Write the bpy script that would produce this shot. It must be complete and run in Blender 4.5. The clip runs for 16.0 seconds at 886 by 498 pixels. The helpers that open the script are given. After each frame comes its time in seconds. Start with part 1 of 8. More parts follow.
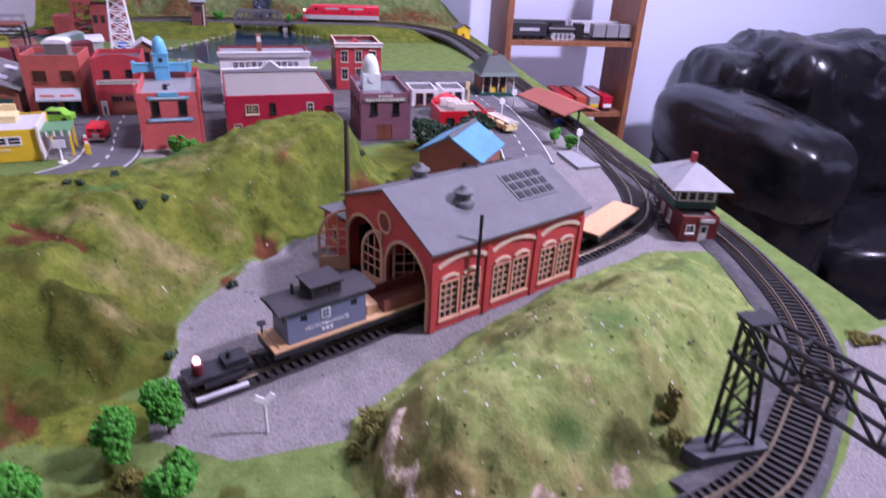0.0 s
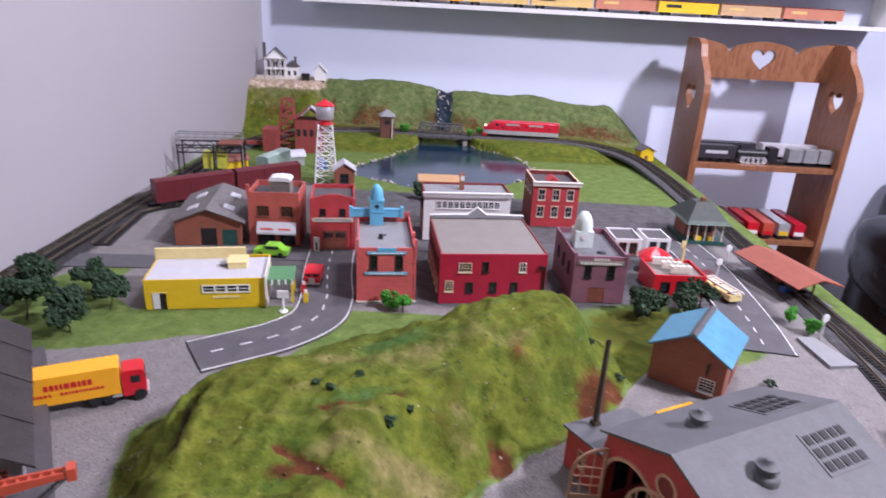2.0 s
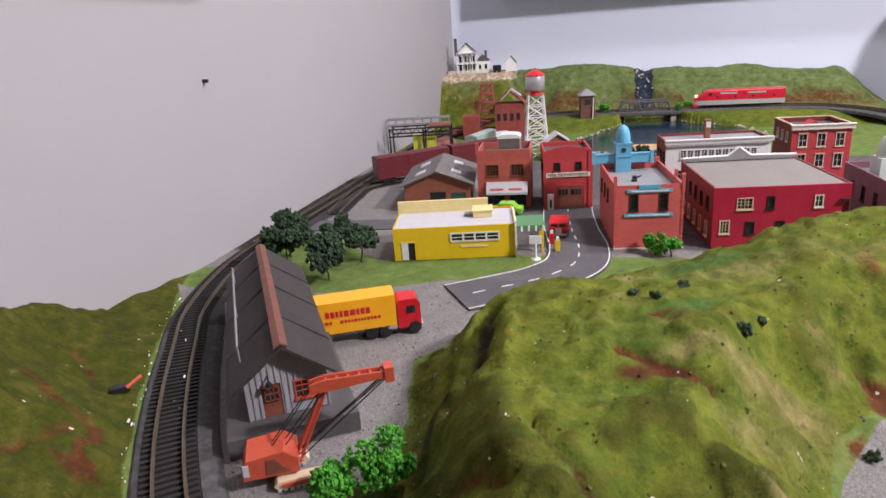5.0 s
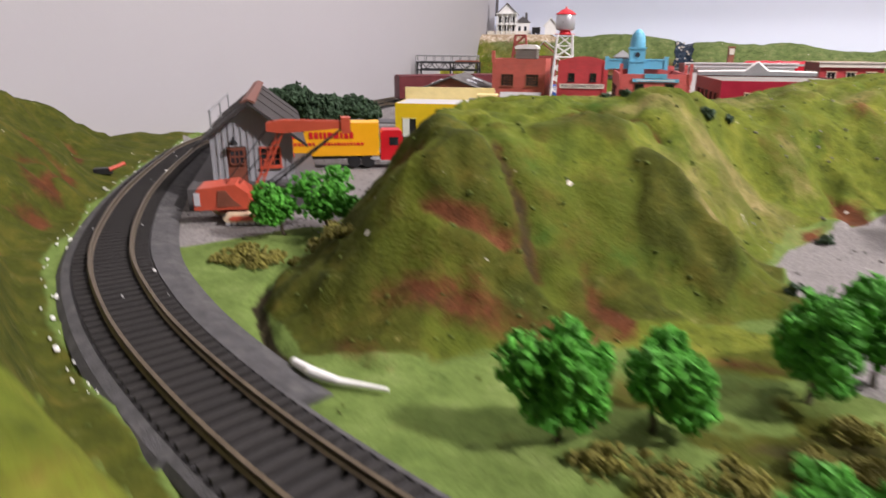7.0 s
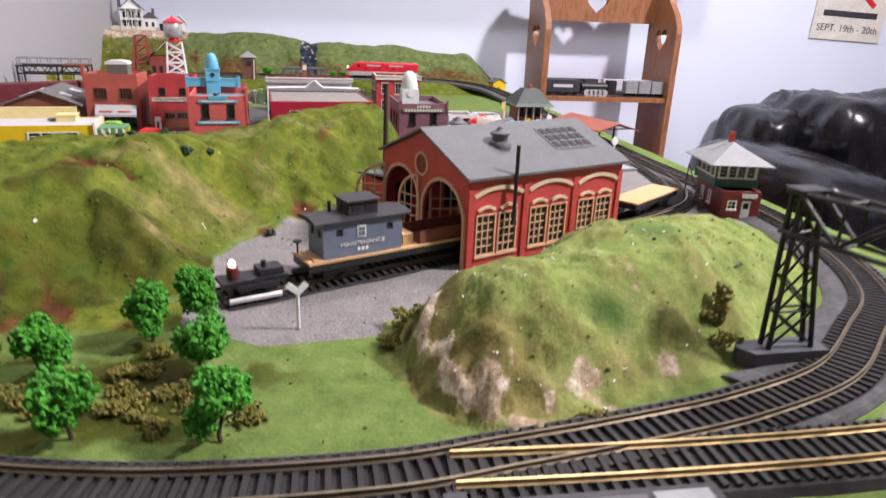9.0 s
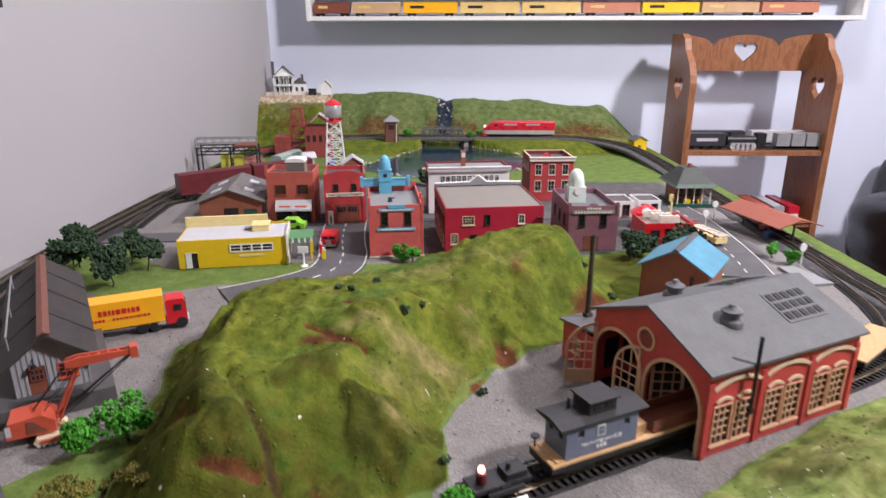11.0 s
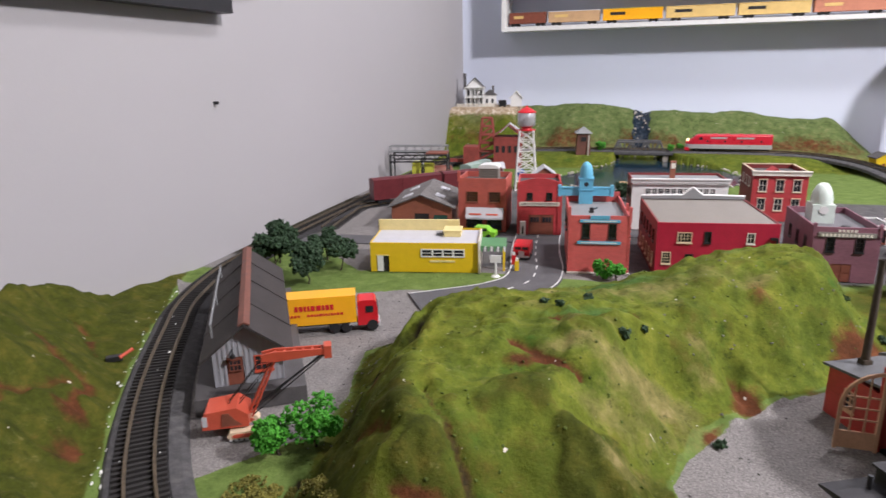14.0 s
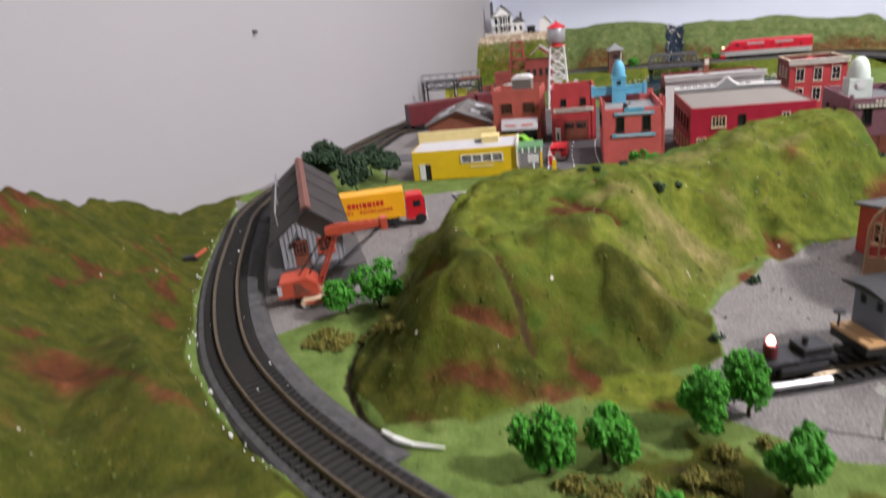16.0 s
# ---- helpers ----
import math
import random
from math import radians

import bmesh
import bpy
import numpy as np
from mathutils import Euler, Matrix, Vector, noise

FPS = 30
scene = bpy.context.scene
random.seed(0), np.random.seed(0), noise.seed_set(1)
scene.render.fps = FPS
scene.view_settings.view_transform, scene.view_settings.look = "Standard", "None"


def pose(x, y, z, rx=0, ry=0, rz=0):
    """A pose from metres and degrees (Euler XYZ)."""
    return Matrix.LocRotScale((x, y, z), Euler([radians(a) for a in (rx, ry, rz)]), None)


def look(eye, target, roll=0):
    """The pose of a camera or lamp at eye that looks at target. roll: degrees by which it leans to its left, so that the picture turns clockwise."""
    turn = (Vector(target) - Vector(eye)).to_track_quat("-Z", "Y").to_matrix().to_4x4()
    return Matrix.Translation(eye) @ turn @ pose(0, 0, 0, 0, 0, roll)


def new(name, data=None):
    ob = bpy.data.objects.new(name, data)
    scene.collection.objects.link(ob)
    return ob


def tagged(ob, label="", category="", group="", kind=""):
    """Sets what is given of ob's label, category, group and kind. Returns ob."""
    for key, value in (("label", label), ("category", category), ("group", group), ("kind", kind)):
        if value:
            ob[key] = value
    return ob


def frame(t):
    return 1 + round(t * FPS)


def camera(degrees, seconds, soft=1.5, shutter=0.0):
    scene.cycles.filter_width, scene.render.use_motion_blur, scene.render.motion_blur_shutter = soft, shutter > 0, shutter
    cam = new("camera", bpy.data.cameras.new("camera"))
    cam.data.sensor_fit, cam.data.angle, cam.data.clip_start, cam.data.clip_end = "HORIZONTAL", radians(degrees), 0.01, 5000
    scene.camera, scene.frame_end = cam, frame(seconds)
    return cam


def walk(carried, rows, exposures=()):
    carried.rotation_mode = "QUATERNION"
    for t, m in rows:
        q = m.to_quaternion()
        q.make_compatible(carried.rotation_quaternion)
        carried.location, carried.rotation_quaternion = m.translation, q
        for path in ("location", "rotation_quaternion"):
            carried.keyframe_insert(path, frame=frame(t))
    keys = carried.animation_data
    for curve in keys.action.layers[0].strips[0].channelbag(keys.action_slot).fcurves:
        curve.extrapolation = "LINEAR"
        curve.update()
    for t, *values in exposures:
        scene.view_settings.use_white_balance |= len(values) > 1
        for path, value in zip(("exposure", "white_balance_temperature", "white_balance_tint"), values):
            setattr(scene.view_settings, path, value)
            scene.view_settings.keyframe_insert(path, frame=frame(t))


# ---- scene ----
cam = camera(70.0, 16.0, 1.5, 0.5)
PATH = [
    (0, (0.125, -0.024, 0.249), (0.504, 1.718, -0.658), 3.0),
    (0.5, (0.109, 0.003, 0.278), (0.432, 1.784, -0.574), 3.2),
    (1, (0.084, 0.048, 0.308), (0.331, 1.846, -0.533), 3.6),
    (1.5, (0.05, 0.065, 0.321), (0.146, 1.904, -0.46), 4.0),
    (2, (0.029, 0.072, 0.327), (0.021, 1.938, -0.393), 3.1),
    (2.5, (0.008, 0.08, 0.332), (-0.125, 1.962, -0.333), 1.7),
    (3, (-0.01, 0.08, 0.327), (-0.254, 1.958, -0.315), 0.9),
    (3.5, (-0.048, 0.076, 0.304), (-0.475, 1.913, -0.361), 0.6),
    (6, (-0.077, 0.1, 0.164), (-0.573, 1.931, -0.468), -5.0),
    (6.5, (-0.057, 0.083, 0.13), (-0.604, 1.898, -0.508), -2.5),
    (7, (-0.024, 0.06, 0.094), (-0.644, 1.86, -0.52), 0.3),
    (7.5, (0.024, 0.023, 0.074), (-0.429, 1.866, -0.556), 0.5),
    (7.6, (0.025, 0.014, 0.068), (-0.385, 1.869, -0.558), 0.7),
    (8, (0.07, -0.015, 0.079), (-0.146, 1.88, -0.521), 1.5),
    (8.5, (0.108, -0.042, 0.104), (0.271, 1.849, -0.524), 2.8),
    (9, (0.121, -0.062, 0.153), (0.402, 1.806, -0.504), 2.2),
    (9.5, (0.108, -0.079, 0.199), (0.36, 1.793, -0.46), 1.1),
    (10, (0.084, -0.075, 0.236), (0.197, 1.811, -0.42), 0.4),
    (12.5, (0.002, 0.051, 0.263), (-0.179, 1.976, -0.247), -1.6),
    (13, (0.004, 0.041, 0.253), (-0.3, 1.958, -0.23), -2.1),
    (13.5, (0.004, 0.035, 0.238), (-0.406, 1.919, -0.292), -1.1),
    (14, (-0.002, 0.032, 0.23), (-0.571, 1.868, -0.323), -1.2),
    (14.5, (-0.001, 0.025, 0.233), (-0.65, 1.838, -0.306), -2.0),
    (15, (-0.008, 0.012, 0.227), (-0.714, 1.811, -0.286), -4.1),
    (15.5, (0.002, -0.005, 0.211), (-0.712, 1.791, -0.305), -6.3),
    (16, (0.006, -0.018, 0.186), (-0.672, 1.734, -0.499), -6.3),
]
WHITE_BALANCE = [(0.0, -0.03, 5300, 46), (1.0, 0.0, 5400, 35), (2.0, 0.0, 5650, 25), (3.5, 0.0, 5850, 20), (6.0, 0.0, 6350, 15), (7.0, 0.2, 6400, 15), (7.6, 0.52, 6300, 16), (8.5, 0.4, 6200, 16), (9.5, 0.05, 6200, 16), (10.2, 0.0, 6200, 16), (12.5, 0.0, 6050, 14), (16.0, 0.0, 6200, 12)]
walk(cam, [(t, look(eye, target, roll)) for t, eye, target, roll in PATH], WHITE_BALANCE)

# ==== body ====

# ---------------- light ----------------
world = bpy.data.worlds.new("room_air")
scene.world = world
world.use_nodes = True
world.node_tree.nodes["Background"].inputs[0].default_value = (0.80, 0.84, 1.0, 1)
world.node_tree.nodes["Background"].inputs[1].default_value = 0.07


def area_lamp(name, place, target, sx, sy, watts, colour):
    data = bpy.data.lights.new(name, "AREA")
    data.shape, data.size, data.size_y, data.energy, data.color = "RECTANGLE", sx, sy, watts, colour
    ob = new(name, data)
    ob.matrix_world = look(place, target)
    return ob


area_lamp("ceiling_lamp", (1.56, 0.14, 1.48), (0.20, 0.65, 0), 0.18, 0.18, 64, (1.0, 0.93, 0.90))
area_lamp("second_ceiling_lamp", (0.54, 1.12, 1.54), (0.40, 1.0, 0), 0.24, 0.24, 18, (1.0, 0.93, 0.90))
area_lamp("window_daylight", (3.25, -0.55, 0.75), (0.3, 1.0, 0.0), 1.3, 1.1, 5, (0.82, 0.87, 1.0))


# ---------------- materials ----------------
def node_mat(name):
    m = bpy.data.materials.new(name)
    m.use_nodes = True
    nt = m.node_tree
    return m, nt, nt.nodes["Principled BSDF"]


def ramp(nt, fac, stops):
    r = nt.nodes.new("ShaderNodeValToRGB")
    el = r.color_ramp.elements
    while len(el) < len(stops):
        el.new(0.5)
    for e, (p, c) in zip(el, stops):
        e.position, e.color = p, (*c, 1)
    nt.links.new(fac, r.inputs[0])
    return r.outputs[0]


def noise_tex(nt, scale, detail=4, rough=0.6, coord="Object", stretch=None):
    tc = nt.nodes.new("ShaderNodeTexCoord")
    n = nt.nodes.new("ShaderNodeTexNoise")
    n.inputs["Scale"].default_value, n.inputs["Detail"].default_value = scale, detail
    n.inputs["Roughness"].default_value = rough
    out = tc.outputs[coord]
    if stretch:
        mp = nt.nodes.new("ShaderNodeMapping")
        mp.inputs["Scale"].default_value = stretch
        nt.links.new(out, mp.inputs[0])
        out = mp.outputs[0]
    nt.links.new(out, n.inputs["Vector"])
    return n.outputs["Fac"]


def mixc(nt, fac, a, b, mode="MIX"):
    m = nt.nodes.new("ShaderNodeMix")
    m.data_type, m.blend_type = "RGBA", mode
    for sock, v in ((m.inputs[0], fac), (m.inputs[6], a), (m.inputs[7], b)):
        if isinstance(v, (int, float)):
            sock.default_value = v
        elif isinstance(v, tuple):
            sock.default_value = (*v, 1)
        else:
            nt.links.new(v, sock)
    return m.outputs[2]


def bump(nt, bsdf, height, strength, dist=0.0008):
    b = nt.nodes.new("ShaderNodeBump")
    b.inputs["Strength"].default_value, b.inputs["Distance"].default_value = strength, dist
    nt.links.new(height, b.inputs["Height"])
    nt.links.new(b.outputs[0], bsdf.inputs["Normal"])


def scaled(c, k):
    return tuple(min(1.0, v * k) for v in c)


def paint(name, col, rough=0.5, var=0.25, scale=90, bumpy=0.15, metal=0.0, piece=0.0, dirt=None, stretch=None):
    """Painted plastic, card or metal: two scales of variation, faint relief, optional dust colour."""
    m, nt, b = node_mat(name)
    n1 = noise_tex(nt, scale, 5, stretch=stretch)
    n2 = noise_tex(nt, scale * 9, 3, stretch=stretch)
    c = ramp(nt, n1, [(0.3, scaled(col, 1 - var)), (0.7, scaled(col, 1 + var * 0.6))])
    c = mixc(nt, 0.25, c, ramp(nt, n2, [(0.35, scaled(col, 1 - var * 1.5)), (0.65, scaled(col, 1 + var))]))
    if dirt:
        c = mixc(nt, ramp(nt, noise_tex(nt, scale * 0.6, 6, 0.7), [(0.5, (0, 0, 0)), (0.75, (0.7, 0.7, 0.7))]), c, dirt)
    if piece:
        oi = nt.nodes.new("ShaderNodeObjectInfo")
        c = mixc(nt, piece, c, ramp(nt, oi.outputs["Random"], [(0.0, scaled(col, 0.55)), (1.0, scaled(col, 1.5))]))
    nt.links.new(c, b.inputs["Base Color"])
    b.inputs["Metallic"].default_value = metal
    rr = nt.nodes.new("ShaderNodeMapRange")
    rr.inputs[3].default_value, rr.inputs[4].default_value = max(0.05, rough - 0.12), min(1, rough + 0.12)
    nt.links.new(n1, rr.inputs[0])
    nt.links.new(rr.outputs[0], b.inputs["Roughness"])
    if bumpy:
        bump(nt, b, n2, bumpy, 0.0006)
    return m


def bricky(name, col, mortar, wide=0.0042, high=0.0014):
    """Fine moulded brick courses on model walls."""
    m, nt, b = node_mat(name)
    tc = nt.nodes.new("ShaderNodeTexCoord")
    sep, comb = nt.nodes.new("ShaderNodeSeparateXYZ"), nt.nodes.new("ShaderNodeCombineXYZ")
    add = nt.nodes.new("ShaderNodeMath")
    nt.links.new(tc.outputs["Object"], sep.inputs[0])
    nt.links.new(sep.outputs[0], add.inputs[0])
    nt.links.new(sep.outputs[1], add.inputs[1])
    nt.links.new(add.outputs[0], comb.inputs[0])
    nt.links.new(sep.outputs[2], comb.inputs[1])
    br = nt.nodes.new("ShaderNodeTexBrick")
    nt.links.new(comb.outputs[0], br.inputs["Vector"])
    br.inputs["Scale"].default_value = 1
    br.inputs["Brick Width"].default_value, br.inputs["Row Height"].default_value = wide, high
    br.inputs["Mortar Size"].default_value = high * 0.10
    br.inputs["Color1"].default_value, br.inputs["Color2"].default_value = (*scaled(col, 0.85), 1), (*scaled(col, 1.15), 1)
    br.inputs["Mortar"].default_value = (*mortar, 1)
    n1 = noise_tex(nt, 45, 5)
    c = mixc(nt, 0.45, br.outputs["Color"], ramp(nt, n1, [(0.3, scaled(col, 0.6)), (0.7, scaled(col, 1.25))]))
    nt.links.new(c, b.inputs["Base Color"])
    b.inputs["Roughness"].default_value = 0.55
    bump(nt, b, br.outputs["Fac"], -0.25, 0.0003)
    return m


def attr(nt, name):
    a = nt.nodes.new("ShaderNodeAttribute")
    a.attribute_name = name
    return a.outputs["Fac"]


def terrain_mat():
    """Scenery: flock grass, dry grass, gravel, bare red earth and chipped plaster by area."""
    m, nt, b = node_mat("scenery_ground")
    nA, nB, nC = noise_tex(nt, 14, 6, 0.65), noise_tex(nt, 60, 6, 0.7), noise_tex(nt, 420, 4, 0.7)
    lime = ramp(nt, nB, [(0.3, (0.076, 0.118, 0.026)), (0.55, (0.128, 0.184, 0.046)), (0.75, (0.190, 0.245, 0.080))])
    olive = ramp(nt, nB, [(0.25, (0.038, 0.055, 0.006)), (0.5, (0.084, 0.114, 0.013)), (0.72, (0.150, 0.168, 0.022))])
    olive = mixc(nt, ramp(nt, nA, [(0.42, (0, 0, 0)), (0.62, (0.8, 0.8, 0.8))]), olive, ramp(nt, nB, [(0.25, (0.062, 0.076, 0.007)), (0.5, (0.130, 0.148, 0.015)), (0.72, (0.215, 0.210, 0.032))]))
    olive = mixc(nt, ramp(nt, noise_tex(nt, 22, 5, 0.7), [(0.60, (0, 0, 0)), (0.70, (0.75, 0.75, 0.75))]), olive, (0.040, 0.095, 0.012))
    straw = ramp(nt, nB, [(0.3, (0.105, 0.105, 0.028)), (0.55, (0.195, 0.170, 0.058)), (0.75, (0.33, 0.265, 0.125))])
    grit = ramp(nt, noise_tex(nt, 700, 3, 0.8), [(0.3, (0.075, 0.070, 0.070)), (0.5, (0.20, 0.188, 0.182)), (0.72, (0.39, 0.365, 0.35))])
    grit = mixc(nt, ramp(nt, noise_tex(nt, 240, 3, 0.7), [(0.60, (0, 0, 0)), (0.68, (0.6, 0.6, 0.6))]), grit, (0.055, 0.050, 0.050))
    grit = mixc(nt, 0.30, grit, ramp(nt, nB, [(0.3, (0.11, 0.10, 0.098)), (0.7, (0.28, 0.262, 0.25))]))
    earth = ramp(nt, nB, [(0.3, (0.045, 0.018, 0.007)), (0.55, (0.105, 0.036, 0.014)), (0.75, (0.185, 0.075, 0.035))])
    rock = ramp(nt, noise_tex(nt, 120, 4, 0.6), [(0.40, (0.012, 0.010, 0.010)), (0.50, (0.20, 0.06, 0.04)), (0.56, (0.03, 0.03, 0.032)), (0.62, (0.75, 0.72, 0.70))])

    def edge(name, soft=0.18, n=nB, gain=0.9):
        s = nt.nodes.new("ShaderNodeMath")
        s.operation = "MULTIPLY_ADD"
        nt.links.new(n, s.inputs[0])
        s.inputs[1].default_value = gain
        nt.links.new(attr(nt, name), s.inputs[2])
        return ramp(nt, s.outputs[0], [(0.95 - soft, (0, 0, 0)), (0.95 + soft, (1, 1, 1))])

    # dusk: dark moss tone that also carries painted shade of flanks and trees
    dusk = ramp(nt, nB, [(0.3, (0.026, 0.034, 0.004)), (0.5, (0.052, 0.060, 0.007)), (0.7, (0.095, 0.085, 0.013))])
    c = mixc(nt, edge("hilly", 0.12), lime, olive)
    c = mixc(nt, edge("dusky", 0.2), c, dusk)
    c = mixc(nt, edge("mossy", 0.25), c, ramp(nt, nB, [(0.3, (0.060, 0.085, 0.026)), (0.5, (0.108, 0.150, 0.048)), (0.7, (0.185, 0.200, 0.085))]))
    c = mixc(nt, edge("fresh", 0.25), c, ramp(nt, nB, [(0.3, (0.096, 0.138, 0.032)), (0.5, (0.172, 0.222, 0.058)), (0.7, (0.275, 0.305, 0.108))]))
    c = mixc(nt, edge("lush", 0.22), c, ramp(nt, nB, [(0.3, (0.020, 0.052, 0.010)), (0.5, (0.050, 0.108, 0.022)), (0.7, (0.100, 0.165, 0.045))]))
    c = mixc(nt, edge("straw", 0.34, noise_tex(nt, 95, 7, 0.8), 0.9), c, straw)
    flock = noise_tex(nt, 110, 7, 0.85)
    patchy = mixc(nt, ramp(nt, flock, [(0.36, (0.85, 0.85, 0.85)), (0.46, (0, 0, 0))]), c, (0.022, 0.032, 0.005))
    patchy = mixc(nt, ramp(nt, flock, [(0.575, (0, 0, 0)), (0.68, (0.75, 0.75, 0.75))]), patchy, (0.20, 0.185, 0.065))
    c = mixc(nt, mixc(nt, 1.0, ramp(nt, noise_tex(nt, 17, 4, 0.6), [(0.35, (0.35, 0.35, 0.35)), (0.6, (1, 1, 1))]), edge("hilly", 0.1), "MULTIPLY"), c, patchy)
    c = mixc(nt, edge("earth", 0.24, noise_tex(nt, 75, 7, 0.8), 0.9), c, earth)
    c = mixc(nt, edge("chalk", 0.14, noise_tex(nt, 150, 5, 0.7), 0.9), c, ramp(nt, noise_tex(nt, 95, 5, 0.75), [(0.3, (0.16, 0.105, 0.06)), (0.5, (0.40, 0.31, 0.21)), (0.68, (0.72, 0.64, 0.54))]))
    c = mixc(nt, edge("gravel", 0.04, nC, 0.5), c, grit)
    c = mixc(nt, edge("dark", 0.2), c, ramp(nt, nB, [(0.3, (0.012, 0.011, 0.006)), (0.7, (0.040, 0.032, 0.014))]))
    c = mixc(nt, edge("tarmac", 0.25), c, ramp(nt, nB, [(0.3, (0.062, 0.060, 0.062)), (0.7, (0.128, 0.124, 0.124))]))
    c = mixc(nt, edge("rock", 0.08), c, rock)
    fl = ramp(nt, noise_tex(nt, 150, 2, 0.4), [(0.765, (0, 0, 0)), (0.78, (1, 1, 1))])
    c = mixc(nt, mixc(nt, 1.0, fl, edge("hilly", 0.1), "MULTIPLY"), c, (0.62, 0.57, 0.50))
    c = mixc(nt, 0.24, c, mixc(nt, 1.0, c, ramp(nt, nC, [(0.3, (0.35, 0.35, 0.35)), (0.7, (1.5, 1.5, 1.5))]), "MULTIPLY"))
    nt.links.new(c, b.inputs["Base Color"])
    b.inputs["Roughness"].default_value = 0.9
    b.inputs["Specular IOR Level"].default_value = 0.12
    bump(nt, b, mixc(nt, 0.55, nC, noise_tex(nt, 130, 5, 0.75)), 0.6, 0.0026)
    return m


def wall_paint(name, col):
    m, nt, b = node_mat(name)
    c = ramp(nt, noise_tex(nt, 1.3, 4), [(0.3, scaled(col, 0.97)), (0.7, scaled(col, 1.03))])
    nt.links.new(c, b.inputs["Base Color"])
    b.inputs["Roughness"].default_value = 0.75
    bump(nt, b, noise_tex(nt, 260, 3), 0.12, 0.0008)
    return m


def wood(name, dark, light, along=(1, 1, 14), rough=0.4, scale=9):
    m, nt, b = node_mat(name)
    n = noise_tex(nt, scale, 6, 0.65, stretch=along)
    f = noise_tex(nt, scale * 8, 4, 0.6, stretch=along)
    c = ramp(nt, n, [(0.3, dark), (0.5, light), (0.58, scaled(dark, 1.2)), (0.75, light)])
    c = mixc(nt, 0.3, c, ramp(nt, f, [(0.35, dark), (0.65, light)]))
    nt.links.new(c, b.inputs["Base Color"])
    b.inputs["Roughness"].default_value = rough
    bump(nt, b, f, 0.15, 0.0006)
    return m


def glow(name, col, power):
    m, nt, b = node_mat(name)
    b.inputs["Base Color"].default_value = (*col, 1)
    b.inputs["Emission Color"].default_value = (*col, 1)
    b.inputs["Emission Strength"].default_value = power
    return m


def plain_glass(name, col):
    m, nt, b = node_mat(name)
    c = ramp(nt, noise_tex(nt, 70, 2), [(0.4, scaled(col, 0.7)), (0.6, scaled(col, 1.4))])
    nt.links.new(c, b.inputs["Base Color"])
    b.inputs["Roughness"].default_value = 0.12
    return m


GROUND = terrain_mat()
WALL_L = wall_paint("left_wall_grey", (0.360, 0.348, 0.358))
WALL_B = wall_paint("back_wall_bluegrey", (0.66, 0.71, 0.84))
CEIL = wall_paint("ceiling_white", (0.80, 0.80, 0.80))
CARPET = paint("carpet", (0.16, 0.14, 0.13), 0.95, 0.3, 30, 0.5)
PLY = wood("board_edge_wood", (0.20, 0.13, 0.07), (0.34, 0.24, 0.14), (14, 1, 1))
OAK = wood("shelf_oak", (0.15, 0.058, 0.026), (0.34, 0.150, 0.072), (2, 2, 0.30), 0.34, 45)
LEATHER = paint("black_leather", (0.007, 0.007, 0.009), 0.26, 0.35, 14, 0.30)
TIE = paint("tie_black_plastic", (0.017, 0.015, 0.014), 0.75, 0.4, 200, 0.3, piece=0.35)
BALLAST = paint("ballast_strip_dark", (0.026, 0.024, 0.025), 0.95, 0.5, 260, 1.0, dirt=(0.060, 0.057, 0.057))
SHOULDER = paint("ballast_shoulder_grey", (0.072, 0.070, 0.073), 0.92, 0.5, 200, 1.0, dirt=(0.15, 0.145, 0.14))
RAIL = paint("rail_brass", (0.74, 0.54, 0.26), 0.36, 0.35, 120, 0.1, metal=0.9)
RAIL_DARK = paint("rail_weathered", (0.18, 0.142, 0.095), 0.40, 0.35, 120, 0.1, metal=0.7)
ASPHALT = paint("road_asphalt", (0.085, 0.082, 0.088), 0.8, 0.25, 50, 0.6, dirt=(0.15, 0.14, 0.14))
LINE = paint("road_line_white", (0.70, 0.70, 0.68), 0.7, 0.2, 120)
BRICK_RED = bricky("brick_bright_red", (0.46, 0.042, 0.048), (0.38, 0.08, 0.075))
BRICK_ORANGE = bricky("brick_orange_red", (0.46, 0.095, 0.070), (0.42, 0.15, 0.12))
BRICK_ROSE = bricky("brick_rose_red", (0.56, 0.095, 0.088), (0.50, 0.16, 0.14))
BRICK_CRIMSON = paint("wall_crimson", (0.38, 0.012, 0.040), 0.42, 0.2, 60)
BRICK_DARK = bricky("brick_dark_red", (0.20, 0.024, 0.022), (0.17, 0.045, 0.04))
BRICK_MAUVE = bricky("brick_mauve", (0.21, 0.085, 0.115), (0.20, 0.11, 0.13))
BRICK_BROWN = bricky("brick_brown", (0.27, 0.085, 0.045), (0.24, 0.12, 0.09))
ENGINE_RED = bricky("engine_house_red", (0.47, 0.046, 0.042), (0.38, 0.08, 0.07))
CREAM = paint("cream_trim", (0.66, 0.52, 0.36), 0.5, 0.15)
TAN_TRIM = paint("tan_trim", (0.62, 0.37, 0.23), 0.5, 0.2)
WHITE = paint("white_plastic", (0.74, 0.74, 0.72), 0.45, 0.08)
IVORY = paint("ivory_wall", (0.70, 0.66, 0.57), 0.5, 0.1)
ROOF_GREY = paint("grey_roof", (0.24, 0.245, 0.25), 0.55, 0.18, 60, 0.25)
ROOF_DARK = paint("dark_grey_roof", (0.085, 0.080, 0.082), 0.6, 0.3, 70, 0.4)
ROOF_TAN = paint("tan_grey_roof", (0.215, 0.195, 0.17), 0.6, 0.15, 50, 0.3)
ROOF_LIGHT = paint("light_grey_roof", (0.50, 0.50, 0.53), 0.5, 0.1)
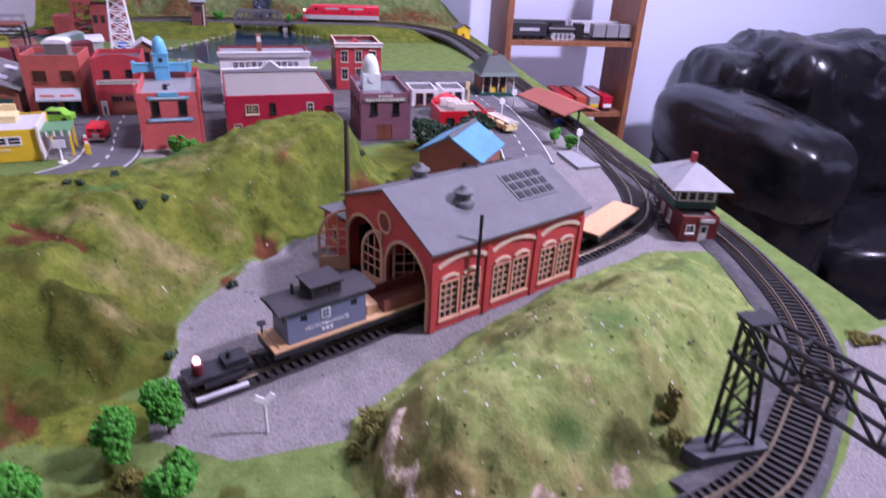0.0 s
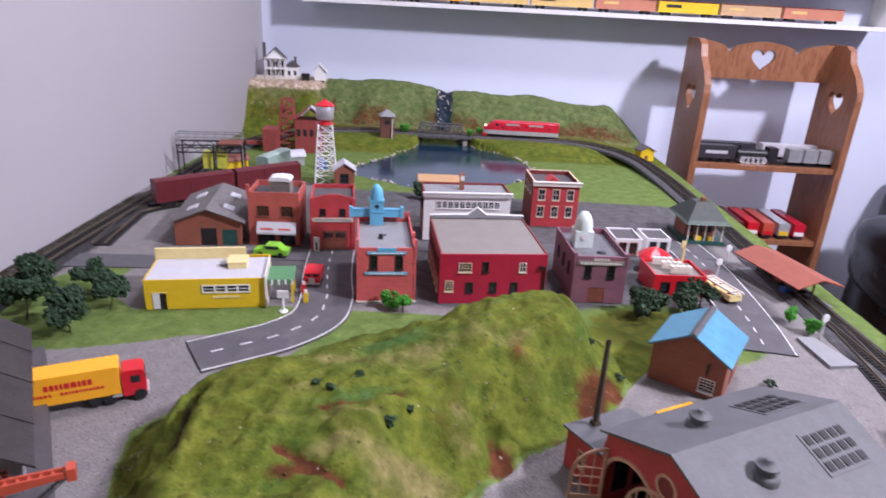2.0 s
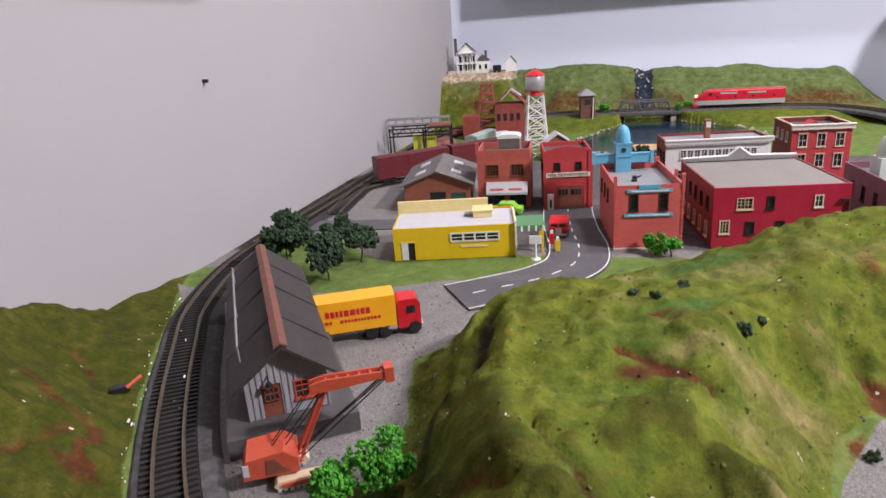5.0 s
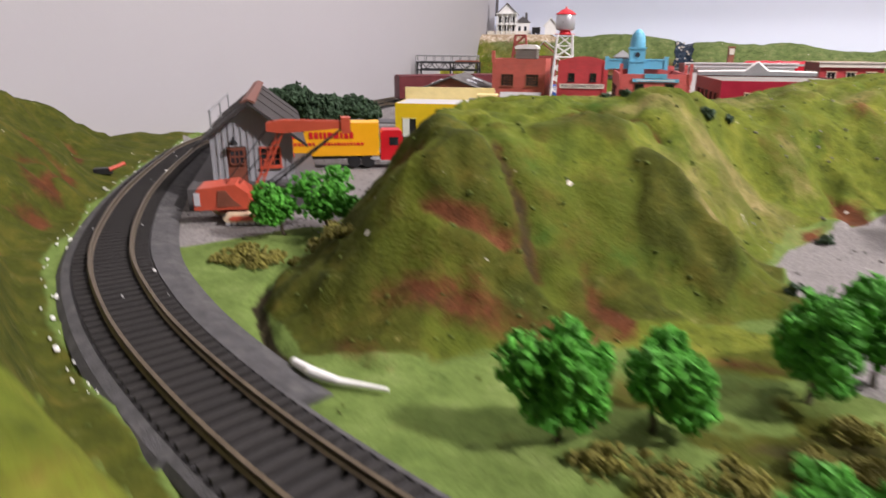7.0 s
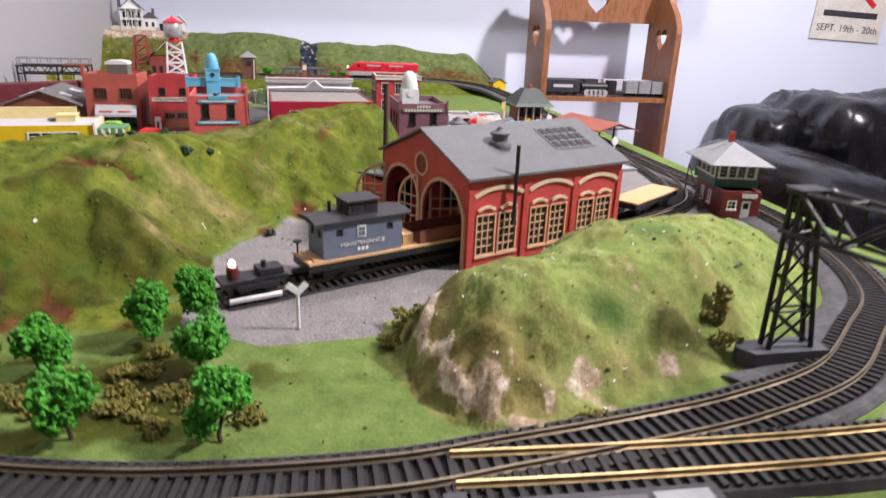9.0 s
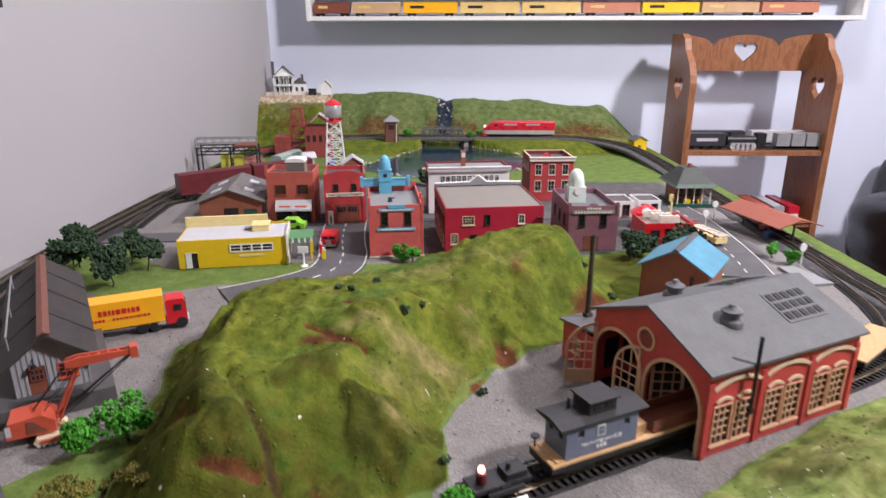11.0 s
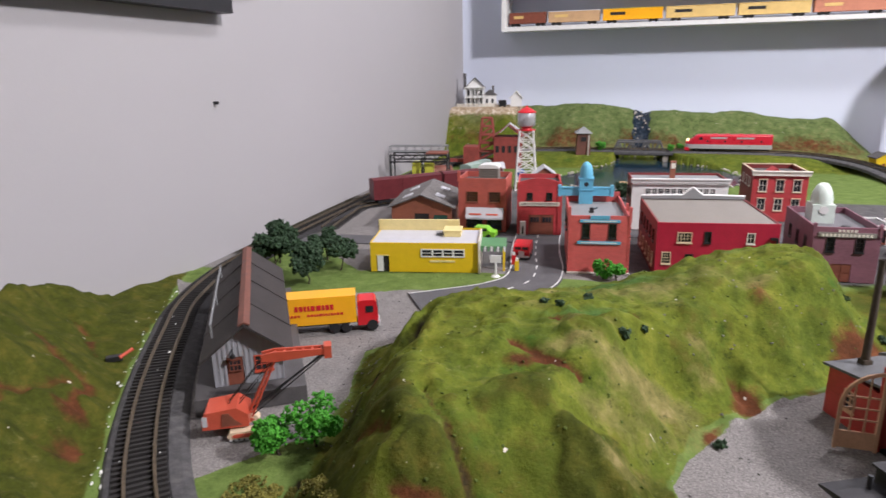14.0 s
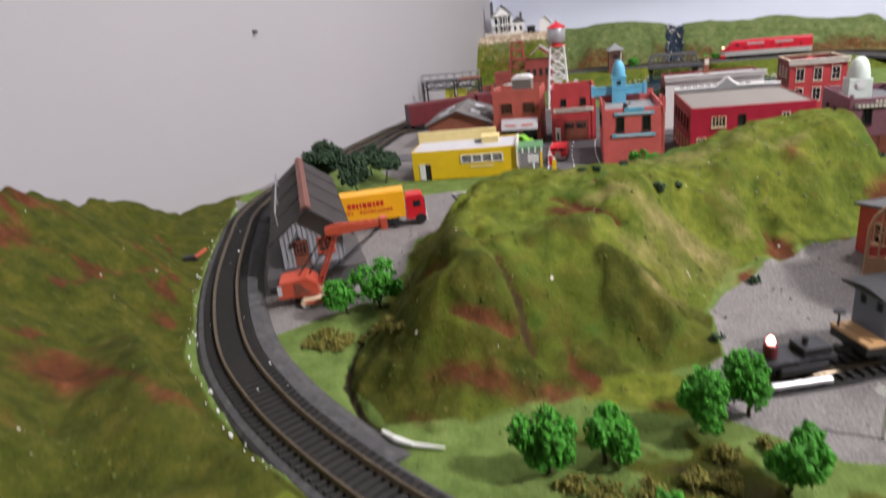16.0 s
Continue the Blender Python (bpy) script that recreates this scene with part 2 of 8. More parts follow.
ROOF_BLUE = paint("blue_sheet_roof", (0.085, 0.26, 0.37), 0.45, 0.25, 70, 0.25)
SKY_BLUE = paint("sky_blue_paint", (0.13, 0.42, 0.60), 0.42, 0.15)
YELLOW = paint("yellow_plastic", (0.74, 0.50, 0.010), 0.4, 0.08)
PALE_YELLOW = paint("pale_yellow", (0.76, 0.63, 0.28), 0.45, 0.1)
TRUCK_YELLOW = paint("trailer_yellow", (0.85, 0.40, 0.006), 0.35, 0.06)
RED = paint("red_plastic", (0.56, 0.012, 0.020), 0.32, 0.12)
LOCO_RED = paint("loco_red", (0.50, 0.012, 0.030), 0.30, 0.1)
SILVER = paint("silver_paint", (0.62, 0.62, 0.64), 0.32, 0.1, metal=0.55)
BLACK = paint("black_plastic", (0.014, 0.014, 0.016), 0.45, 0.3)
DARK = paint("dark_interior", (0.010, 0.009, 0.010), 0.7, 0.3)
GLASS = plain_glass("dark_glass", (0.025, 0.028, 0.034))
SLATE = paint("slate_blue_paint", (0.135, 0.155, 0.225), 0.5, 0.2)
DECK = wood("deck_tan_wood", (0.42, 0.24, 0.10), (0.62, 0.40, 0.20), (1, 10, 1), 0.6, 60)
GREEN_DK = paint("dark_green_paint", (0.018, 0.075, 0.060), 0.45, 0.2)
GREEN_AWN = paint("green_awning", (0.09, 0.24, 0.10), 0.5, 0.15)
ORANGE = paint("crane_orange", (0.50, 0.080, 0.042), 0.4, 0.15)
CLAD_GREY = paint("grey_cladding", (0.31, 0.315, 0.34), 0.55, 0.2, 90, 0.2, stretch=(1, 1, 0.1))
RUST = paint("rust_brown", (0.20, 0.060, 0.035), 0.6, 0.3)
MAROON = paint("maroon", (0.11, 0.012, 0.016), 0.45, 0.25)
LEAF = paint("bright_leaf", (0.055, 0.280, 0.012), 0.7, 0.5, 260, 0.6)
LEAF_DARK = paint("dark_leaf", (0.021, 0.052, 0.019), 0.8, 0.5, 260, 0.6)
LEAF_OLIVE = paint("olive_leaf", (0.165, 0.150, 0.022), 0.85, 0.5, 260, 0.6)
BARK = paint("bark", (0.055, 0.040, 0.026), 0.8, 0.4, 120, 0.5)
WATER = plain_glass("pond_water", (0.010, 0.028, 0.050))
STONE = paint("stone_pale", (0.45, 0.41, 0.35), 0.8, 0.3, 200, 0.5, piece=0.4)
LAMP_GLOW = glow("lamp_glow", (1.0, 0.72, 0.42), 2.5)
RED_GLOW = glow("red_lamp_glow", (1.0, 0.36, 0.30), 6)


# ---------------- building blocks ----------------
def box(bm, x0, x1, y0, y1, z0, z1, m=None):
    v = [bm.verts.new(m @ Vector(p) if m else p) for p in
         ((x0, y0, z0), (x1, y0, z0), (x1, y1, z0), (x0, y1, z0), (x0, y0, z1), (x1, y0, z1), (x1, y1, z1), (x0, y1, z1))]
    for f in ((3, 2, 1, 0), (4, 5, 6, 7), (0, 1, 5, 4), (1, 2, 6, 5), (2, 3, 7, 6), (3, 0, 4, 7)):
        bm.faces.new([v[i] for i in f])
    return v


def tube(bm, p, q, r0, r1=None, n=10):
    p, q = Vector(p), Vector(q)
    r1 = r0 if r1 is None else r1
    a = (q - p).normalized()
    u = a.orthogonal().normalized()
    w = a.cross(u)
    rings = []
    for c, r in ((p, r0), (q, r1)):
        rings.append([bm.verts.new(c + r * (math.cos(2 * math.pi * i / n) * u + math.sin(2 * math.pi * i / n) * w)) for i in range(n)])
    for i in range(n):
        bm.faces.new((rings[0][i], rings[0][(i + 1) % n], rings[1][(i + 1) % n], rings[1][i]))
    bm.faces.new(rings[0][::-1])
    bm.faces.new(rings[1])


def lathe(bm, prof, n=16, at=(0, 0, 0), m=None):
    rings = []
    for r, z in prof:
        rings.append([bm.verts.new((m or Matrix()) @ Vector((at[0] + r * math.cos(2 * math.pi * i / n), at[1] + r * math.sin(2 * math.pi * i / n), at[2] + z))) for i in range(n)])
    for a, b in zip(rings, rings[1:]):
        for i in range(n):
            bm.faces.new((a[i], a[(i + 1) % n], b[(i + 1) % n], b[i]))
    bm.faces.new(rings[0][::-1])
    bm.faces.new(rings[-1])


def slab(bm, poly, d0, d1, m=None):
    """A polygon (u, w) set upright in x and z, thick from y=d0 to y=d1."""
    a = [bm.verts.new((m or Matrix()) @ Vector((u, d0, w))) for u, w in poly]
    b = [bm.verts.new((m or Matrix()) @ Vector((u, d1, w))) for u, w in poly]
    n = len(poly)
    bm.faces.new(a)
    bm.faces.new(b[::-1])
    for i in range(n):
        bm.faces.new((a[(i + 1) % n], a[i], b[i], b[(i + 1) % n]))


def plate(bm, poly, z0, z1, m=None):
    """A polygon (x, y) laid flat, thick from z0 to z1."""
    a = [bm.verts.new((m or Matrix()) @ Vector((x, y, z0))) for x, y in poly]
    b = [bm.verts.new((m or Matrix()) @ Vector((x, y, z1))) for x, y in poly]
    n = len(poly)
    bm.faces.new(a[::-1])
    bm.faces.new(b)
    for i in range(n):
        bm.faces.new((a[i], a[(i + 1) % n], b[(i + 1) % n], b[i]))


def mesh_of(name, bm, material, smooth=False, bevel=0.0):
    if bevel:
        bmesh.ops.bevel(bm, geom=[e for e in bm.edges if len(e.link_faces) == 2 and e.calc_face_angle(0) > 0.6], offset=bevel, segments=2, affect="EDGES")
    bmesh.ops.recalc_face_normals(bm, faces=bm.faces)
    me = bpy.data.meshes.new(name)
    bm.to_mesh(me)
    bm.free()
    me.materials.append(material)
    if smooth:
        for p in me.polygons:
            p.use_smooth = True
        me.set_sharp_from_angle(angle=radians(50))
    return me


def part(name, bm, material, parent, label="", smooth=False, bevel=0.0):
    ob = new(name, mesh_of(name, bm, material, smooth, bevel))
    ob.parent = parent
    if label:
        tagged(ob, label)
    return ob


def boxpart(name, dims, material, parent, label="", bevel=0.0):
    bm = bmesh.new()
    box(bm, *dims)
    return part(name, bm, material, parent, label, bevel=bevel)


def thing(name, m, label, category, group="", kind=""):
    ob = new(name)
    ob.empty_display_size = 0.01
    ob.matrix_world = m
    return tagged(ob, label, category, group, kind)


def solid(name, bm, material, label, category, m=None, smooth=False, bevel=0.0, kind="", group=""):
    ob = new(name, mesh_of(name, bm, material, smooth, bevel))
    if m:
        ob.matrix_world = m
    return tagged(ob, label, category, group, kind)


def words(text, size, material, parent, place, rot, depth=0.0002, name="lettering", wide=None):
    cu = bpy.data.curves.new(name, "FONT")
    cu.body, cu.size, cu.align_x, cu.align_y, cu.extrude = text, size, "CENTER", "CENTER", depth
    tmp = bpy.data.objects.new("tmp", cu)
    scene.collection.objects.link(tmp)
    bpy.context.view_layer.update()
    me = bpy.data.meshes.new_from_object(tmp.evaluated_get(bpy.context.evaluated_depsgraph_get()))
    bpy.data.objects.remove(tmp)
    me.materials.clear()
    me.materials.append(material)
    ob = new(name, me)
    ob.parent = parent
    k = 1.0
    if wide and me.vertices:
        xs = [v.co.x for v in me.vertices]
        k = wide / (max(xs) - min(xs))
    ob.matrix_basis = Matrix.Translation(place) @ Euler([radians(a) for a in rot]).to_matrix().to_4x4() @ Matrix.Diagonal((k, 1, 1, 1))
    return ob


# ---------------- the ground ----------------
HILL_A = [(-.212, .470), (-.192, .41), (-.190, .36), (-.180, .30), (-.163, .244), (-.127, .214), (-.083, .224), (-.047, .252), (0, .285), (.034, .300),
          (.026, .36), (.053, .415), (.09, .458), (.14, .50), (.19, .55), (.222, .61), (.200, .67), (.14, .70), (.07, .69), (0, .665), (-.07, .645), (-.13, .59), (-.18, .54)]
HILL_B = [(.132, .252), (.134, .203), (.150, .160), (.178, .143), (.215, .150), (.285, .180), (.33, .205), (.385, .25), (.435, .30), (.462, .355),
          (.460, .405), (.420, .432), (.36, .408), (.311, .383), (.226, .325), (.179, .287)]
HILL_C = [(-.56, .575), (-.505, .548), (-.428, .425), (-.36, .370), (-.325, .308), (-.28, .246), (-.205, .192), (-.13, .148), (-.06, .112), (-.012, .096),
          (-.010, .085), (-.035, .03), (-.055, -.04), (-.06, -.22), (-.56, -.22)]

SKIRT_C = [(-.56, .66), (-.505, .64), (-.455, .535), (-.413, .455), (-.370, .385), (-.325, .320), (-.275, .258), (-.222, .212), (-.165, .178), (-.10, .146), (-.10, -.22), (-.56, -.22)]


def inside_depth(px, py, poly):
    """How far each place lies inside a polygon; negative outside."""
    d = np.full(px.shape, 9.0)
    ins = np.zeros(px.shape, bool)
    for (x0, y0), (x1, y1) in zip(poly, poly[1:] + poly[:1]):
        ex, ey = x1 - x0, y1 - y0
        s = np.clip(((px - x0) * ex + (py - y0) * ey) / (ex * ex + ey * ey), 0, 1)
        d = np.minimum(d, np.hypot(px - x0 - s * ex, py - y0 - s * ey))
        cross = (y0 > py) != (y1 > py)
        with np.errstate(divide="ignore", invalid="ignore"):
            ins ^= cross & (px < ex * (py - y0) / (ey if ey else 1e-9) + x0)
    return np.where(ins, d, -d)


def smooth01(v):
    v = np.clip(v, 0, 1)
    return v * v * (3 - 2 * v)


def fbm(px, py, scale, seed, octaves=4):
    out = np.zeros(px.shape)
    for o in range(octaves):
        k = scale * 2 ** o
        out += np.array([noise.noise((x * k + seed, y * k - seed, seed * 0.7)) for x, y in zip(px.ravel(), py.ravel())]).reshape(px.shape) / 2 ** o
    return out


def blob(px, py, x, y, rx, ry, turn=0.0):
    c, s = math.cos(radians(turn)), math.sin(radians(turn))
    u, w = (px - x) * c + (py - y) * s, -(px - x) * s + (py - y) * c
    return np.exp(-(u / rx) ** 2 - (w / ry) ** 2)


def groove(px, py, line, width):
    """1 on a line of places, falling off to 0 at the given width from it."""
    d = np.full(px.shape, 9.0)
    for (x0, y0), (x1, y1) in zip(line, line[1:]):
        ex, ey = x1 - x0, y1 - y0
        s = np.clip(((px - x0) * ex + (py - y0) * ey) / (ex * ex + ey * ey), 0, 1)
        d = np.minimum(d, np.hypot(px - x0 - s * ex, py - y0 - s * ey))
    return smooth01(1 - d / width)


BACK = 1.893
LEFT = -0.505
CRACK = [(-.106, .328), (-.101, .320), (-.090, .307), (-.079, .294), (-.068, .282), (-.060, .271)]
WEST_RIFTS = ([(-.430, .368), (-.400, .352), (-.366, .346), (-.350, .322)], [(-.474, .429), (-.438, .424), (-.415, .398)], [(-.345, .240), (-.372, .282), (-.376, .336)],
              [(-.290, .170), (-.298, .194), (-.268, .204), (-.290, .246)], [(-.440, .300), (-.402, .250), (-.350, .205)], [(-.230, .160), (-.200, .150), (-.165, .138)])
LEDGES = ([(-.104, .268), (-.091, .270), (-.072, .273)], [(-.046, .286), (-.038, .274), (-.028, .270)], [(-.136, .306), (-.126, .304), (-.113, .293)], [(-.070, .395), (-.045, .382), (-.028, .380)], [(-.050, .440), (-.020, .452), (.010, .470)], [(.030, .440), (.044, .425), (.056, .414)])
GULLY = [(-.150, .465), (-.148, .425), (-.148, .40), (-.154, .382)]
CREVICE = [(-.182, .312), (-.172, .280), (-.161, .248), (-.143, .224), (-.129, .211)]
SCAR = [(.072, .478), (.084, .458), (.094, .452), (.100, .462)]


def back_crest(px):
    """Height of the backdrop hill along the far wall."""
    return np.interp(px, [-.51, -.47, -.30, -.10, -.02, .03, .23, .345, .45, .475, .56], [.100, .112, .122, .121, .108, .104, .100, .085, .084, .070, .0])


def terrain(px, py):
    """Heights and area masks of the scenery at places px, py."""
    n1 = fbm(px, py, 9, 3.1)
    n2 = fbm(px, py, 34, 7.7, 3)
    dA = inside_depth(px, py, HILL_A) + 0.008 * n1
    topA = 0.060 + 0.012 * blob(px, py, .11, .61, .10, .08) + 0.004 * blob(px, py, -.09, .33, .05, .06) - 0.028 * blob(px, py, -.06, .585, .11, .055, 25)
    n3 = fbm(px, py, 95, 1.9, 2)
    wx, wy = px + 0.004 * n2, py + 0.004 * n2
    crack, gully_a, scar = groove(wx, wy, CRACK, 0.0050), groove(wx, wy, GULLY, 0.013), groove(wx, wy, SCAR, 0.009)
    ledge_a = np.maximum.reduce([groove(wx, wy, l, 0.008) for l in LEDGES]) * smooth01(0.7 + 1.2 * n1)
    crack = crack * smooth01(1.0 + 1.3 * n1)
    topA = topA + 0.008 * blob(px, py, -.035, .415, .045, .022, 20) + 0.006 * blob(px, py, -.01, .445, .03, .02, 25) - 0.007 * blob(px, py, -.06, .365, .03, .012, 15) + 0.007 * blob(px, py, .01, .375, .018, .03)
    zA = topA * smooth01(dA / 0.072) * (1 + 0.12 * n1) + (0.0062 * n2 + 0.0020 * np.abs(n3)) * (dA > 0)
    zA = zA - (0.0045 * crack + 0.016 * gully_a + 0.008 * scar + 0.006 * ledge_a + 0.0022 * smooth01((0.12 - np.abs(n2 + 0.4 * n1)) / 0.12) * smooth01((0.52 - py) / 0.1)) * smooth01(dA / 0.02) - 0.006 * smooth01((n1 * 0.5 + n2 * 0.5 - 0.32) / 0.12) * smooth01(dA / 0.02)
    dB = inside_depth(px, py, HILL_B) + 0.006 * n1
    topB = 0.050 - 0.020 * smooth01((py - 0.26) / 0.16) - 0.014 * blob(px, py, .19, .27, .06, .05)
    zB = topB * smooth01(dB / (0.062 + 0.02 * smooth01((py - 0.22) / 0.1))) ** 0.8 * (1 + 0.12 * n1) + (0.0050 * n2 + 0.0016 * np.abs(n3)) * (dB > 0)
    rim_b = smooth01(1 - np.abs(dB - 0.014) / 0.020) * smooth01((0.27 - py) / 0.03) * smooth01((0.30 - px) / 0.05)
    lip = groove(wx, wy, [(.161, .224), (.152, .208), (.153, .193), (.158, .180), (.167, .164), (.179, .153), (.200, .147)], 0.0062) * smooth01(0.85 + 1.2 * n3)
    foot_b = groove(wx, wy, [(.150, .228), (.144, .206), (.150, .178), (.160, .158), (.174, .146), (.198, .141)], 0.0060)
    crag = groove(wx, wy, [(.164, .222), (.158, .206), (.160, .190), (.168, .176), (.180, .163), (.200, .156)], 0.0085)
    crag2 = groove(wx, wy, [(.166, .214), (.169, .198), (.177, .184), (.190, .172)], 0.006)
    fold = fbm(px + py, (px - py) * 0.35, 60, 4.4, 2)
    zB = zB - rim_b * (0.0035 * smooth01((np.abs(n2) - 0.05) / 0.25) - 0.003 * n3) + 0.0045 * lip - 0.0035 * foot_b * (dB > 0) + 0.0035 * crag * np.abs(fold) + 0.003 * crag2 * (0.5 + n3) + 0.0030 * rim_b * fold
    zB = zB - 0.0035 * smooth01((0.10 - np.abs(n2 + 0.3 * fold)) / 0.10) * smooth01(dB / 0.02) * smooth01((0.36 - py) / 0.1)
    zB = np.maximum(zB, 0)
    dC = inside_depth(px, py, HILL_C) + 0.006 * n1
    zC = np.minimum(0.90 * np.maximum(dC, 0), 0.102 + 0.03 * n1) * (0.35 + 0.65 * smooth01((-0.01 - px) / 0.14)) + (0.0065 * n2 + 0.0012 * n3) * (dC > 0)
    zC *= 1 - 0.70 * smooth01((py - 0.44) / 0.13)
    rift = np.maximum.reduce([groove(px + 0.006 * n2, py + 0.006 * n2, l, 0.0075) for l in WEST_RIFTS]) * (0.55 + 0.45 * smooth01(0.5 + 1.5 * n2))
    zC = zC - 0.0045 * rift * smooth01(dC / 0.01) + 0.004 * np.abs(fbm(px - py, px + py, 26, 5.5, 3)) * smooth01(dC / 0.015)
    ridge = np.interp(px, [-.30, -.20, -.12, -.085, -.045, -.02, -.005, .022], [.036, .060, .060, .056, .048, .036, .024, 0])
    foot_n, foot_s = np.interp(px, [-.28, -.205, -.13, -.06, -.012, .022], [.246, .192, .146, .118, .108, .100]), np.interp(px, [-.30, -.12, -.05, 0, .022], [-.40, -.10, .052, .062, .072])
    zR = ridge * smooth01((foot_n - py) / 0.028) * smooth01((py - foot_s + 0.004 * n2) / 0.020) * (1 + 0.1 * n1) + 0.003 * n2 * (px < .02) * smooth01((foot_n - py) / 0.01) * (py > foot_s)
    zC = np.where(px > -.30, np.maximum(zC * smooth01((-.10 - px) / 0.1), zR), zC)
    face = smooth01((foot_s + 0.018 - py) / 0.005) * (px > -.14) * (px < .03) * smooth01((py - foot_s + 0.03) / 0.01)
    dS = inside_depth(px, py, SKIRT_C) + 0.005 * n1
    zC = np.maximum(zC, np.minimum(0.30 * np.maximum(dS, 0), 0.012) + 0.002 * n2 * (dS > 0))
    crest = back_crest(px)
    run = 0.17 + 0.02 * n1
    dD = (py - (BACK - run))
    zD = crest * smooth01(dD / run) ** 0.8 + 0.010 * n1 * (dD > 0) * smooth01(dD / 0.05) * (crest > 0.02)
    rise = smooth01((px + 0.43) / 0.10) * smooth01((0.50 - px) / 0.14)
    zE = 0.020 * smooth01((py - 1.52) / 0.09) * rise
    ledge = smooth01((py - 1.665 - 0.02 * n1) / 0.115) * smooth01((-0.265 + 0.02 * n1 - px) / 0.07)
    zD = np.maximum(zD, 0.121 * ledge)
    pond = inside_depth(px, py, [(-.20, 1.33), (-.05, 1.24), (.10, 1.25), (.20, 1.36), (.21, 1.45), (.17, 1.55), (.09, 1.62), (.045, 1.72), (-.045, 1.72), (-.06, 1.60), (-.10, 1.50), (-.16, 1.40)])
    z = np.maximum.reduce([zA, zB, zC, zD, zE, np.zeros(px.shape)]) + 0.0007 * n2
    z = np.where(pond > 0, np.minimum(z, -0.004 - 0.004 * smooth01(pond / 0.02)), z)
    gully = smooth01(1 - np.abs(px - 0.004 - 0.008 * n1) / 0.03)
    z = z - 0.012 * gully * (dD > 0.02)
    crevice = groove(px + 0.003 * n2, py + 0.003 * n2, CREVICE, 0.0045)
    z = z - 0.006 * crevice
    hilly = np.maximum.reduce([smooth01(dA / 0.012), smooth01(dB / 0.03) * 0.47, smooth01(dC / 0.012), smooth01(zC / 0.006), smooth01(dD / 0.02) * 0.75, smooth01((py - 1.48) / 0.05) * 0.7, 0.95 * blob(px, py, .004, .268, .050, .022), 1.3 * blob(px, py, .222, .650, .060, .060)])
    straw = 0.26 * blob(px, py, .012, .380, .028, .034, -20) + 0.34 * blob(px, py, .045, .415, .018, .02) + 0.40 * blob(px, py, -.03, .43, .03, .008, 20) + 0.35 * blob(px, py, -.07, .46, .02, .010)
    for x, y, r in ((-.082, .429, .011), (.021, .532, .014), (-.027, .403, .010), (.000, .404, .015), (.048, .478, .010), (.053, .461, .010), (-.042, .394, .009), (.015, .416, .012), (-.002, .334, .012), (-.015, .366, .012), (.030, .430, .012), (.030, .500, .008), (.100, .560, .012), (-.060, .520, .010)):
        straw = straw + 0.34 * blob(px, py, x, y, r * 1.5, r * 0.8, 25)
    lush = smooth01(dA / 0.01) * (0.6 * blob(px, py, -.01, .56, .05, .03, 20) + 0.5 * blob(px, py, -.03, .455, .05, .018, 20) + 0.35 * blob(px, py, .10, .62, .05, .03)) + smooth01(dB / 0.01) * (0.55 * blob(px, py, .196, .182, .012, .008) + 0.55 * blob(px, py, .240, .198, .016, .010) + 0.5 * blob(px, py, .29, .26, .03, .03) + 0.45 * blob(px, py, .39, .36, .04, .04))
    rim = smooth01(1 - dB / 0.034) * smooth01((0.285 - py) / 0.03) * (dB > 0)
    straw += 0.36 * crag + 0.26 * crag2 + smooth01(dB / 0.02) * smooth01((0.40 - px) / 0.10) * (0.24 + 0.30 * n2)
    straw += 0.26 * rim * smooth01((0.36 - px) / 0.05) + 0.30 * blob(px, py, .180, .175, .022, .016) + 0.26 * blob(px, py, .262, .212, .018, .012) + 0.25 * blob(px, py, .224, .186, .016, .010) + 0.15 * blob(px, py, .37, .32, .05, .04)
    chalk = (dB > -0.004) * (0.95 * lip + 0.36 * crag * (0.75 + 0.9 * n3) + 0.20 * smooth01((n3 - 0.25) / 0.2) * smooth01((0.34 - px) / 0.06) + 0.66 * blob(px, py, .221, .170, .014, .008, 30) + 0.55 * blob(px, py, .228, .158, .010, .005, 40) + 0.52 * blob(px, py, .268, .184, .010, .006, 20) + 0.45 * blob(px, py, .257, .214, .004, .008) + 0.40 * crag2 * (0.5 + n3)) + 0.55 * blob(px, py, .215, .578, .014, .010)
    straw += 0.35 * blob(px, py, -.02, .52, .05, .02) + 0.30 * blob(px, py, .06, .56, .04, .02) + 0.35 * (dD > 0) * smooth01(1 - dD / 0.1) + 0.6 * smooth01((ledge - 0.95) / 0.04)
    earth = 0.62 * blob(px, py, -.088, .246, .028, .009, 8) + 0.48 * blob(px, py, -.042, .258, .022, .009, 30) + 0.65 * blob(px, py, .080, .462, .010, .020, -30) + 0.55 * blob(px, py, .137, .49, .014, .02, 40) + 0.62 * blob(px, py, .165, .535, .016, .018, 45) + 0.55 * blob(px, py, .192, .565, .012, .014, 45) + 0.5 * blob(px, py, .055, .418, .004, .016, -30)
    earth += 0.40 * foot_b * (dB > -.008) + 0.60 * blob(px, py, .172, .560, .022, .014, 40) + 0.50 * blob(px, py, .094, .544, .010, .016) + 0.60 * blob(px, py, -.06, .378, .016, .006, 20) + 0.45 * blob(px, py, -.152, .367, .012, .008) + 0.30 * gully_a + 0.47 * crack + 0.52 * scar + 0.64 * ledge_a + 0.50 * blob(px, py, .006, .256, .018, .007) + 0.35 * blob(px, py, -.11, .222, .03, .008, -10)
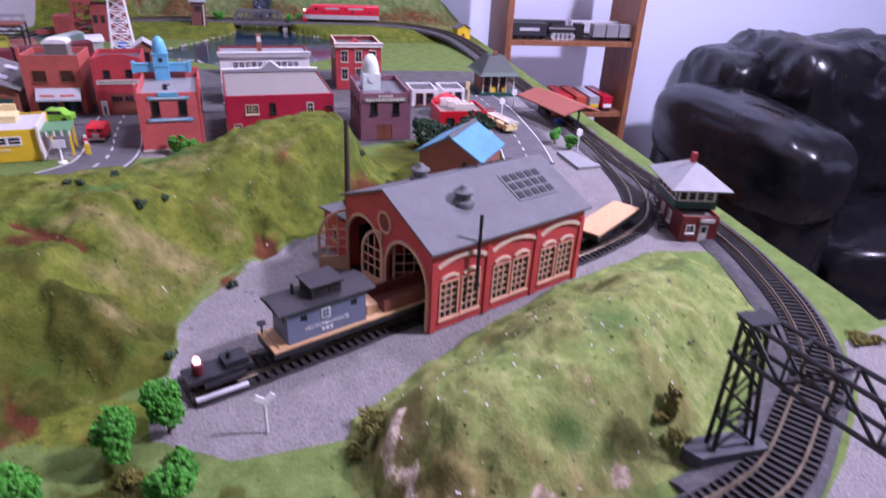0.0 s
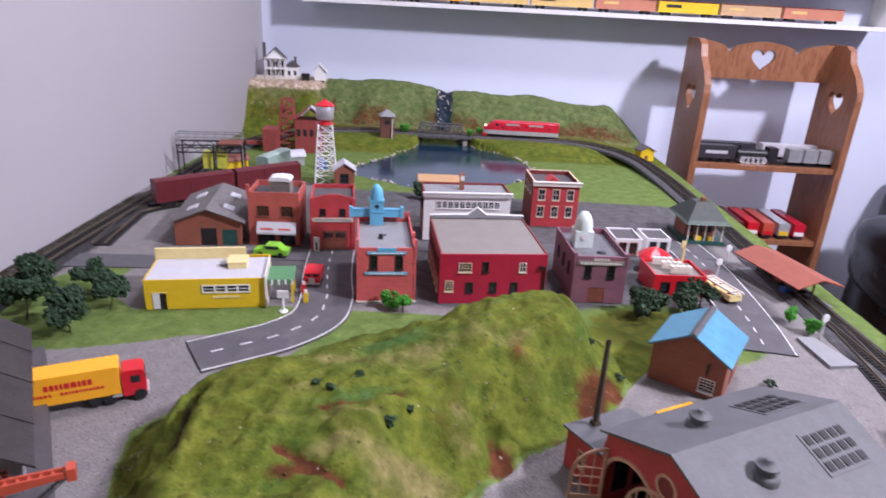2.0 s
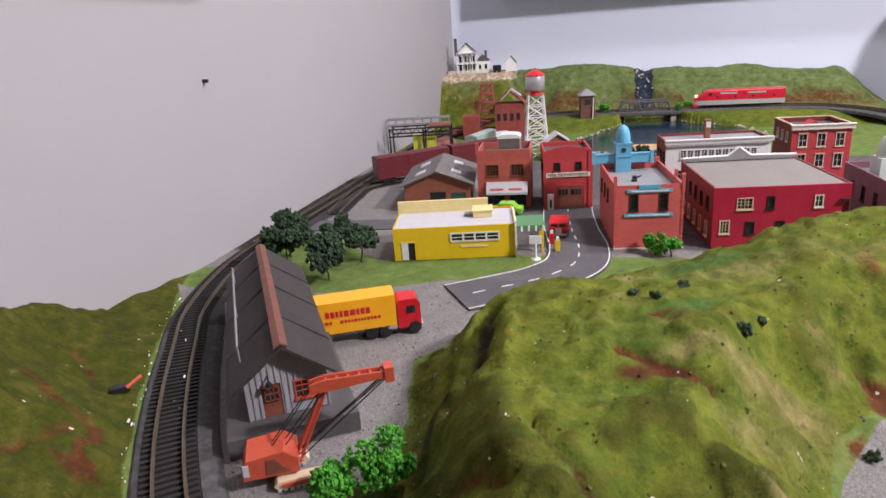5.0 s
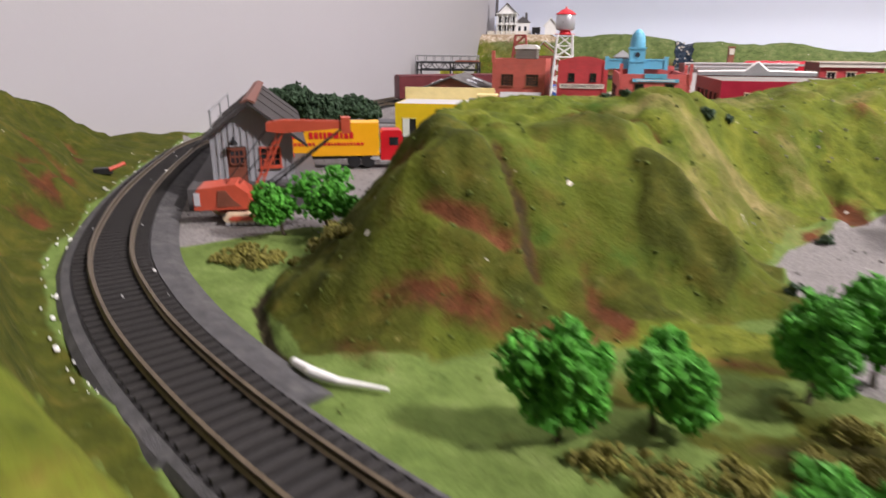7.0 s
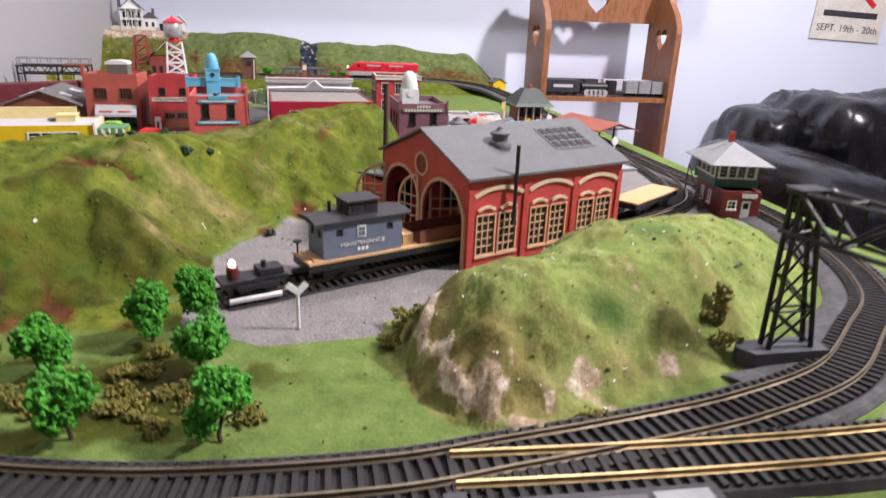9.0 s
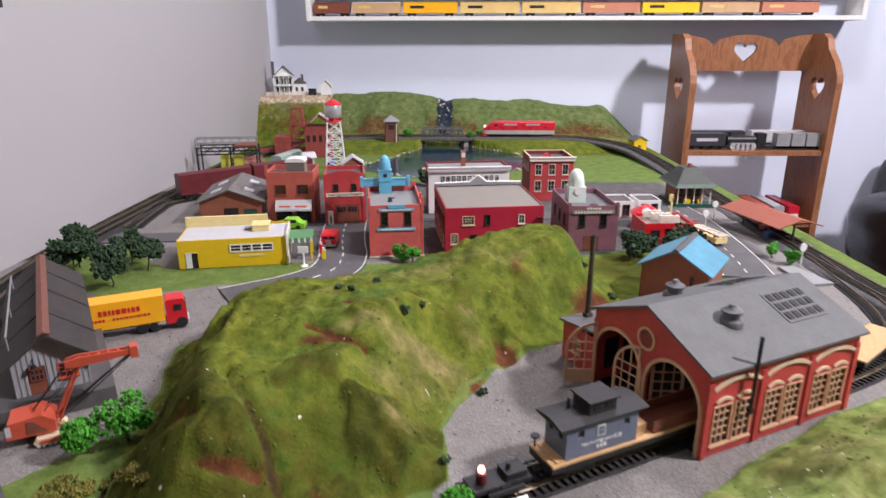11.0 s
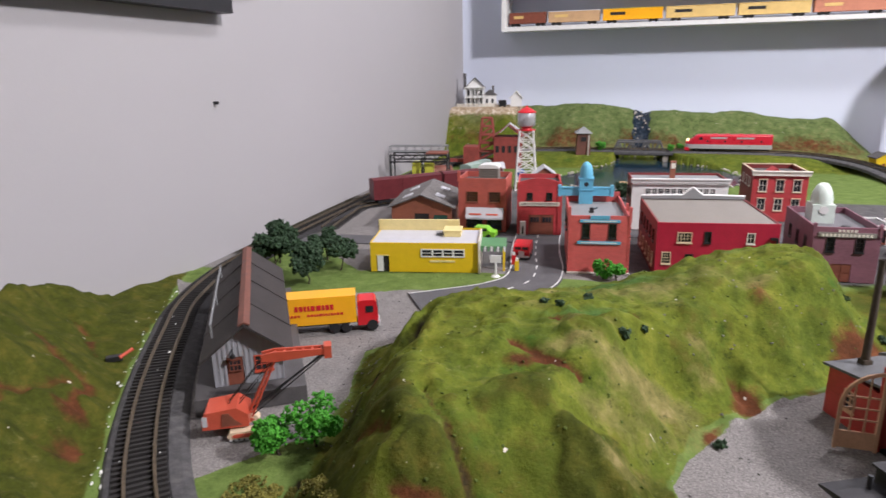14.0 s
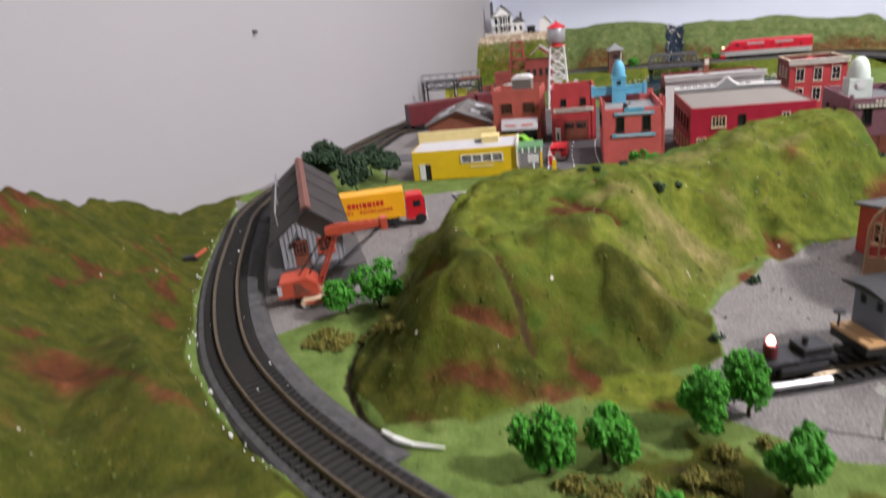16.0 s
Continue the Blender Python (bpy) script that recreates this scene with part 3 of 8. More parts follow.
    earth += (dC > 0.006) * (0.16 * smooth01(0.30 + 1.5 * n1) + 0.56 * rift + 0.48 * blob(px, py, -.347, .315, .014, .009, 30) + 0.48 * blob(px, py, -.323, .288, .010, .014, 20) + 0.38 * blob(px, py, -.401, .249, .028, .012, 50) + 0.32 * blob(px, py, -.438, .308, .03, .010, 50) + 0.5 * blob(px, py, -.25, .156, .03, .016, -30) + 0.18 * smooth01((0.16 - py) / 0.08))
    earth += (dD > 0.0) * (0.30 * smooth01(1 - np.abs(dD - 0.05) / 0.06) + 0.20 * smooth01(0.2 + 1.8 * n1)) * smooth01((0.55 - px) / 0.05)
    rock = 0.9 * face
    chalk = chalk + 0.62 * smooth01((ledge - 0.72) / 0.2) + 0.35 * smooth01(1 - np.abs(ledge - 0.55) / 0.3) * smooth01((-0.40 - px) / 0.05)
    earth = earth + 0.42 * smooth01(1 - np.abs(ledge - 0.35) / 0.33) * smooth01(0.7 + n1)
    # cracks, gullies, hill B's foot and the strip by the left wall coloured darker
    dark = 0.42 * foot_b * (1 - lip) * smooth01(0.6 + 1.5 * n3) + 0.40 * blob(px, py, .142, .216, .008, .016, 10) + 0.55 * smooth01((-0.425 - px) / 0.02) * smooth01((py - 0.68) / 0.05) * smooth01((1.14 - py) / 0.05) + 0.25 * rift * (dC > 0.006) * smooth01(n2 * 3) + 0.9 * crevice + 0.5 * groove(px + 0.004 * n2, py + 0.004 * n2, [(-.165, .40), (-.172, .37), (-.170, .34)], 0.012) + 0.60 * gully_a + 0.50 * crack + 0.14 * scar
    earth += 0.6 * smooth01(1 - np.abs(py - foot_s - 0.021) / 0.007) * (px > -.14) * (px < .02)
    yard1 = inside_depth(px, py, [(-.50, .60), (-.44, .53), (-.30, .30), (-.245, .285), (-.20, .345), (-.17, .36), (-.19, .42), (-.21, .48), (-.17, .54), (-.12, .60), (-.10, .64), (-.16, .655), (-.20, .642), (-.242, .635), (-.36, .600)])
    yard2 = inside_depth(px, py, [(.018, .315), (.03, .25), (.075, .228), (.135, .235), (.185, .285), (.23, .325), (.32, .385), (.42, .43), (.51, .42), (.50, .62), (.49, .76), (.36, .78), (.30, .70), (.22, .60), (.16, .52), (.09, .47), (.05, .41), (.02, .36)])
    town = smooth01((py - 0.615 - 0.09 * smooth01((px + 0.5) / 0.3)) / 0.01) * smooth01((1.21 - py) / 0.02) * (px > -.36 + 0.0) * smooth01((0.50 - px) / 0.02)
    lawn = inside_depth(px, py, [(-.40, .585), (-.362, .589), (-.30, .606), (-.242, .629), (-.19, .652), (-.15, .690), (-.165, .70), (-.30, .675), (-.36, .73), (-.42, .78), (-.47, .70)])
    yardW = smooth01((py - 0.78) / 0.02) * smooth01((1.35 - py) / 0.1) * smooth01((-0.18 - px) / 0.05)
    track_side = smooth01((-0.40 - px) / 0.02) * smooth01((py - 0.62) / 0.05) * 0.9
    gravel = np.maximum.reduce([smooth01(yard1 / 0.012 + 0.5), smooth01(yard2 / 0.012 + 0.5), town, yardW, track_side])
    yard3 = inside_depth(px, py, [(.345, .145), (.40, .185), (.447, .228), (.485, .285), (.535, .300), (.60, .29), (.64, .20), (.62, .112), (.36, .108)])
    gravel = np.maximum(gravel, smooth01(yard3 / 0.014 + 0.5))
    gravel = np.where(lawn > 0, 0.0, gravel) * (1 - smooth01(dA / 0.006)) * (1 - smooth01(dB / 0.006)) * (1 - smooth01((py - 1.22) / 0.03))
    gravel = np.where(pond > 0, 0.2, gravel)
    mossy = 0.75 * smooth01(dD / 0.03) + 0.5 * smooth01(dB / 0.02) * smooth01(0.5 + 1.6 * n1) * smooth01((px - 0.16) / 0.05)
    tarmac = 0.8 * town * smooth01((px + 0.24) / 0.04) * smooth01((0.46 - px) / 0.05) * smooth01((py - 0.72) / 0.03)
    # hill C is dark earthy olive; hill A's west foot mixes moss with painted shade
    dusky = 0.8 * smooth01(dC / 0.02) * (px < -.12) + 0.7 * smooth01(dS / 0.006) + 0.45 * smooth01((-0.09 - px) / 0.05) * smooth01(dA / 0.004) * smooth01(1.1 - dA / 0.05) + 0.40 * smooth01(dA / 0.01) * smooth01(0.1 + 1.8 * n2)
    # hill A's near flank, turned from the lamp: shade put into its colour
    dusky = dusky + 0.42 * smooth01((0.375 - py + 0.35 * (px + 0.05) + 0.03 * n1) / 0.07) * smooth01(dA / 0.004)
    # brown earth and tree shade painted into the ground below the trackside trees
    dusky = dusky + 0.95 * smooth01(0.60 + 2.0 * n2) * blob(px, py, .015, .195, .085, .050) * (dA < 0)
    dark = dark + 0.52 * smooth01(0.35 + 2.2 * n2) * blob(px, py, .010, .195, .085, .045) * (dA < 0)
    # grass replaces gravel round the town bushes, their shade darkened into its colour
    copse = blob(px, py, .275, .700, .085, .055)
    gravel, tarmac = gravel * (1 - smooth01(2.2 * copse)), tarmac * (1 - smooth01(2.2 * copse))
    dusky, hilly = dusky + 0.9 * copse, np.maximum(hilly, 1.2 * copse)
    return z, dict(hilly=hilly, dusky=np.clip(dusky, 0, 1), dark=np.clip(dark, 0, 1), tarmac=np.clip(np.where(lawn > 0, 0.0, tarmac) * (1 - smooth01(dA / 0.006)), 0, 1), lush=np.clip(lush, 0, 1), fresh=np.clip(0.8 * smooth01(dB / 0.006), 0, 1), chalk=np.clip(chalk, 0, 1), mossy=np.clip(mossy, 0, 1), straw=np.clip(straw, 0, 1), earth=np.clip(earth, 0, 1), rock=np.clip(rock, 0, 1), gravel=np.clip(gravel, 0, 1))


def ground_height(x, y):
    z, _ = terrain(np.array([[x]]), np.array([[y]]))
    return float(z[0, 0])


def build_ground():
    xs, ys = np.concatenate([np.linspace(LEFT, 0.532, 380), np.linspace(0.536, 0.80, 40)]), np.concatenate([np.linspace(-0.20, 0.75, 360), np.linspace(0.754, BACK - 0.002, 190)])
    gx, gy = np.meshgrid(xs, ys)
    z, masks = terrain(gx, gy)
    off = (gx > 0.532) & (gy > 0.303)
    nx, ny = len(xs), len(ys)
    verts = np.stack([gx, gy, z], -1).reshape(-1, 3)
    idx = np.arange(nx * ny).reshape(ny, nx)
    a, b, c, d = idx[:-1, :-1].ravel(), idx[:-1, 1:].ravel(), idx[1:, 1:].ravel(), idx[1:, :-1].ravel()
    keep = ~off[:-1, :-1].ravel()
    faces = np.stack([a, b, c, d], 1)[keep]
    me = bpy.data.meshes.new("ground")
    me.from_pydata(verts.tolist(), [], faces.tolist())
    for k, v in masks.items():
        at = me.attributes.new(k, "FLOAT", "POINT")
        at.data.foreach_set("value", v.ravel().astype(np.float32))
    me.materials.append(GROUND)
    for p in me.polygons:
        p.use_smooth = True
    return tagged(new("ground", me), "model railway scenery of green flocked hills, grey gravel yards and grass", "ground", kind="structure")


build_ground()

# table that carries the layout
bm = bmesh.new()
plate(bm, [(LEFT + .004, -.21), (.80, -.21), (.80, .301), (.531, .301), (.531, BACK - .004), (LEFT + .004, BACK - .004)], -0.055, -0.014)
board = solid("layout_board", bm, PLY, "wooden board edge carrying the model railway", "table", kind="structure")
for lx, ly in ((-.44, -.15), (.72, -.15), (.72, .22), (-.44, .85), (.46, .85), (-.44, 1.80), (.46, 1.80)):
    bm = bmesh.new(); box(bm, lx - .03, lx + .03, ly - .03, ly + .03, -0.80, -0.055)
    part("leg", bm, PLY, board, bevel=.003)

# ---------------- the room ----------------
FLOOR_Z, CEIL_Z = -0.80, 1.60
XR, YF = 3.4, -2.6
bm = bmesh.new(); box(bm, LEFT - .1, XR + .1, YF - .1, BACK + .1, FLOOR_Z - .1, FLOOR_Z)
solid("floor", bm, CARPET, "dark brown carpet floor under the layout table", "floor", kind="structure")
bm = bmesh.new(); box(bm, LEFT - .1, XR + .1, YF - .1, BACK + .1, CEIL_Z, CEIL_Z + .1)
solid("ceiling", bm, CEIL, "plain white ceiling", "ceiling", kind="structure")
bm = bmesh.new(); box(bm, LEFT - .1, LEFT, YF, BACK, FLOOR_Z, CEIL_Z)
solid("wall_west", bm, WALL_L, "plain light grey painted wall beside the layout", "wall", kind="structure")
bm = bmesh.new(); box(bm, LEFT - .1, XR + .1, BACK, BACK + .1, FLOOR_Z, CEIL_Z)
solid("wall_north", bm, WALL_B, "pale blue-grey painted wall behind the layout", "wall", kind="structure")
bm = bmesh.new(); box(bm, XR, XR + .1, YF, BACK, FLOOR_Z, CEIL_Z)
solid("wall_east", bm, WALL_L, "plain light grey painted wall", "wall", kind="structure")
bm = bmesh.new(); box(bm, LEFT - .1, XR + .1, YF - .1, YF, FLOOR_Z, CEIL_Z)
solid("wall_south", bm, WALL_L, "plain light grey painted wall", "wall", kind="structure")


# ---------------- track ----------------
def spline(pts, step=0.004, closed=False):
    """Evenly spaced places and headings along a smooth curve through the points."""
    p = [Vector(q) for q in pts]
    n = len(p)
    out = []
    for i in range(n if closed else n - 1):
        p0, p1, p2, p3 = (p[(i + k) % n] if closed else p[min(max(i + k, 0), n - 1)] for k in (-1, 0, 1, 2))
        for j in range(24):
            t = j / 24
            out.append(0.5 * ((2 * p1) + (p2 - p0) * t + (2 * p0 - 5 * p1 + 4 * p2 - p3) * t * t + (3 * p1 - p0 - 3 * p2 + p3) * t ** 3))
    out.append(p[0] if closed else p[-1])
    res, carry = [], 0.0
    for a, b in zip(out, out[1:]):
        l = (b - a).length
        s = carry
        while s < l:
            res.append((a.lerp(b, s / l), (b - a).normalized()))
            s += step
        carry = s - l
    return res


def sweep(bm, line, prof, closed=False):
    """A profile of (side, up) pairs drawn along a line of places and headings."""
    rings = []
    for q, d in line:
        side = Vector((d.y, -d.x, 0)).normalized()
        rings.append([bm.verts.new(q + side * u + Vector((0, 0, w))) for u, w in prof])
    m = len(prof)
    pairs = list(zip(rings, rings[1:])) + ([(rings[-1], rings[0])] if closed else [])
    for a, b in pairs:
        for i in range(m):
            bm.faces.new((a[i], a[(i + 1) % m], b[(i + 1) % m], b[i]))
    if not closed:
        bm.faces.new(rings[0][::-1])
        bm.faces.new(rings[-1])


GAUGE = 0.0165
LOOP = [(.05, .121, 0), (.13, .121, 0), (.18, .129, 0), (.235, .139, 0), (.29, .152, 0), (.35, .176, 0), (.402, .219, 0), (.441, .256, 0), (.470, .312, 0), (.487, .375, 0),
        (.496, .44, 0), (.495, .54, 0), (.489, .66, 0), (.488, .80, 0), (.490, 1.0, 0), (.490, 1.2, .002), (.482, 1.38, .008), (.452, 1.53, .016), (.37, 1.635, .020), (.24, 1.672, .020),
        (.10, 1.675, .020), (-.05, 1.675, .020), (-.20, 1.672, .020), (-.33, 1.635, .016), (-.43, 1.54, .008), (-.468, 1.40, .002), (-.470, 1.2, 0), (-.470, 1.0, 0), (-.472, .80, 0), (-.466, .66, 0),
        (-.436, .545, 0), (-.395, .467, 0), (-.345, .385, 0), (-.300, .322, 0), (-.25, .264, 0), (-.20, .2225, 0), (-.15, .1905, 0), (-.09, .1600, 0), (-.02, .133, 0)]

tie_bm = bmesh.new(); box(tie_bm, -.0011, .0011, -.0150, .0150, 0, .0018)
TIE_MESH = mesh_of("tie", tie_bm, TIE)


def lay_track(name, pts, closed, near, rail_mat, label, lift=0.003):
    th = thing(name, Matrix(), label, "track")
    line = [(q + Vector((0, 0, lift)), d) for q, d in spline(pts, 0.006, closed)]
    bm = bmesh.new()
    sweep(bm, line, [(-.021, -.008), (-.0165, 0.0), (.0165, 0.0), (.021, -.008)], closed)
    part("roadbed", bm, BALLAST, th, "dark grey ballast strip")
    if closed:
        front = lambda q: q.y < .175 and -.115 < q.x < .30
        first = next(i for i, (q, d) in enumerate(line) if not front(q))
        last = next(i for i in range(len(line) - 1, 0, -1) if not front(line[i][0]))
        outer = line[first:last + 1]
        # the stretch beside the left wall gets the darker ballast on its shoulders
        dark_run = [i for i, (q, d) in enumerate(outer) if q.x < -.30 and .50 < q.y < 1.15]
        lo, hi = dark_run[0], dark_run[-1]
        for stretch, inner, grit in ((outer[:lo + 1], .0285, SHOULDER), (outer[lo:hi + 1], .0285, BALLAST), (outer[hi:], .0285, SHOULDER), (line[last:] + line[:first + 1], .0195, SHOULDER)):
            for s in (-1, 1):
                bm = bmesh.new()
                w = inner if s < 0 else min(inner, .0215)
                sweep(bm, stretch, [(s * .0160, .0006), (s * .0160, -.008), (s * (w + .0005), -.008), (s * w, -.0024), (s * (.0160 + (w - .0160) * .6), -.0003)])
                part("shoulder", bm, grit, th, "gravel shoulder beside the ties")
    for s in (-1, 1):
        bm = bmesh.new()
        o = s * GAUGE / 2
        sweep(bm, line, [(o - .0011, .0018), (o - .0004, .0024), (o - .0006, .0042), (o + .0006, .0042), (o + .0004, .0024), (o + .0011, .0018)], closed)
        part("rail", bm, rail_mat, th)
    rest = bmesh.new()
    for q, d in spline(pts, 0.0056, closed):
        m = Matrix.Translation(q + Vector((0, 0, lift))) @ Matrix.Rotation(math.atan2(d.y, d.x), 4, "Z")
        if near(q):
            t = new("tie", TIE_MESH)
            t.parent = th
            t.matrix_basis = m
        else:
            box(rest, -.0011, .0011, -.0150, .0150, 0, .0018, m)
    if rest.verts:
        ob = part("tie_rest", rest, TIE, th)
        ob["kind"] = "stuff"
    else:
        rest.free()
    return th

lay_track("main_loop_track", LOOP, True, lambda q: q.y < 0.60 or (q.x < 0 and q.y < 0.66), RAIL_DARK, "oval of dark model track with weathered rails on ballast")
lay_track("passing_track", [(.155, .121, 0), (.22, .120, 0), (.30, .121, 0), (.40, .126, 0), (.52, .130, 0), (.66, .132, 0), (.79, .133, 0)], False, lambda q: True, RAIL, "straight turnout track with bright brass rails", 0.0034)
lay_track("engine_house_track", [(.045, .287, 0), (.10, .314, 0), (.18, .354, 0), (.30, .412, 0), (.375, .452, 0), (.43, .495, 0), (.462, .56, 0), (.476, .65, 0), (.484, .74, 0)], False, lambda q: True, RAIL_DARK, "curved spur track through the engine house", 0.0012)
lay_track("yard_siding", [(-.440, .86, 0), (-.450, .95, 0), (-.445, 1.02, 0), (-.345, 1.11, 0), (-.245, 1.20, 0)], False, lambda q: False, RAIL_DARK, "dark freight siding beside the wall", 0.001)


# ---------------- roads ----------------
def ribbon(bm, pts, w, z):
    line = spline([(x, y, z) for x, y in pts], 0.008)
    sweep(bm, line, [(-w / 2, -.0008), (-w / 2, .0006), (w / 2, .0006), (w / 2, -.0008)])


def road(name, pts, w, label, dashes=True, edges=True, z=0.0016):
    th = thing(name, Matrix(), label, "road", kind="structure")
    bm = bmesh.new()
    ribbon(bm, pts, w, z)
    part("road_surface", bm, ASPHALT, th)
    line = spline([(x, y, z + .0007) for x, y in pts], 0.004)
    if dashes:
        for i in range(4, len(line) - 3, 7):
            bm = bmesh.new()
            sweep(bm, line[i:i + 4], [(-.0007, 0), (-.0007, .0003), (.0007, .0003), (.0007, 0)])
            part("dash", bm, LINE, th)
    if edges:
        for s in (-1, 1):
            bm = bmesh.new()
            o = s * (w / 2 - .002)
            sweep(bm, line, [(o - .0006, 0), (o - .0006, .0003), (o + .0006, .0003), (o + .0006, 0)])
            part("edge_line", bm, LINE, th)
    return th


road("main_street", [(-.206, .594), (-.172, .617), (-.135, .645), (-.108, .685), (-.106, .735), (-.116, .79), (-.124, .85), (-.128, .90)], .064, "curving asphalt street with dashed white centre line")
road("cross_street", [(-.455, .806), (-.35, .816), (-.28, .830), (-.20, .862), (-.10, .868)], .042, "plain asphalt side street", False, False, .0008)
road("station_street", [(.375, .665), (.385, .73), (.392, .82), (.395, .92), (.388, 1.0)], .062, "straight asphalt road beside the station", True, True)
road("back_street", [(-.13, .925), (0.0, .925), (.15, .94), (.30, .95), (.40, .95)], .04, "asphalt street behind the shop row", False, False, .0004)

# ---------------- pond, waterfall, stones ----------------
FALL = paint("painted_waterfall_blue", (0.035, 0.055, 0.085), 0.25, 0.8, 90, 0.6)
bm = bmesh.new()
plate(bm, [(-.21, 1.32), (-.05, 1.23), (.11, 1.24), (.21, 1.35), (.22, 1.46), (.18, 1.56), (.10, 1.63), (.05, 1.74), (-.05, 1.74), (-.07, 1.61), (-.11, 1.51), (-.17, 1.41)], -.006, -.0018)
solid("pond_water", bm, WATER, "still dark blue pond water with stony banks", "water", kind="structure")
raft = thing("timber_raft", pose(.008, 1.305, -.0016, 0, 0, 4), "raft of tan planks floating on the pond", "raft")
for x in (-.034, .034):
    boxpart("bearer", (x - .003, x + .003, -.028, .028, 0, .0028), BARK, raft)
for k in range(9):
    boxpart("plank", (-.043 + .001 * (k % 3), .043 - .001 * (k * 2 % 3), -.028 + k * .0063, -.0226 + k * .0063, .0029, .0050), DECK, raft, bevel=.0003)
rng = random.Random(5)
th = thing("waterfall", Matrix(), "dark blue painted waterfall with pale stones down the hill", "waterfall")
bm = bmesh.new()
rows_w = []
for i in range(17):
    y = 1.725 + i * 0.0095
    rows_w.append([bm.verts.new((0.004 + u + 0.003 * math.sin(i * 1.7), y, ground_height(0.004 + u, y) + 0.0035 + 0.0012 * math.cos(u * 300 + i))) for u in (-.021, -.014, -.007, 0, .007, .014, .021)])
for a, b in zip(rows_w, rows_w[1:]):
    for i in range(6):
        bm.faces.new((a[i], a[i + 1], b[i + 1], b[i]))
bmesh.ops.solidify(bm, geom=bm.faces[:], thickness=0.002)
part("water_sheet", bm, FALL, th, smooth=True)


def pebble(bm, x, y, z, r):
    m = Matrix.LocRotScale((x, y, z), Euler((rng.random() * 6, rng.random() * 6, 0)), (1, rng.uniform(.6, 1), rng.uniform(.5, .8)))
    bmesh.ops.create_icosphere(bm, subdivisions=1, radius=r, matrix=m)


for i in range(22):
    y = 1.74 + rng.random() * .14
    x = 0.004 + rng.uniform(-.022, .022)
    bm = bmesh.new()
    pebble(bm, x, y, ground_height(x, y) + .006, rng.uniform(.0022, .0042))
    part("stone", bm, STONE, th)
bm = bmesh.new()
shore = [(-.20, 1.33), (-.05, 1.24), (.10, 1.25), (.20, 1.36), (.21, 1.45), (.17, 1.55), (.09, 1.62), (.045, 1.72), (-.045, 1.72), (-.06, 1.60), (-.10, 1.50), (-.16, 1.40)]
for (x0, y0), (x1, y1) in zip(shore, shore[1:] + shore[:1]):
    for k in range(14):
        t = rng.random()
        pebble(bm, x0 + (x1 - x0) * t + rng.uniform(-.008, .008), y0 + (y1 - y0) * t + rng.uniform(-.008, .008), .001, rng.uniform(.0015, .0045))
solid("shore_stones", bm, STONE, "pale pebbles scattered along the pond bank", "stones", kind="stuff")


# ---------------- houses ----------------
def holed(bm, w, h, holes, d0, d1, m, top=None):
    """An upright wall w by h with rectangular holes (u, z, w, h); top: extra outline above h."""
    us = sorted({0.0, w, *[v for u, z, a, b in holes for v in (u, u + a)]})
    zs = sorted({0.0, h, *[v for u, z, a, b in holes for v in (z, z + b)]})
    full = {(i, k) for i in range(len(us) - 1) for k in range(len(zs) - 1)
            if not any(u < (us[i] + us[i + 1]) / 2 < u + a and z < (zs[k] + zs[k + 1]) / 2 < z + b for u, z, a, b in holes)}
    grid = {}

    def corner(i, k, d):
        if (i, k, d) not in grid:
            grid[i, k, d] = bm.verts.new(m @ Vector((us[i], d, zs[k])))
        return grid[i, k, d]

    for i, k in full:
        ring = [(i, k), (i + 1, k), (i + 1, k + 1), (i, k + 1)]
        bm.faces.new([corner(*c, d0) for c in ring])
        bm.faces.new([corner(*c, d1) for c in ring[::-1]])
        for (a, b), side in zip(zip(ring, ring[1:] + ring[:1]), ((i, k - 1), (i + 1, k), (i, k + 1), (i - 1, k))):
            if side not in full:
                bm.faces.new([corner(*b, d0), corner(*a, d0), corner(*a, d1), corner(*b, d1)])
    if top:
        slab(bm, top, d0, d1, m)
        bmesh.ops.remove_doubles(bm, verts=bm.verts[:], dist=1e-6)


def window(parent, m, u, z, w, h, frame_mat, nx=2, nz=3, trim=0.0009, hood=None, pane_mat=None, sill=True):
    bm = bmesh.new()
    t = trim
    holed(bm, w + 2 * t, h + 2 * t, [(t, t, w, h)], -.0007, .0012, m @ Matrix.Translation((u - t, 0, z - t)))
    b = t * (0.75 if frame_mat is TAN_TRIM else 0.42)
    bars = []
    for i in range(1, nx):
        c = u + w * i / nx
        bars.append((c - b / 2, c + b / 2, .0001, .0009, z, z + h))
    for i in range(1, nz):
        c = z + h * i / nz
        bars.append((u, u + w, .0002, .0008, c - b / 2, c + b / 2))
    win = part("window", bm, frame_mat, parent)
    for dims in bars:
        bm = bmesh.new()
        box(bm, *dims, m)
        part("glazing_bar", bm, frame_mat, win)
    bm = bmesh.new()
    box(bm, u, u + w, .0010, .0015, z, z + h, m)
    part("pane", bm, pane_mat or GLASS, win)
    if sill:
        bm = bmesh.new()
        box(bm, u - t * 1.6, u + w + t * 1.6, -.0016, .0002, z - t * 2, z - t * .7, m)
        part("sill", bm, hood or frame_mat, win)
    if hood:
        bm = bmesh.new()
        box(bm, u - t * 1.8, u + w + t * 1.8, -.0017, .0002, z + h + t * .6, z + h + t * 2.0, m)
        part("lintel", bm, hood, win)
    return win


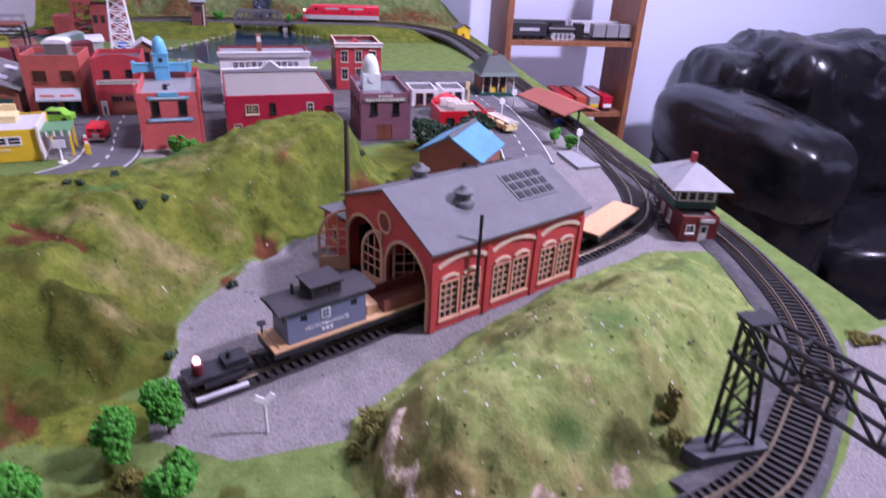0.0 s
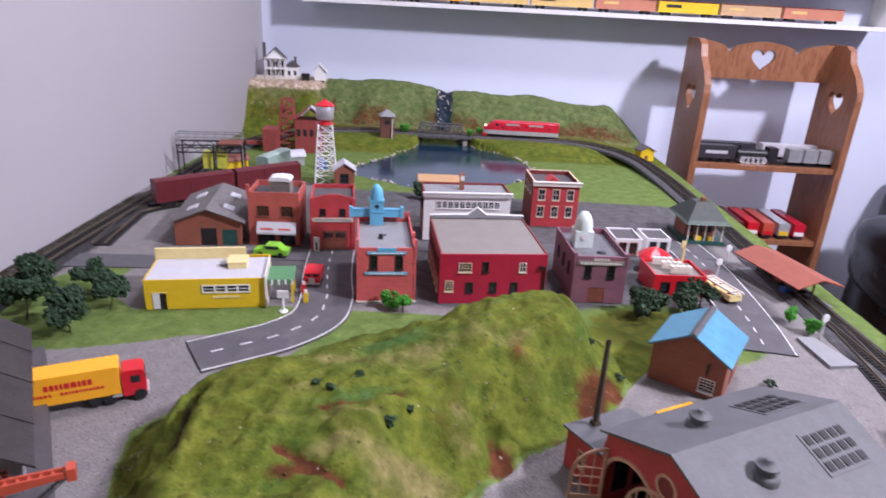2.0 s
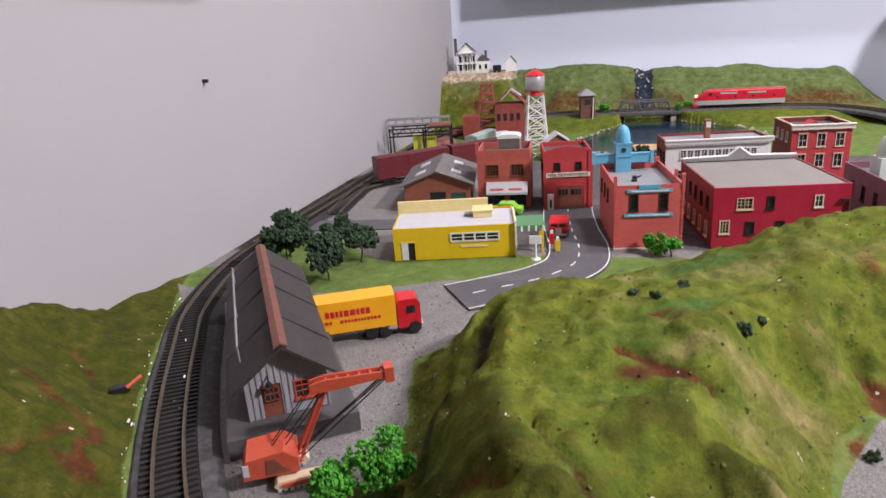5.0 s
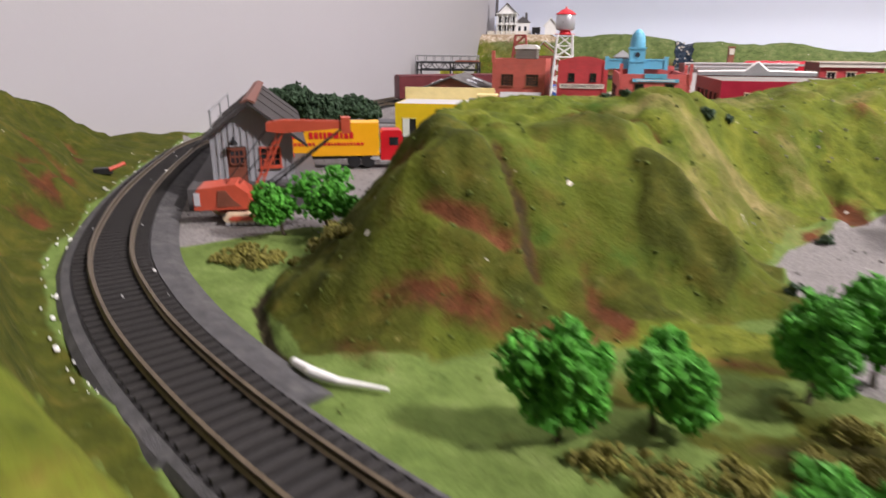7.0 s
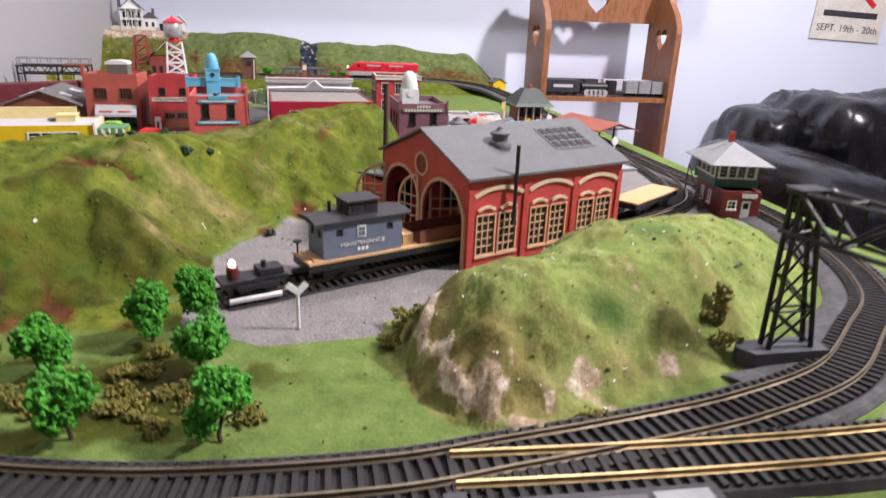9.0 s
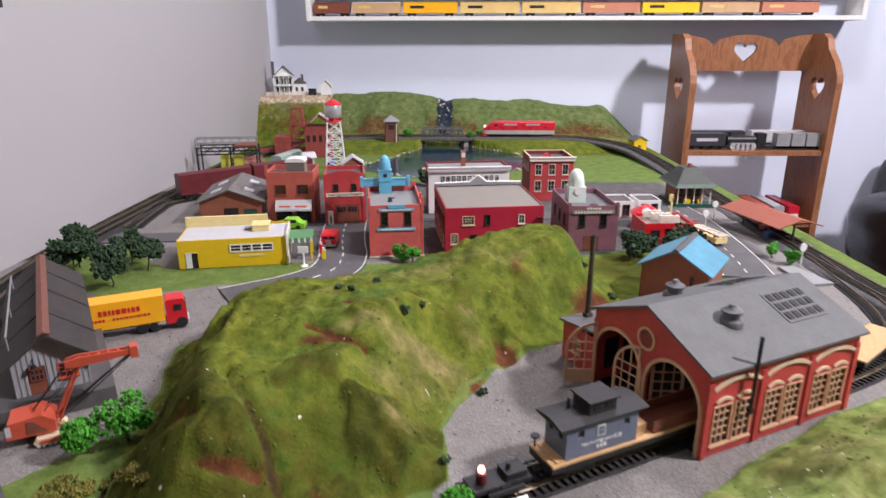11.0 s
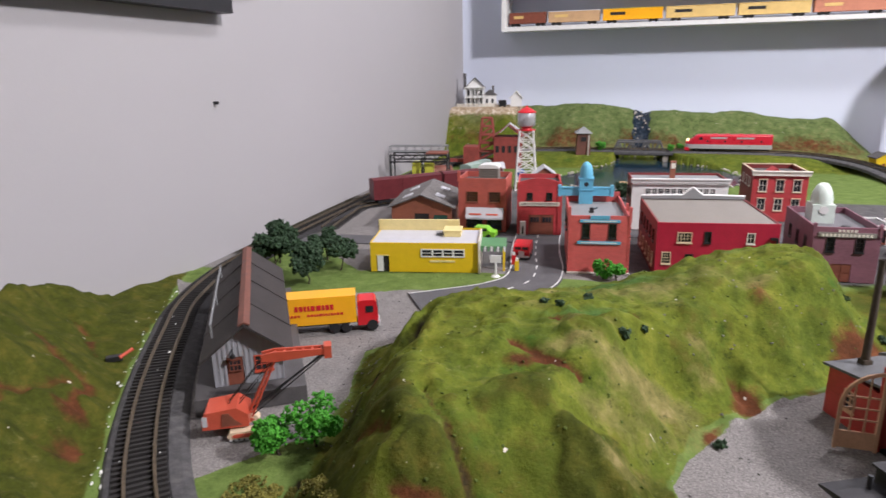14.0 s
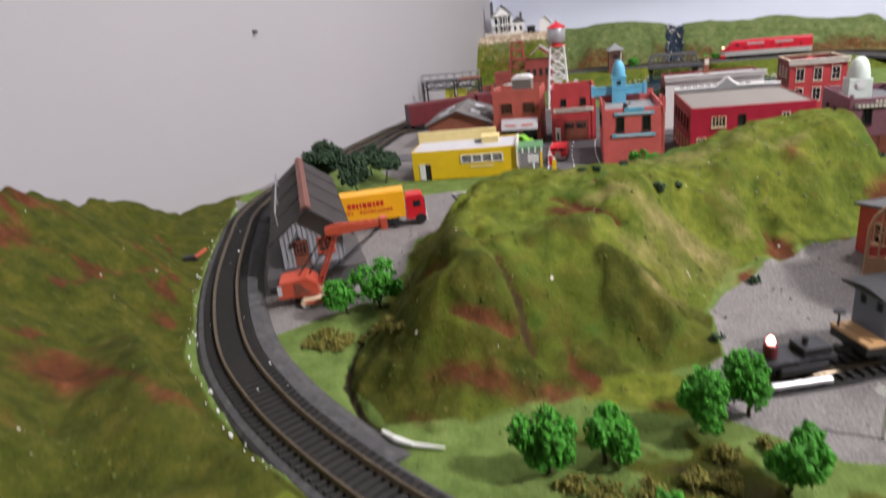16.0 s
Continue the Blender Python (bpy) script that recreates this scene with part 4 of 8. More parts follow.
def faces_of(w, d):
    return {"front": Matrix(), "back": Matrix.Translation((w, d, 0)) @ Matrix.Rotation(math.pi, 4, "Z"),
            "left": Matrix.Translation((0, d, 0)) @ Matrix.Rotation(-math.pi / 2, 4, "Z"), "right": Matrix.Translation((w, 0, 0)) @ Matrix.Rotation(math.pi / 2, 4, "Z")}


def block(name, at, yaw, w, d, h, wall, roof_mat, label, wins, roof_drop=0.005, doors=(), tops=None, category="building", wall_names=None, roof=True, side_wall=None):
    """A flat-roofed house. wins: face -> rows of (u, z, w, h, frame, nx, nz, hood)."""
    th = thing(name, pose(at[0], at[1], at[2] if len(at) > 2 else 0.0005, 0, 0, yaw), label, category)
    fm = faces_of(w, d)
    T = 0.002
    for face, m in fm.items():
        width = w if face in ("front", "back") else d
        rows = [r for r in wins.get(face, ())]
        drs = [r for r in doors if r[0] == face]
        bm = bmesh.new()
        inset = 0 if face in ("front", "back") else T
        holes = [(r[0], r[1], r[2], r[3]) for r in rows] + [(r[1], 0.0, r[2], r[3]) for r in drs]
        if inset:
            hm = m @ Matrix.Translation((inset, 0, 0))
            holed(bm, width - 2 * inset, h, [(a - inset, b, c, e) for a, b, c, e in holes], 0, T, hm, None)
        else:
            holed(bm, width, h, holes, 0, T, m, (tops or {}).get(face))
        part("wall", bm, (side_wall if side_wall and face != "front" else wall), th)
        for r in rows:
            window(th, m, *r[:4], r[4], *(r[5:7] or (2, 3)), hood=r[7] if len(r) > 7 else None)
        for r in drs:
            bm = bmesh.new()
            box(bm, r[1], r[1] + r[2], .0008, .0016, 0, r[3], m)
            n = r[5] if len(r) > 5 else 1
            for k in range(n):
                a, b2 = r[1] + r[2] * k / n, r[1] + r[2] * (k + 1) / n
                box(bm, a + .0006, b2 - .0006, .0004, .0010, .0008, r[3] * .45, m)
                box(bm, a + .0006, b2 - .0006, .0004, .0010, r[3] * .52, r[3] - .0008, m)
            part("door", bm, r[4], th)
    if roof:
        bm = bmesh.new()
        box(bm, T + .0002, w - T - .0002, T + .0002, d - T - .0002, h - roof_drop - .0015, h - roof_drop)
        part("roof", bm, roof_mat, th)
    return th


def row(n, u0, u1, z, w, h, *rest):
    return [((u0 + (u1 - u0) * (i / (n - 1) if n > 1 else 0.5)) - w / 2, z, w, h, *rest) for i in range(n)]


def clock_tower(parent, x, y, z, mat, wing=True, sx=1.0):
    """Round-topped clock turret with low wing walls."""
    r = .0085 * sx
    bm = bmesh.new()
    box(bm, x - r, x + r, y - r * .8, y + r * .8, z - .0055, z + .026)
    box(bm, x - r * 1.12, x + r * 1.12, y - r * .92, y + r * .92, z + .0255, z + .0275)
    box(bm, x - r * 1.12, x + r * 1.12, y - r * .92, y + r * .92, z + .0115, z + .0130)
    lathe(bm, [(r * .99, 0), (r * .96, .006), (r * .87, .011), (r * .68, .0155), (r * .38, .0185), (r * .12, .0197), (.0001, .0198)], 16, (x, y, z + .0275))
    t = part("turret", bm, mat, parent, "pale round-topped clock turret")
    bm = bmesh.new()
    lathe(bm, [(.0036, 0), (.0036, .0006), (.0030, .0006), (.0030, .0002)], 16, (0, 0, 0), Matrix.Translation((x, y - r * .8, z + .0195)) @ Matrix.Rotation(math.pi / 2, 4, "X"))
    part("clock_ring", bm, mat, t)
    bm = bmesh.new()
    lathe(bm, [(.0029, 0), (.0029, .0003)], 16, (0, 0, 0), Matrix.Translation((x, y - r * .8, z + .0195)) @ Matrix.Rotation(math.pi / 2, 4, "X"))
    part("clock_face", bm, GLASS if mat == SKY_BLUE else WHITE, t)
    if wing:
        for s in (-1, 1):
            bm = bmesh.new()
            a, b = sorted((x + s * r, x + s * .031))
            box(bm, a, b, y - .002, y + .002, z + .004, z + .0135)
            box(bm, a, b, y - .0028, y + .0028, z + .0135, z + .0150)
            c, e = sorted((x + s * .0305, x + s * .0345))
            box(bm, c, e, y - .003, y + .003, z + .003, z + .0175)
            part("wing_wall", bm, mat, parent)
    return t


GL = GLASS
# --- blue-trimmed brick hall
th = block("brick_hall", (-.0705, .733), 8.0, .067, .118, .067, BRICK_ROSE, ROOF_GREY, "rose-red brick two-storey hall with sky blue clock turret and blue signs",
           {"front": [(.0155, .042, .0070, .0150, BLACK, 2, 3), (.0445, .042, .0070, .0150, BLACK, 2, 3)],
            "right": row(3, .02, .07, .040, .006, .013, BLACK, 2, 3), "left": row(3, .02, .07, .040, .006, .013, BLACK, 2, 3)}, 0.008,
           tops={"back": [(0, .067), (.067, .067), (.067, .072), (0, .072)]})
clock_tower(th, .024, .108, .0645, SKY_BLUE)
for u, z, w, hh in ((.0095, .0345, .048, .0034), (.0120, .0595, .044, .0032), (.0235, .0632, .021, .0042)):
    s = boxpart("sign", (u, u + w, -.0014, -.0001, z, z + hh), SKY_BLUE, th, "sky blue name board")
    if w > .03:
        boxpart("bar", (u + .004, u + w - .004, -.0017, -.0013, z + .0011, z + .0022), WHITE, s)
bm = bmesh.new()
for i in range(14):
    for s in (0, 1):
        boxpart("quoin", ((-.0006 if s == 0 else .0655), (.0015 if s == 0 else .0676), -.0008, .0012, .002 + i * .0046, .0044 + i * .0046), BRICK_ROSE, th)
bm = bmesh.new(); box(bm, -.001, .068, -.004, .001, 0, .0016)
part("doorstep", bm, STONE, th)
for u, y, z in ((-.001, -.001, .077), (.065, -.001, .077), (.065, .03, .075)):
    boxpart("parapet_post", (u, u + .003, y, y + .004, .060, z), BRICK_ROSE, th)
bm = bmesh.new(); lathe(bm, [(.0032, 0), (.0032, .002), (.0022, .003), (.0024, .006), (.0001, .0065)], 8, (.028, .052, .059)); tube(bm, (.028, .052, .062), (.034, .047, .066), .0008)
part("roof_horn", bm, BLACK, th)

# --- crimson department store
crimson_top = [(0, .062), (.126, .062), (.126, .0655), (.086, .0665), (.0755, .0665), (.063, .0765), (.0505, .0665), (.040, .0665), (0, .0655)]
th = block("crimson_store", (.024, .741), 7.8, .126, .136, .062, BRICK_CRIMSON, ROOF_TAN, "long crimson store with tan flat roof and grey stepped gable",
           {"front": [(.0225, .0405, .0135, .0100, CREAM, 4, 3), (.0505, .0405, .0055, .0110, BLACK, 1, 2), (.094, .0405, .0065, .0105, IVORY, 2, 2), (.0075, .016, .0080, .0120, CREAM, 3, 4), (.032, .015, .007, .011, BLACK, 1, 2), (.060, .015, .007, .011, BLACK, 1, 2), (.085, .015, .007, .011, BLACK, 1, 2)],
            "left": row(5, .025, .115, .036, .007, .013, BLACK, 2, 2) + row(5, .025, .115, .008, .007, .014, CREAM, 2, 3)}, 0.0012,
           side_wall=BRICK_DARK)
bm = bmesh.new(); slab(bm, crimson_top, .130, .1345)
part("gable", bm, ROOF_GREY, th, "grey stepped gable board")
bm = bmesh.new()
for (u0, z0), (u1, z1) in zip(crimson_top[2:], crimson_top[3:]):
    a, b = Vector((u1, .132, z1)), Vector((u0, .132, z0))
    tube(bm, a, b, .0017, .0017, 6)
part("coping", bm, WHITE, th, "white coping")
bm = bmesh.new(); box(bm, .117, .123, -.0035, -.0001, .045, .0475); tube(bm, (.1235, -.0015, .002), (.1235, -.0015, .047), .0011)
part("drainpipe", bm, BLACK, th)

MINT = paint("pale_mint_paint", (0.62, 0.70, 0.64), 0.5, 0.12)
# --- mauve hall with white turret
MAUVE_ROOF = paint("hall_roof_grey", (0.130, 0.128, 0.136), 0.65, 0.3, 60, 0.3)
th = block("mauve_hall", (.182, .764), 4.0, .064, .104, .060, BRICK_MAUVE, MAUVE_ROOF, "mauve brick two-storey hall with white round-topped turret",
           {"front": [(.0135, .034, .0068, .0140, BLACK, 2, 3), (.0415, .034, .0068, .0140, BLACK, 2, 3)],
            "left": row(3, .025, .08, .030, .006, .014, BLACK, 2, 3)}, 0.007, doors=[("front", .020, .020, .020, RUST, 2)],
           tops=None)
tur = boxpart("turret", (.010, .033, .046, .069, .0475, .0740), MINT, th, "pale mint round-topped turret", bevel=.0010)
bm = bmesh.new(); lathe(bm, [(.0115, .0735), (.0112, .080), (.0098, .087), (.0072, .093), (.0038, .0965), (.0001, .0972)], 24, (.0215, .0575, 0)); part("dome", bm, MINT, tur, smooth=True)
bm = bmesh.new(); lathe(bm, [(.0046, -.0008), (.0046, .0008)], 18, (0, 0, 0), Matrix.Translation((.0215, .0458, .068)) @ Matrix.Rotation(math.pi / 2, 4, "X")); part("clock_face", bm, WHITE, tur)
s = boxpart("sign", (.004, .059, -.0014, -.0001, .0495, .0545), ROOF_TAN, th, "tan name board")
for k in range(13):
    boxpart("bar", (.007 + k * .0038, .0094 + k * .0038, -.0018, -.0013, .0502, .0532), IVORY, s)
for k in range(5):
    boxpart("bar", (.0225 + k * .0038, .0249 + k * .0038, -.0016, -.0011, .0552, .0578), IVORY, th)
bm = bmesh.new(); lathe(bm, [(.006, 0), (.006, .004), (.004, .006), (.0001, .006)], 10, (.040, .030, .049))
part("roof_vent", bm, BLACK, th)
for u in (-.001, .061):
    boxpart("parapet_post", (u, u + .003, -.001, .003, .05, .064), BRICK_MAUVE, th)

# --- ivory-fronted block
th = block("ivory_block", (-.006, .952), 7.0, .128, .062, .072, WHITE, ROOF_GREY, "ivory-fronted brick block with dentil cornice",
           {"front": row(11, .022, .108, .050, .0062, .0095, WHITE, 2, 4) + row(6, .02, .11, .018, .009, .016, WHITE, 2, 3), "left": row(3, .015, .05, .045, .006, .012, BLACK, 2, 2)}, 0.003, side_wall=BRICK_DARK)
bm = bmesh.new(); box(bm, -.002, .130, -.004, .0, .0685, .0725); box(bm, -.002, .130, -.0055, .0, .0725, .0742)
for k in range(36):
    box(bm, .001 + k * .0035, .0028 + k * .0035, -.0035, -.0001, .066, .0685)
part("cornice", bm, WHITE, th, "white dentil cornice")
bm = bmesh.new(); box(bm, .055, .062, .030, .037, .068, .092); box(bm, .0545, .0625, .0295, .0375, .092, .0935)
c = part("chimney", bm, BRICK_BROWN, th, "brown brick chimney with white-banded top")
boxpart("white_band", (.0556, .0614, .0290, .0297, .0835, .091), IVORY, c)

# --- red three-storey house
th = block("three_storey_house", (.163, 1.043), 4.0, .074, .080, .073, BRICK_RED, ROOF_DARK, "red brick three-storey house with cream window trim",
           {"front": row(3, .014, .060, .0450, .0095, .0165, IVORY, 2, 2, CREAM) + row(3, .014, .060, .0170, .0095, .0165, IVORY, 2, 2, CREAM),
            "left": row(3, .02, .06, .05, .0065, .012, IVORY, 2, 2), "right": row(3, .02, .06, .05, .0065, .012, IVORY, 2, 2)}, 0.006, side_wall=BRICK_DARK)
bm = bmesh.new(); box(bm, -.002, .076, -.004, .0, .0680, .0735); box(bm, -.003, .077, -.0055, .001, .0735, .0750)
part("cornice", bm, IVORY, th, "ivory cornice")
bm = bmesh.new(); box(bm, .0, .0025, 0, .08, .0732, .0745); box(bm, .0715, .074, .0, .08, .0732, .0745); box(bm, 0, .074, .0775, .08, .0732, .0745)
part("coping", bm, CREAM, th)
bm = bmesh.new(); slab(bm, [(.026, .066), (.050, .066), (.038, .0745)], .03, .055)
part("skylight", bm, BRICK_RED, th)

# --- fire station
th = block("fire_station", (-.156, .884), 9.0, .059, .075, .075, BRICK_RED, ROOF_DARK, "red brick fire station with brown double doors",
           {"front": [(.013, .052, .0062, .0080, BLACK, 1, 2), (.0395, .052, .0062, .0080, BLACK, 1, 2)], "left": row(3, .02, .055, .045, .006, .011, BLACK, 2, 2), "right": row(3, .02, .055, .045, .006, .011, BLACK, 2, 2)},
           0.006, doors=[("front", .015, .034, .030, RUST, 2)])
for k in range(2):
    boxpart("door_glass", (.0175 + k * .0165, .0295 + k * .0165, -.0004, .0003, .0195, .0265), GLASS, th)
    for j in range(1, 3):
        boxpart("glazing_bar", (.0175 + k * .0165 + j * .004 - .0003, .0175 + k * .0165 + j * .004 + .0003, -.0007, -.0002, .0195, .0265), RUST, th)
s = boxpart("sign", (.002, .057, -.0016, -.0001, .0425, .0480), IVORY, th, "ivory sign with dark letters")
words("FIRE DEPARTMENT", .0046, BLACK, s, (.0295, -.0017, .0452), (90, 0, 0), wide=.050)
boxpart("pilaster", (-.0010, .0045, -.0012, -.0001, .0, .074), BRICK_RED, th)
boxpart("pilaster", (.0545, .0600, -.0012, -.0001, .0, .074), BRICK_RED, th)
bm = bmesh.new()
slab(bm, [(u, .0751 + .006 * math.sin(math.pi * u / .059)) for u in [.059 * k / 10 for k in range(11)]][::-1] + [(0, .0745), (.059, .0745)], 0, .002)
part("parapet", bm, BRICK_RED, th)

# --- corner shop with awning
th = block("corner_shop", (-.244, .893), 4.0, .069, .064, .077, BRICK_ORANGE, ROOF_DARK, "orange brick corner shop with grey awning",
           {"front": [(.0125, .0437, .015, .0135, RUST, 4, 4), (.045, .0437, .015, .0135, RUST, 4, 4), (.012, .004, .022, .014, BLACK, 3, 2), (.042, .004, .020, .014, BLACK, 3, 2)], "left": row(3, .02, .05, .047, .006, .012, BLACK, 2, 2)}, 0.008)
bm = bmesh.new(); slab(bm, [(0, 0), (.0535, 0), (.0535, .0150), (0, .0150)], -.001, .0, Matrix.Translation((.0117, -.0005, .0350)) @ Matrix.Rotation(radians(-32), 4, "X") @ Matrix.Translation((0, 0, -.0150)))
box(bm, .0117, .0652, -.0105, -.0080, .0200, .0222)
aw = part("awning", bm, ROOF_LIGHT, th, "sloping grey awning with orange lettering band")
for u0, u1 in ((.017, .034), (.041, .058)):
    bm = bmesh.new(); box(bm, u0, u1, -.0016, -.0011, .0032, .0056, Matrix.Translation((0, -.0005, .0350)) @ Matrix.Rotation(radians(-32), 4, "X") @ Matrix.Translation((0, 0, -.0150)))
    part("bar", bm, ORANGE, aw)
bm = bmesh.new()
box(bm, .028, .055, .014, .036, .0690, .089)
for k in range(5):
    box(bm, .0272, .0558, .0132, .0368, .0705 + k * .0036, .0720 + k * .0036)
part("roof_louvre", bm, ROOF_TAN, th, "tan louvred roof box")
bm = bmesh.new(); slab(bm, [(.0265, .0890), (.0565, .0890), (.0560, .0920), (.0520, .0940), (.0415, .0948), (.0310, .0940), (.0270, .0920)], .0125, .0375)
part("louvre_cap", bm, WHITE, th, "white rounded cap")
boxpart("parapet_post", (-.001, .003, -.001, .003, .072, .087), BRICK_ORANGE, th)


def gable_house(name, at, yaw, w, d, eave, apex, wall, roof_mat, label, wins, doors=(), over=.004, thick=.0018, category="building", roof_right=None):
    """A house whose gable end faces front and whose ridge runs back."""
    th = thing(name, pose(at[0], at[1], at[2] if len(at) > 2 else 0.0005, 0, 0, yaw), label, category)
    T = .0018
    for face, m in faces_of(w, d).items():
        bm = bmesh.new()
        gab = face in ("front", "back")
        width = w if gab else d
        rows, drs = wins.get(face, ()), [r for r in doors if r[0] == face]
        holes = [r[:4] for r in rows] + [(r[1], 0.0, r[2], r[3]) for r in drs]
        if gab:
            holed(bm, width, eave, holes, 0, T, m, [(0, eave), (w, eave), (w / 2, apex)])
        else:
            holed(bm, width - 2 * T, eave, [(a - T, b, c, e) for a, b, c, e in holes], 0, T, m @ Matrix.Translation((T, 0, 0)))
        part("wall", bm, wall, th)
        for r in rows:
            window(th, m, *r[:4], r[4], *(r[5:7] or (2, 3)), hood=r[7] if len(r) > 7 else None)
        for r in drs:
            bm = bmesh.new(); box(bm, r[1], r[1] + r[2], .0006, .0013, 0, r[3], m)
            part("door", bm, r[4], th)
    rise = (apex - eave) / (w / 2)
    for s in (-1, 1):
        bm = bmesh.new()
        e, z = w / 2 + s * (w / 2 + over), eave - rise * over
        slab(bm, [(w / 2, apex + .0004), (e, z + .0004), (e, z + .0004 + thick), (w / 2, apex + .0004 + thick)], -over, d + over)
        part("roof_slope", bm, roof_right if (roof_right and s > 0) else roof_mat, th)
    return th


# --- gabled freight shed in the yard
SHED_ROOF = paint("weathered_brown_grey_roof", (0.165, 0.155, 0.150), 0.65, 0.35, 70, 0.4)
SHED_W, SHED_D, SHED_E, SHED_A = .088, .122, .0350, .0520
th = gable_house("freight_shed", (-.341, .876), 9.0, SHED_W, SHED_D, SHED_E, SHED_A, BRICK_BROWN, SHED_ROOF, "brown brick shed with weathered grey roof and skylights",
                 {}, [("front", .034, .021, .025, DARK), ("front", .062, .020, .023, GREEN_DK)], .006)
half, rise = SHED_W / 2, (SHED_A - SHED_E) / (SHED_W / 2)
for s in (-1, 1):
    for k in (0.020, 0.078):
        bm = bmesh.new()
        box(bm, -.007, .007, k, k + .018, 0, .0016, Matrix.Translation((half + s * .024, 0, SHED_A - rise * .024 + .0023)) @ Matrix.Rotation(s * math.atan(rise), 4, "Y"))
        part("skylight", bm, ROOF_LIGHT, th)
bm = bmesh.new()
for k in range(32):
    for s in (-1, 1):
        tube(bm, (half, -.006 + k * .0043, SHED_A + .0021), (half + s * (half + .006), -.006 + k * .0043, SHED_E - rise * .006 + .0021), .0006, None, 5)
part("roof_rib", bm, SHED_ROOF, th)

# --- small brick house with sky blue roof
th = gable_house("blue_roofed_house", (.231, .6043), -33.8, .067, .0677, .0388, .0584, BRICK_BROWN, ROOF_BLUE, "small brown brick house with bright sky blue roof",
                 {"front": [(.047, .006, .012, .0125, WHITE, 4, 4)]}, [("right", .03, .010, .018, RUST)], .004)
bm = bmesh.new(); tube(bm, (.052, -.006, .026), (.052, -.006, .036), .0013); tube(bm, (.052, -.006, .034), (.052, .001, .034), .0009)
part("drainpipe", bm, BLACK, th)
bm = bmesh.new(); slab(bm, [(.0335 - .0035, .0586), (.0335, .0607), (.0335 + .0035, .0586), (.0335 + .0035, .0594), (.0335, .0616), (.0335 - .0035, .0594)], -.0042, .0719)
part("ridge_cap", bm, ROOF_DARK, th, "dark ridge strip")

# --- yellow filling station
th = thing("filling_station", pose(-.293, .684, .0006, 0, 0, 10.9), "bright yellow filling station with white flat roof", "building")
fm = faces_of(.127, .072)
wallh = .035
for face, m in fm.items():
    bm = bmesh.new()
    holes = {"front": [(.0075, 0, .0145, .0195), (.061, .0195, .048, .0072)]}.get(face, [])
    ins = 0 if face in ("front", "back") else .0018
    holed(bm, (.127 if face in ("front", "back") else .072) - 2 * ins, wallh, holes, 0, .0018, m @ Matrix.Translation((ins, 0, 0)))
    part("wall", bm, YELLOW, th)
wn = boxpart("window", (.0595, .1105, -.0010, .0, .0183, .0195), WHITE, th)
bm = bmesh.new()
for u0, u1, z0, z1 in ((.0595, .061, .0195, .0267), (.109, .1105, .0195, .0267), (.0595, .1105, .0267, .0280), (.072, .074, .0195, .0267), (.084, .086, .0195, .0267), (.096, .098, .0195, .0267)):
    box(bm, u0, u1, -.001, .001, z0, z1)
box(bm, .061, .109, -.0003, .0004, .0227, .0234)
part("frame", bm, WHITE, wn)
boxpart("pane", (.061, .109, .0010, .0014, .0195, .0267), GLASS, wn)
boxpart("door", (.0082, .0150, -.0006, .0006, .0008, .0192), WHITE, th, "white half-open door")
boxpart("doorway", (.0150, .0218, .0010, .0016, .0008, .0192), DARK, th)
boxpart("door_frame", (.0068, .0225, -.0006, .0004, .0194, .0206), PALE_YELLOW, th)
boxpart("sign", (.070, .099, -.0008, -.0001, .0122, .0146), PALE_YELLOW, th)
boxpart("roof", (.0018, .1252, .0018, .062, .0335, .0350), ROOF_LIGHT, th, "white flat roof")
boxpart("back_parapet", (-.001, .100, .060, .0640, .033, .0480), PALE_YELLOW, th, "pale yellow back parapet")
bm = bmesh.new(); box(bm, .084, .104, .028, .050, .0352, .0415); box(bm, .083, .105, .027, .051, .0415, .0430)
part("roof_box", bm, PALE_YELLOW, th)
boxpart("roof_vent", (.074, .082, .034, .042, .0352, .0385), ROOF_GREY, th)
boxpart("end_wall", (.1262, .1282, -.0035, .055, 0, .0385), IVORY, th)
can = boxpart("canopy", (.1284, .158, .006, .044, .0285, .0305), GREEN_AWN, th, "green striped canopy")
for k in range(8):
    boxpart("stripe", (.1290 + k * .0037, .1310 + k * .0037, .0045, .0060, .0245, .0300), WHITE if k % 2 else GREEN_AWN, can)
for y in (.008, .039):
    boxpart("canopy_post", (.154, .1565, y, y + .0025, 0, .0285), YELLOW, th)

for x, y, c, lb in ((-.127, .722, YELLOW, "yellow fuel pump"), (-.135, .745, RED, "red fuel pump")):
    t2 = thing("fuel_pump", pose(x, y, .0006, 0, 0, 10), lb + " under the station canopy", "fuel pump")
    boxpart("body", (-.0025, .0025, -.002, .002, 0, .013), c, t2, bevel=.0004)
    boxpart("globe", (-.0016, .0016, -.0012, .0012, .0131, .0165), WHITE, t2)
t2 = thing("station_sign", pose(-.147, .699, .0006, 0, 0, 5), "blank white sign on a post at the kerb", "sign")
bm = bmesh.new(); lathe(bm, [(.0052, 0), (.0046, .0010), (.0014, .0016), (.0012, .017)], 12)
part("post", bm, WHITE, t2, smooth=True)
boxpart("board", (-.0062, .0062, -.0007, .0007, .0165, .0250), WHITE, t2, bevel=.0003)
t2 = thing("ice_box_sign", pose(-.148, .880, .0006, 0, 0, 8), "tall white sign box with black mark outside the fire station", "sign")
boxpart("cabinet", (-.0038, .0038, -.002, .002, 0, .0215), WHITE, t2, bevel=.0004)
boxpart("bar", (-.0012, .0012, -.0024, -.0019, .004, .015), BLACK, t2)


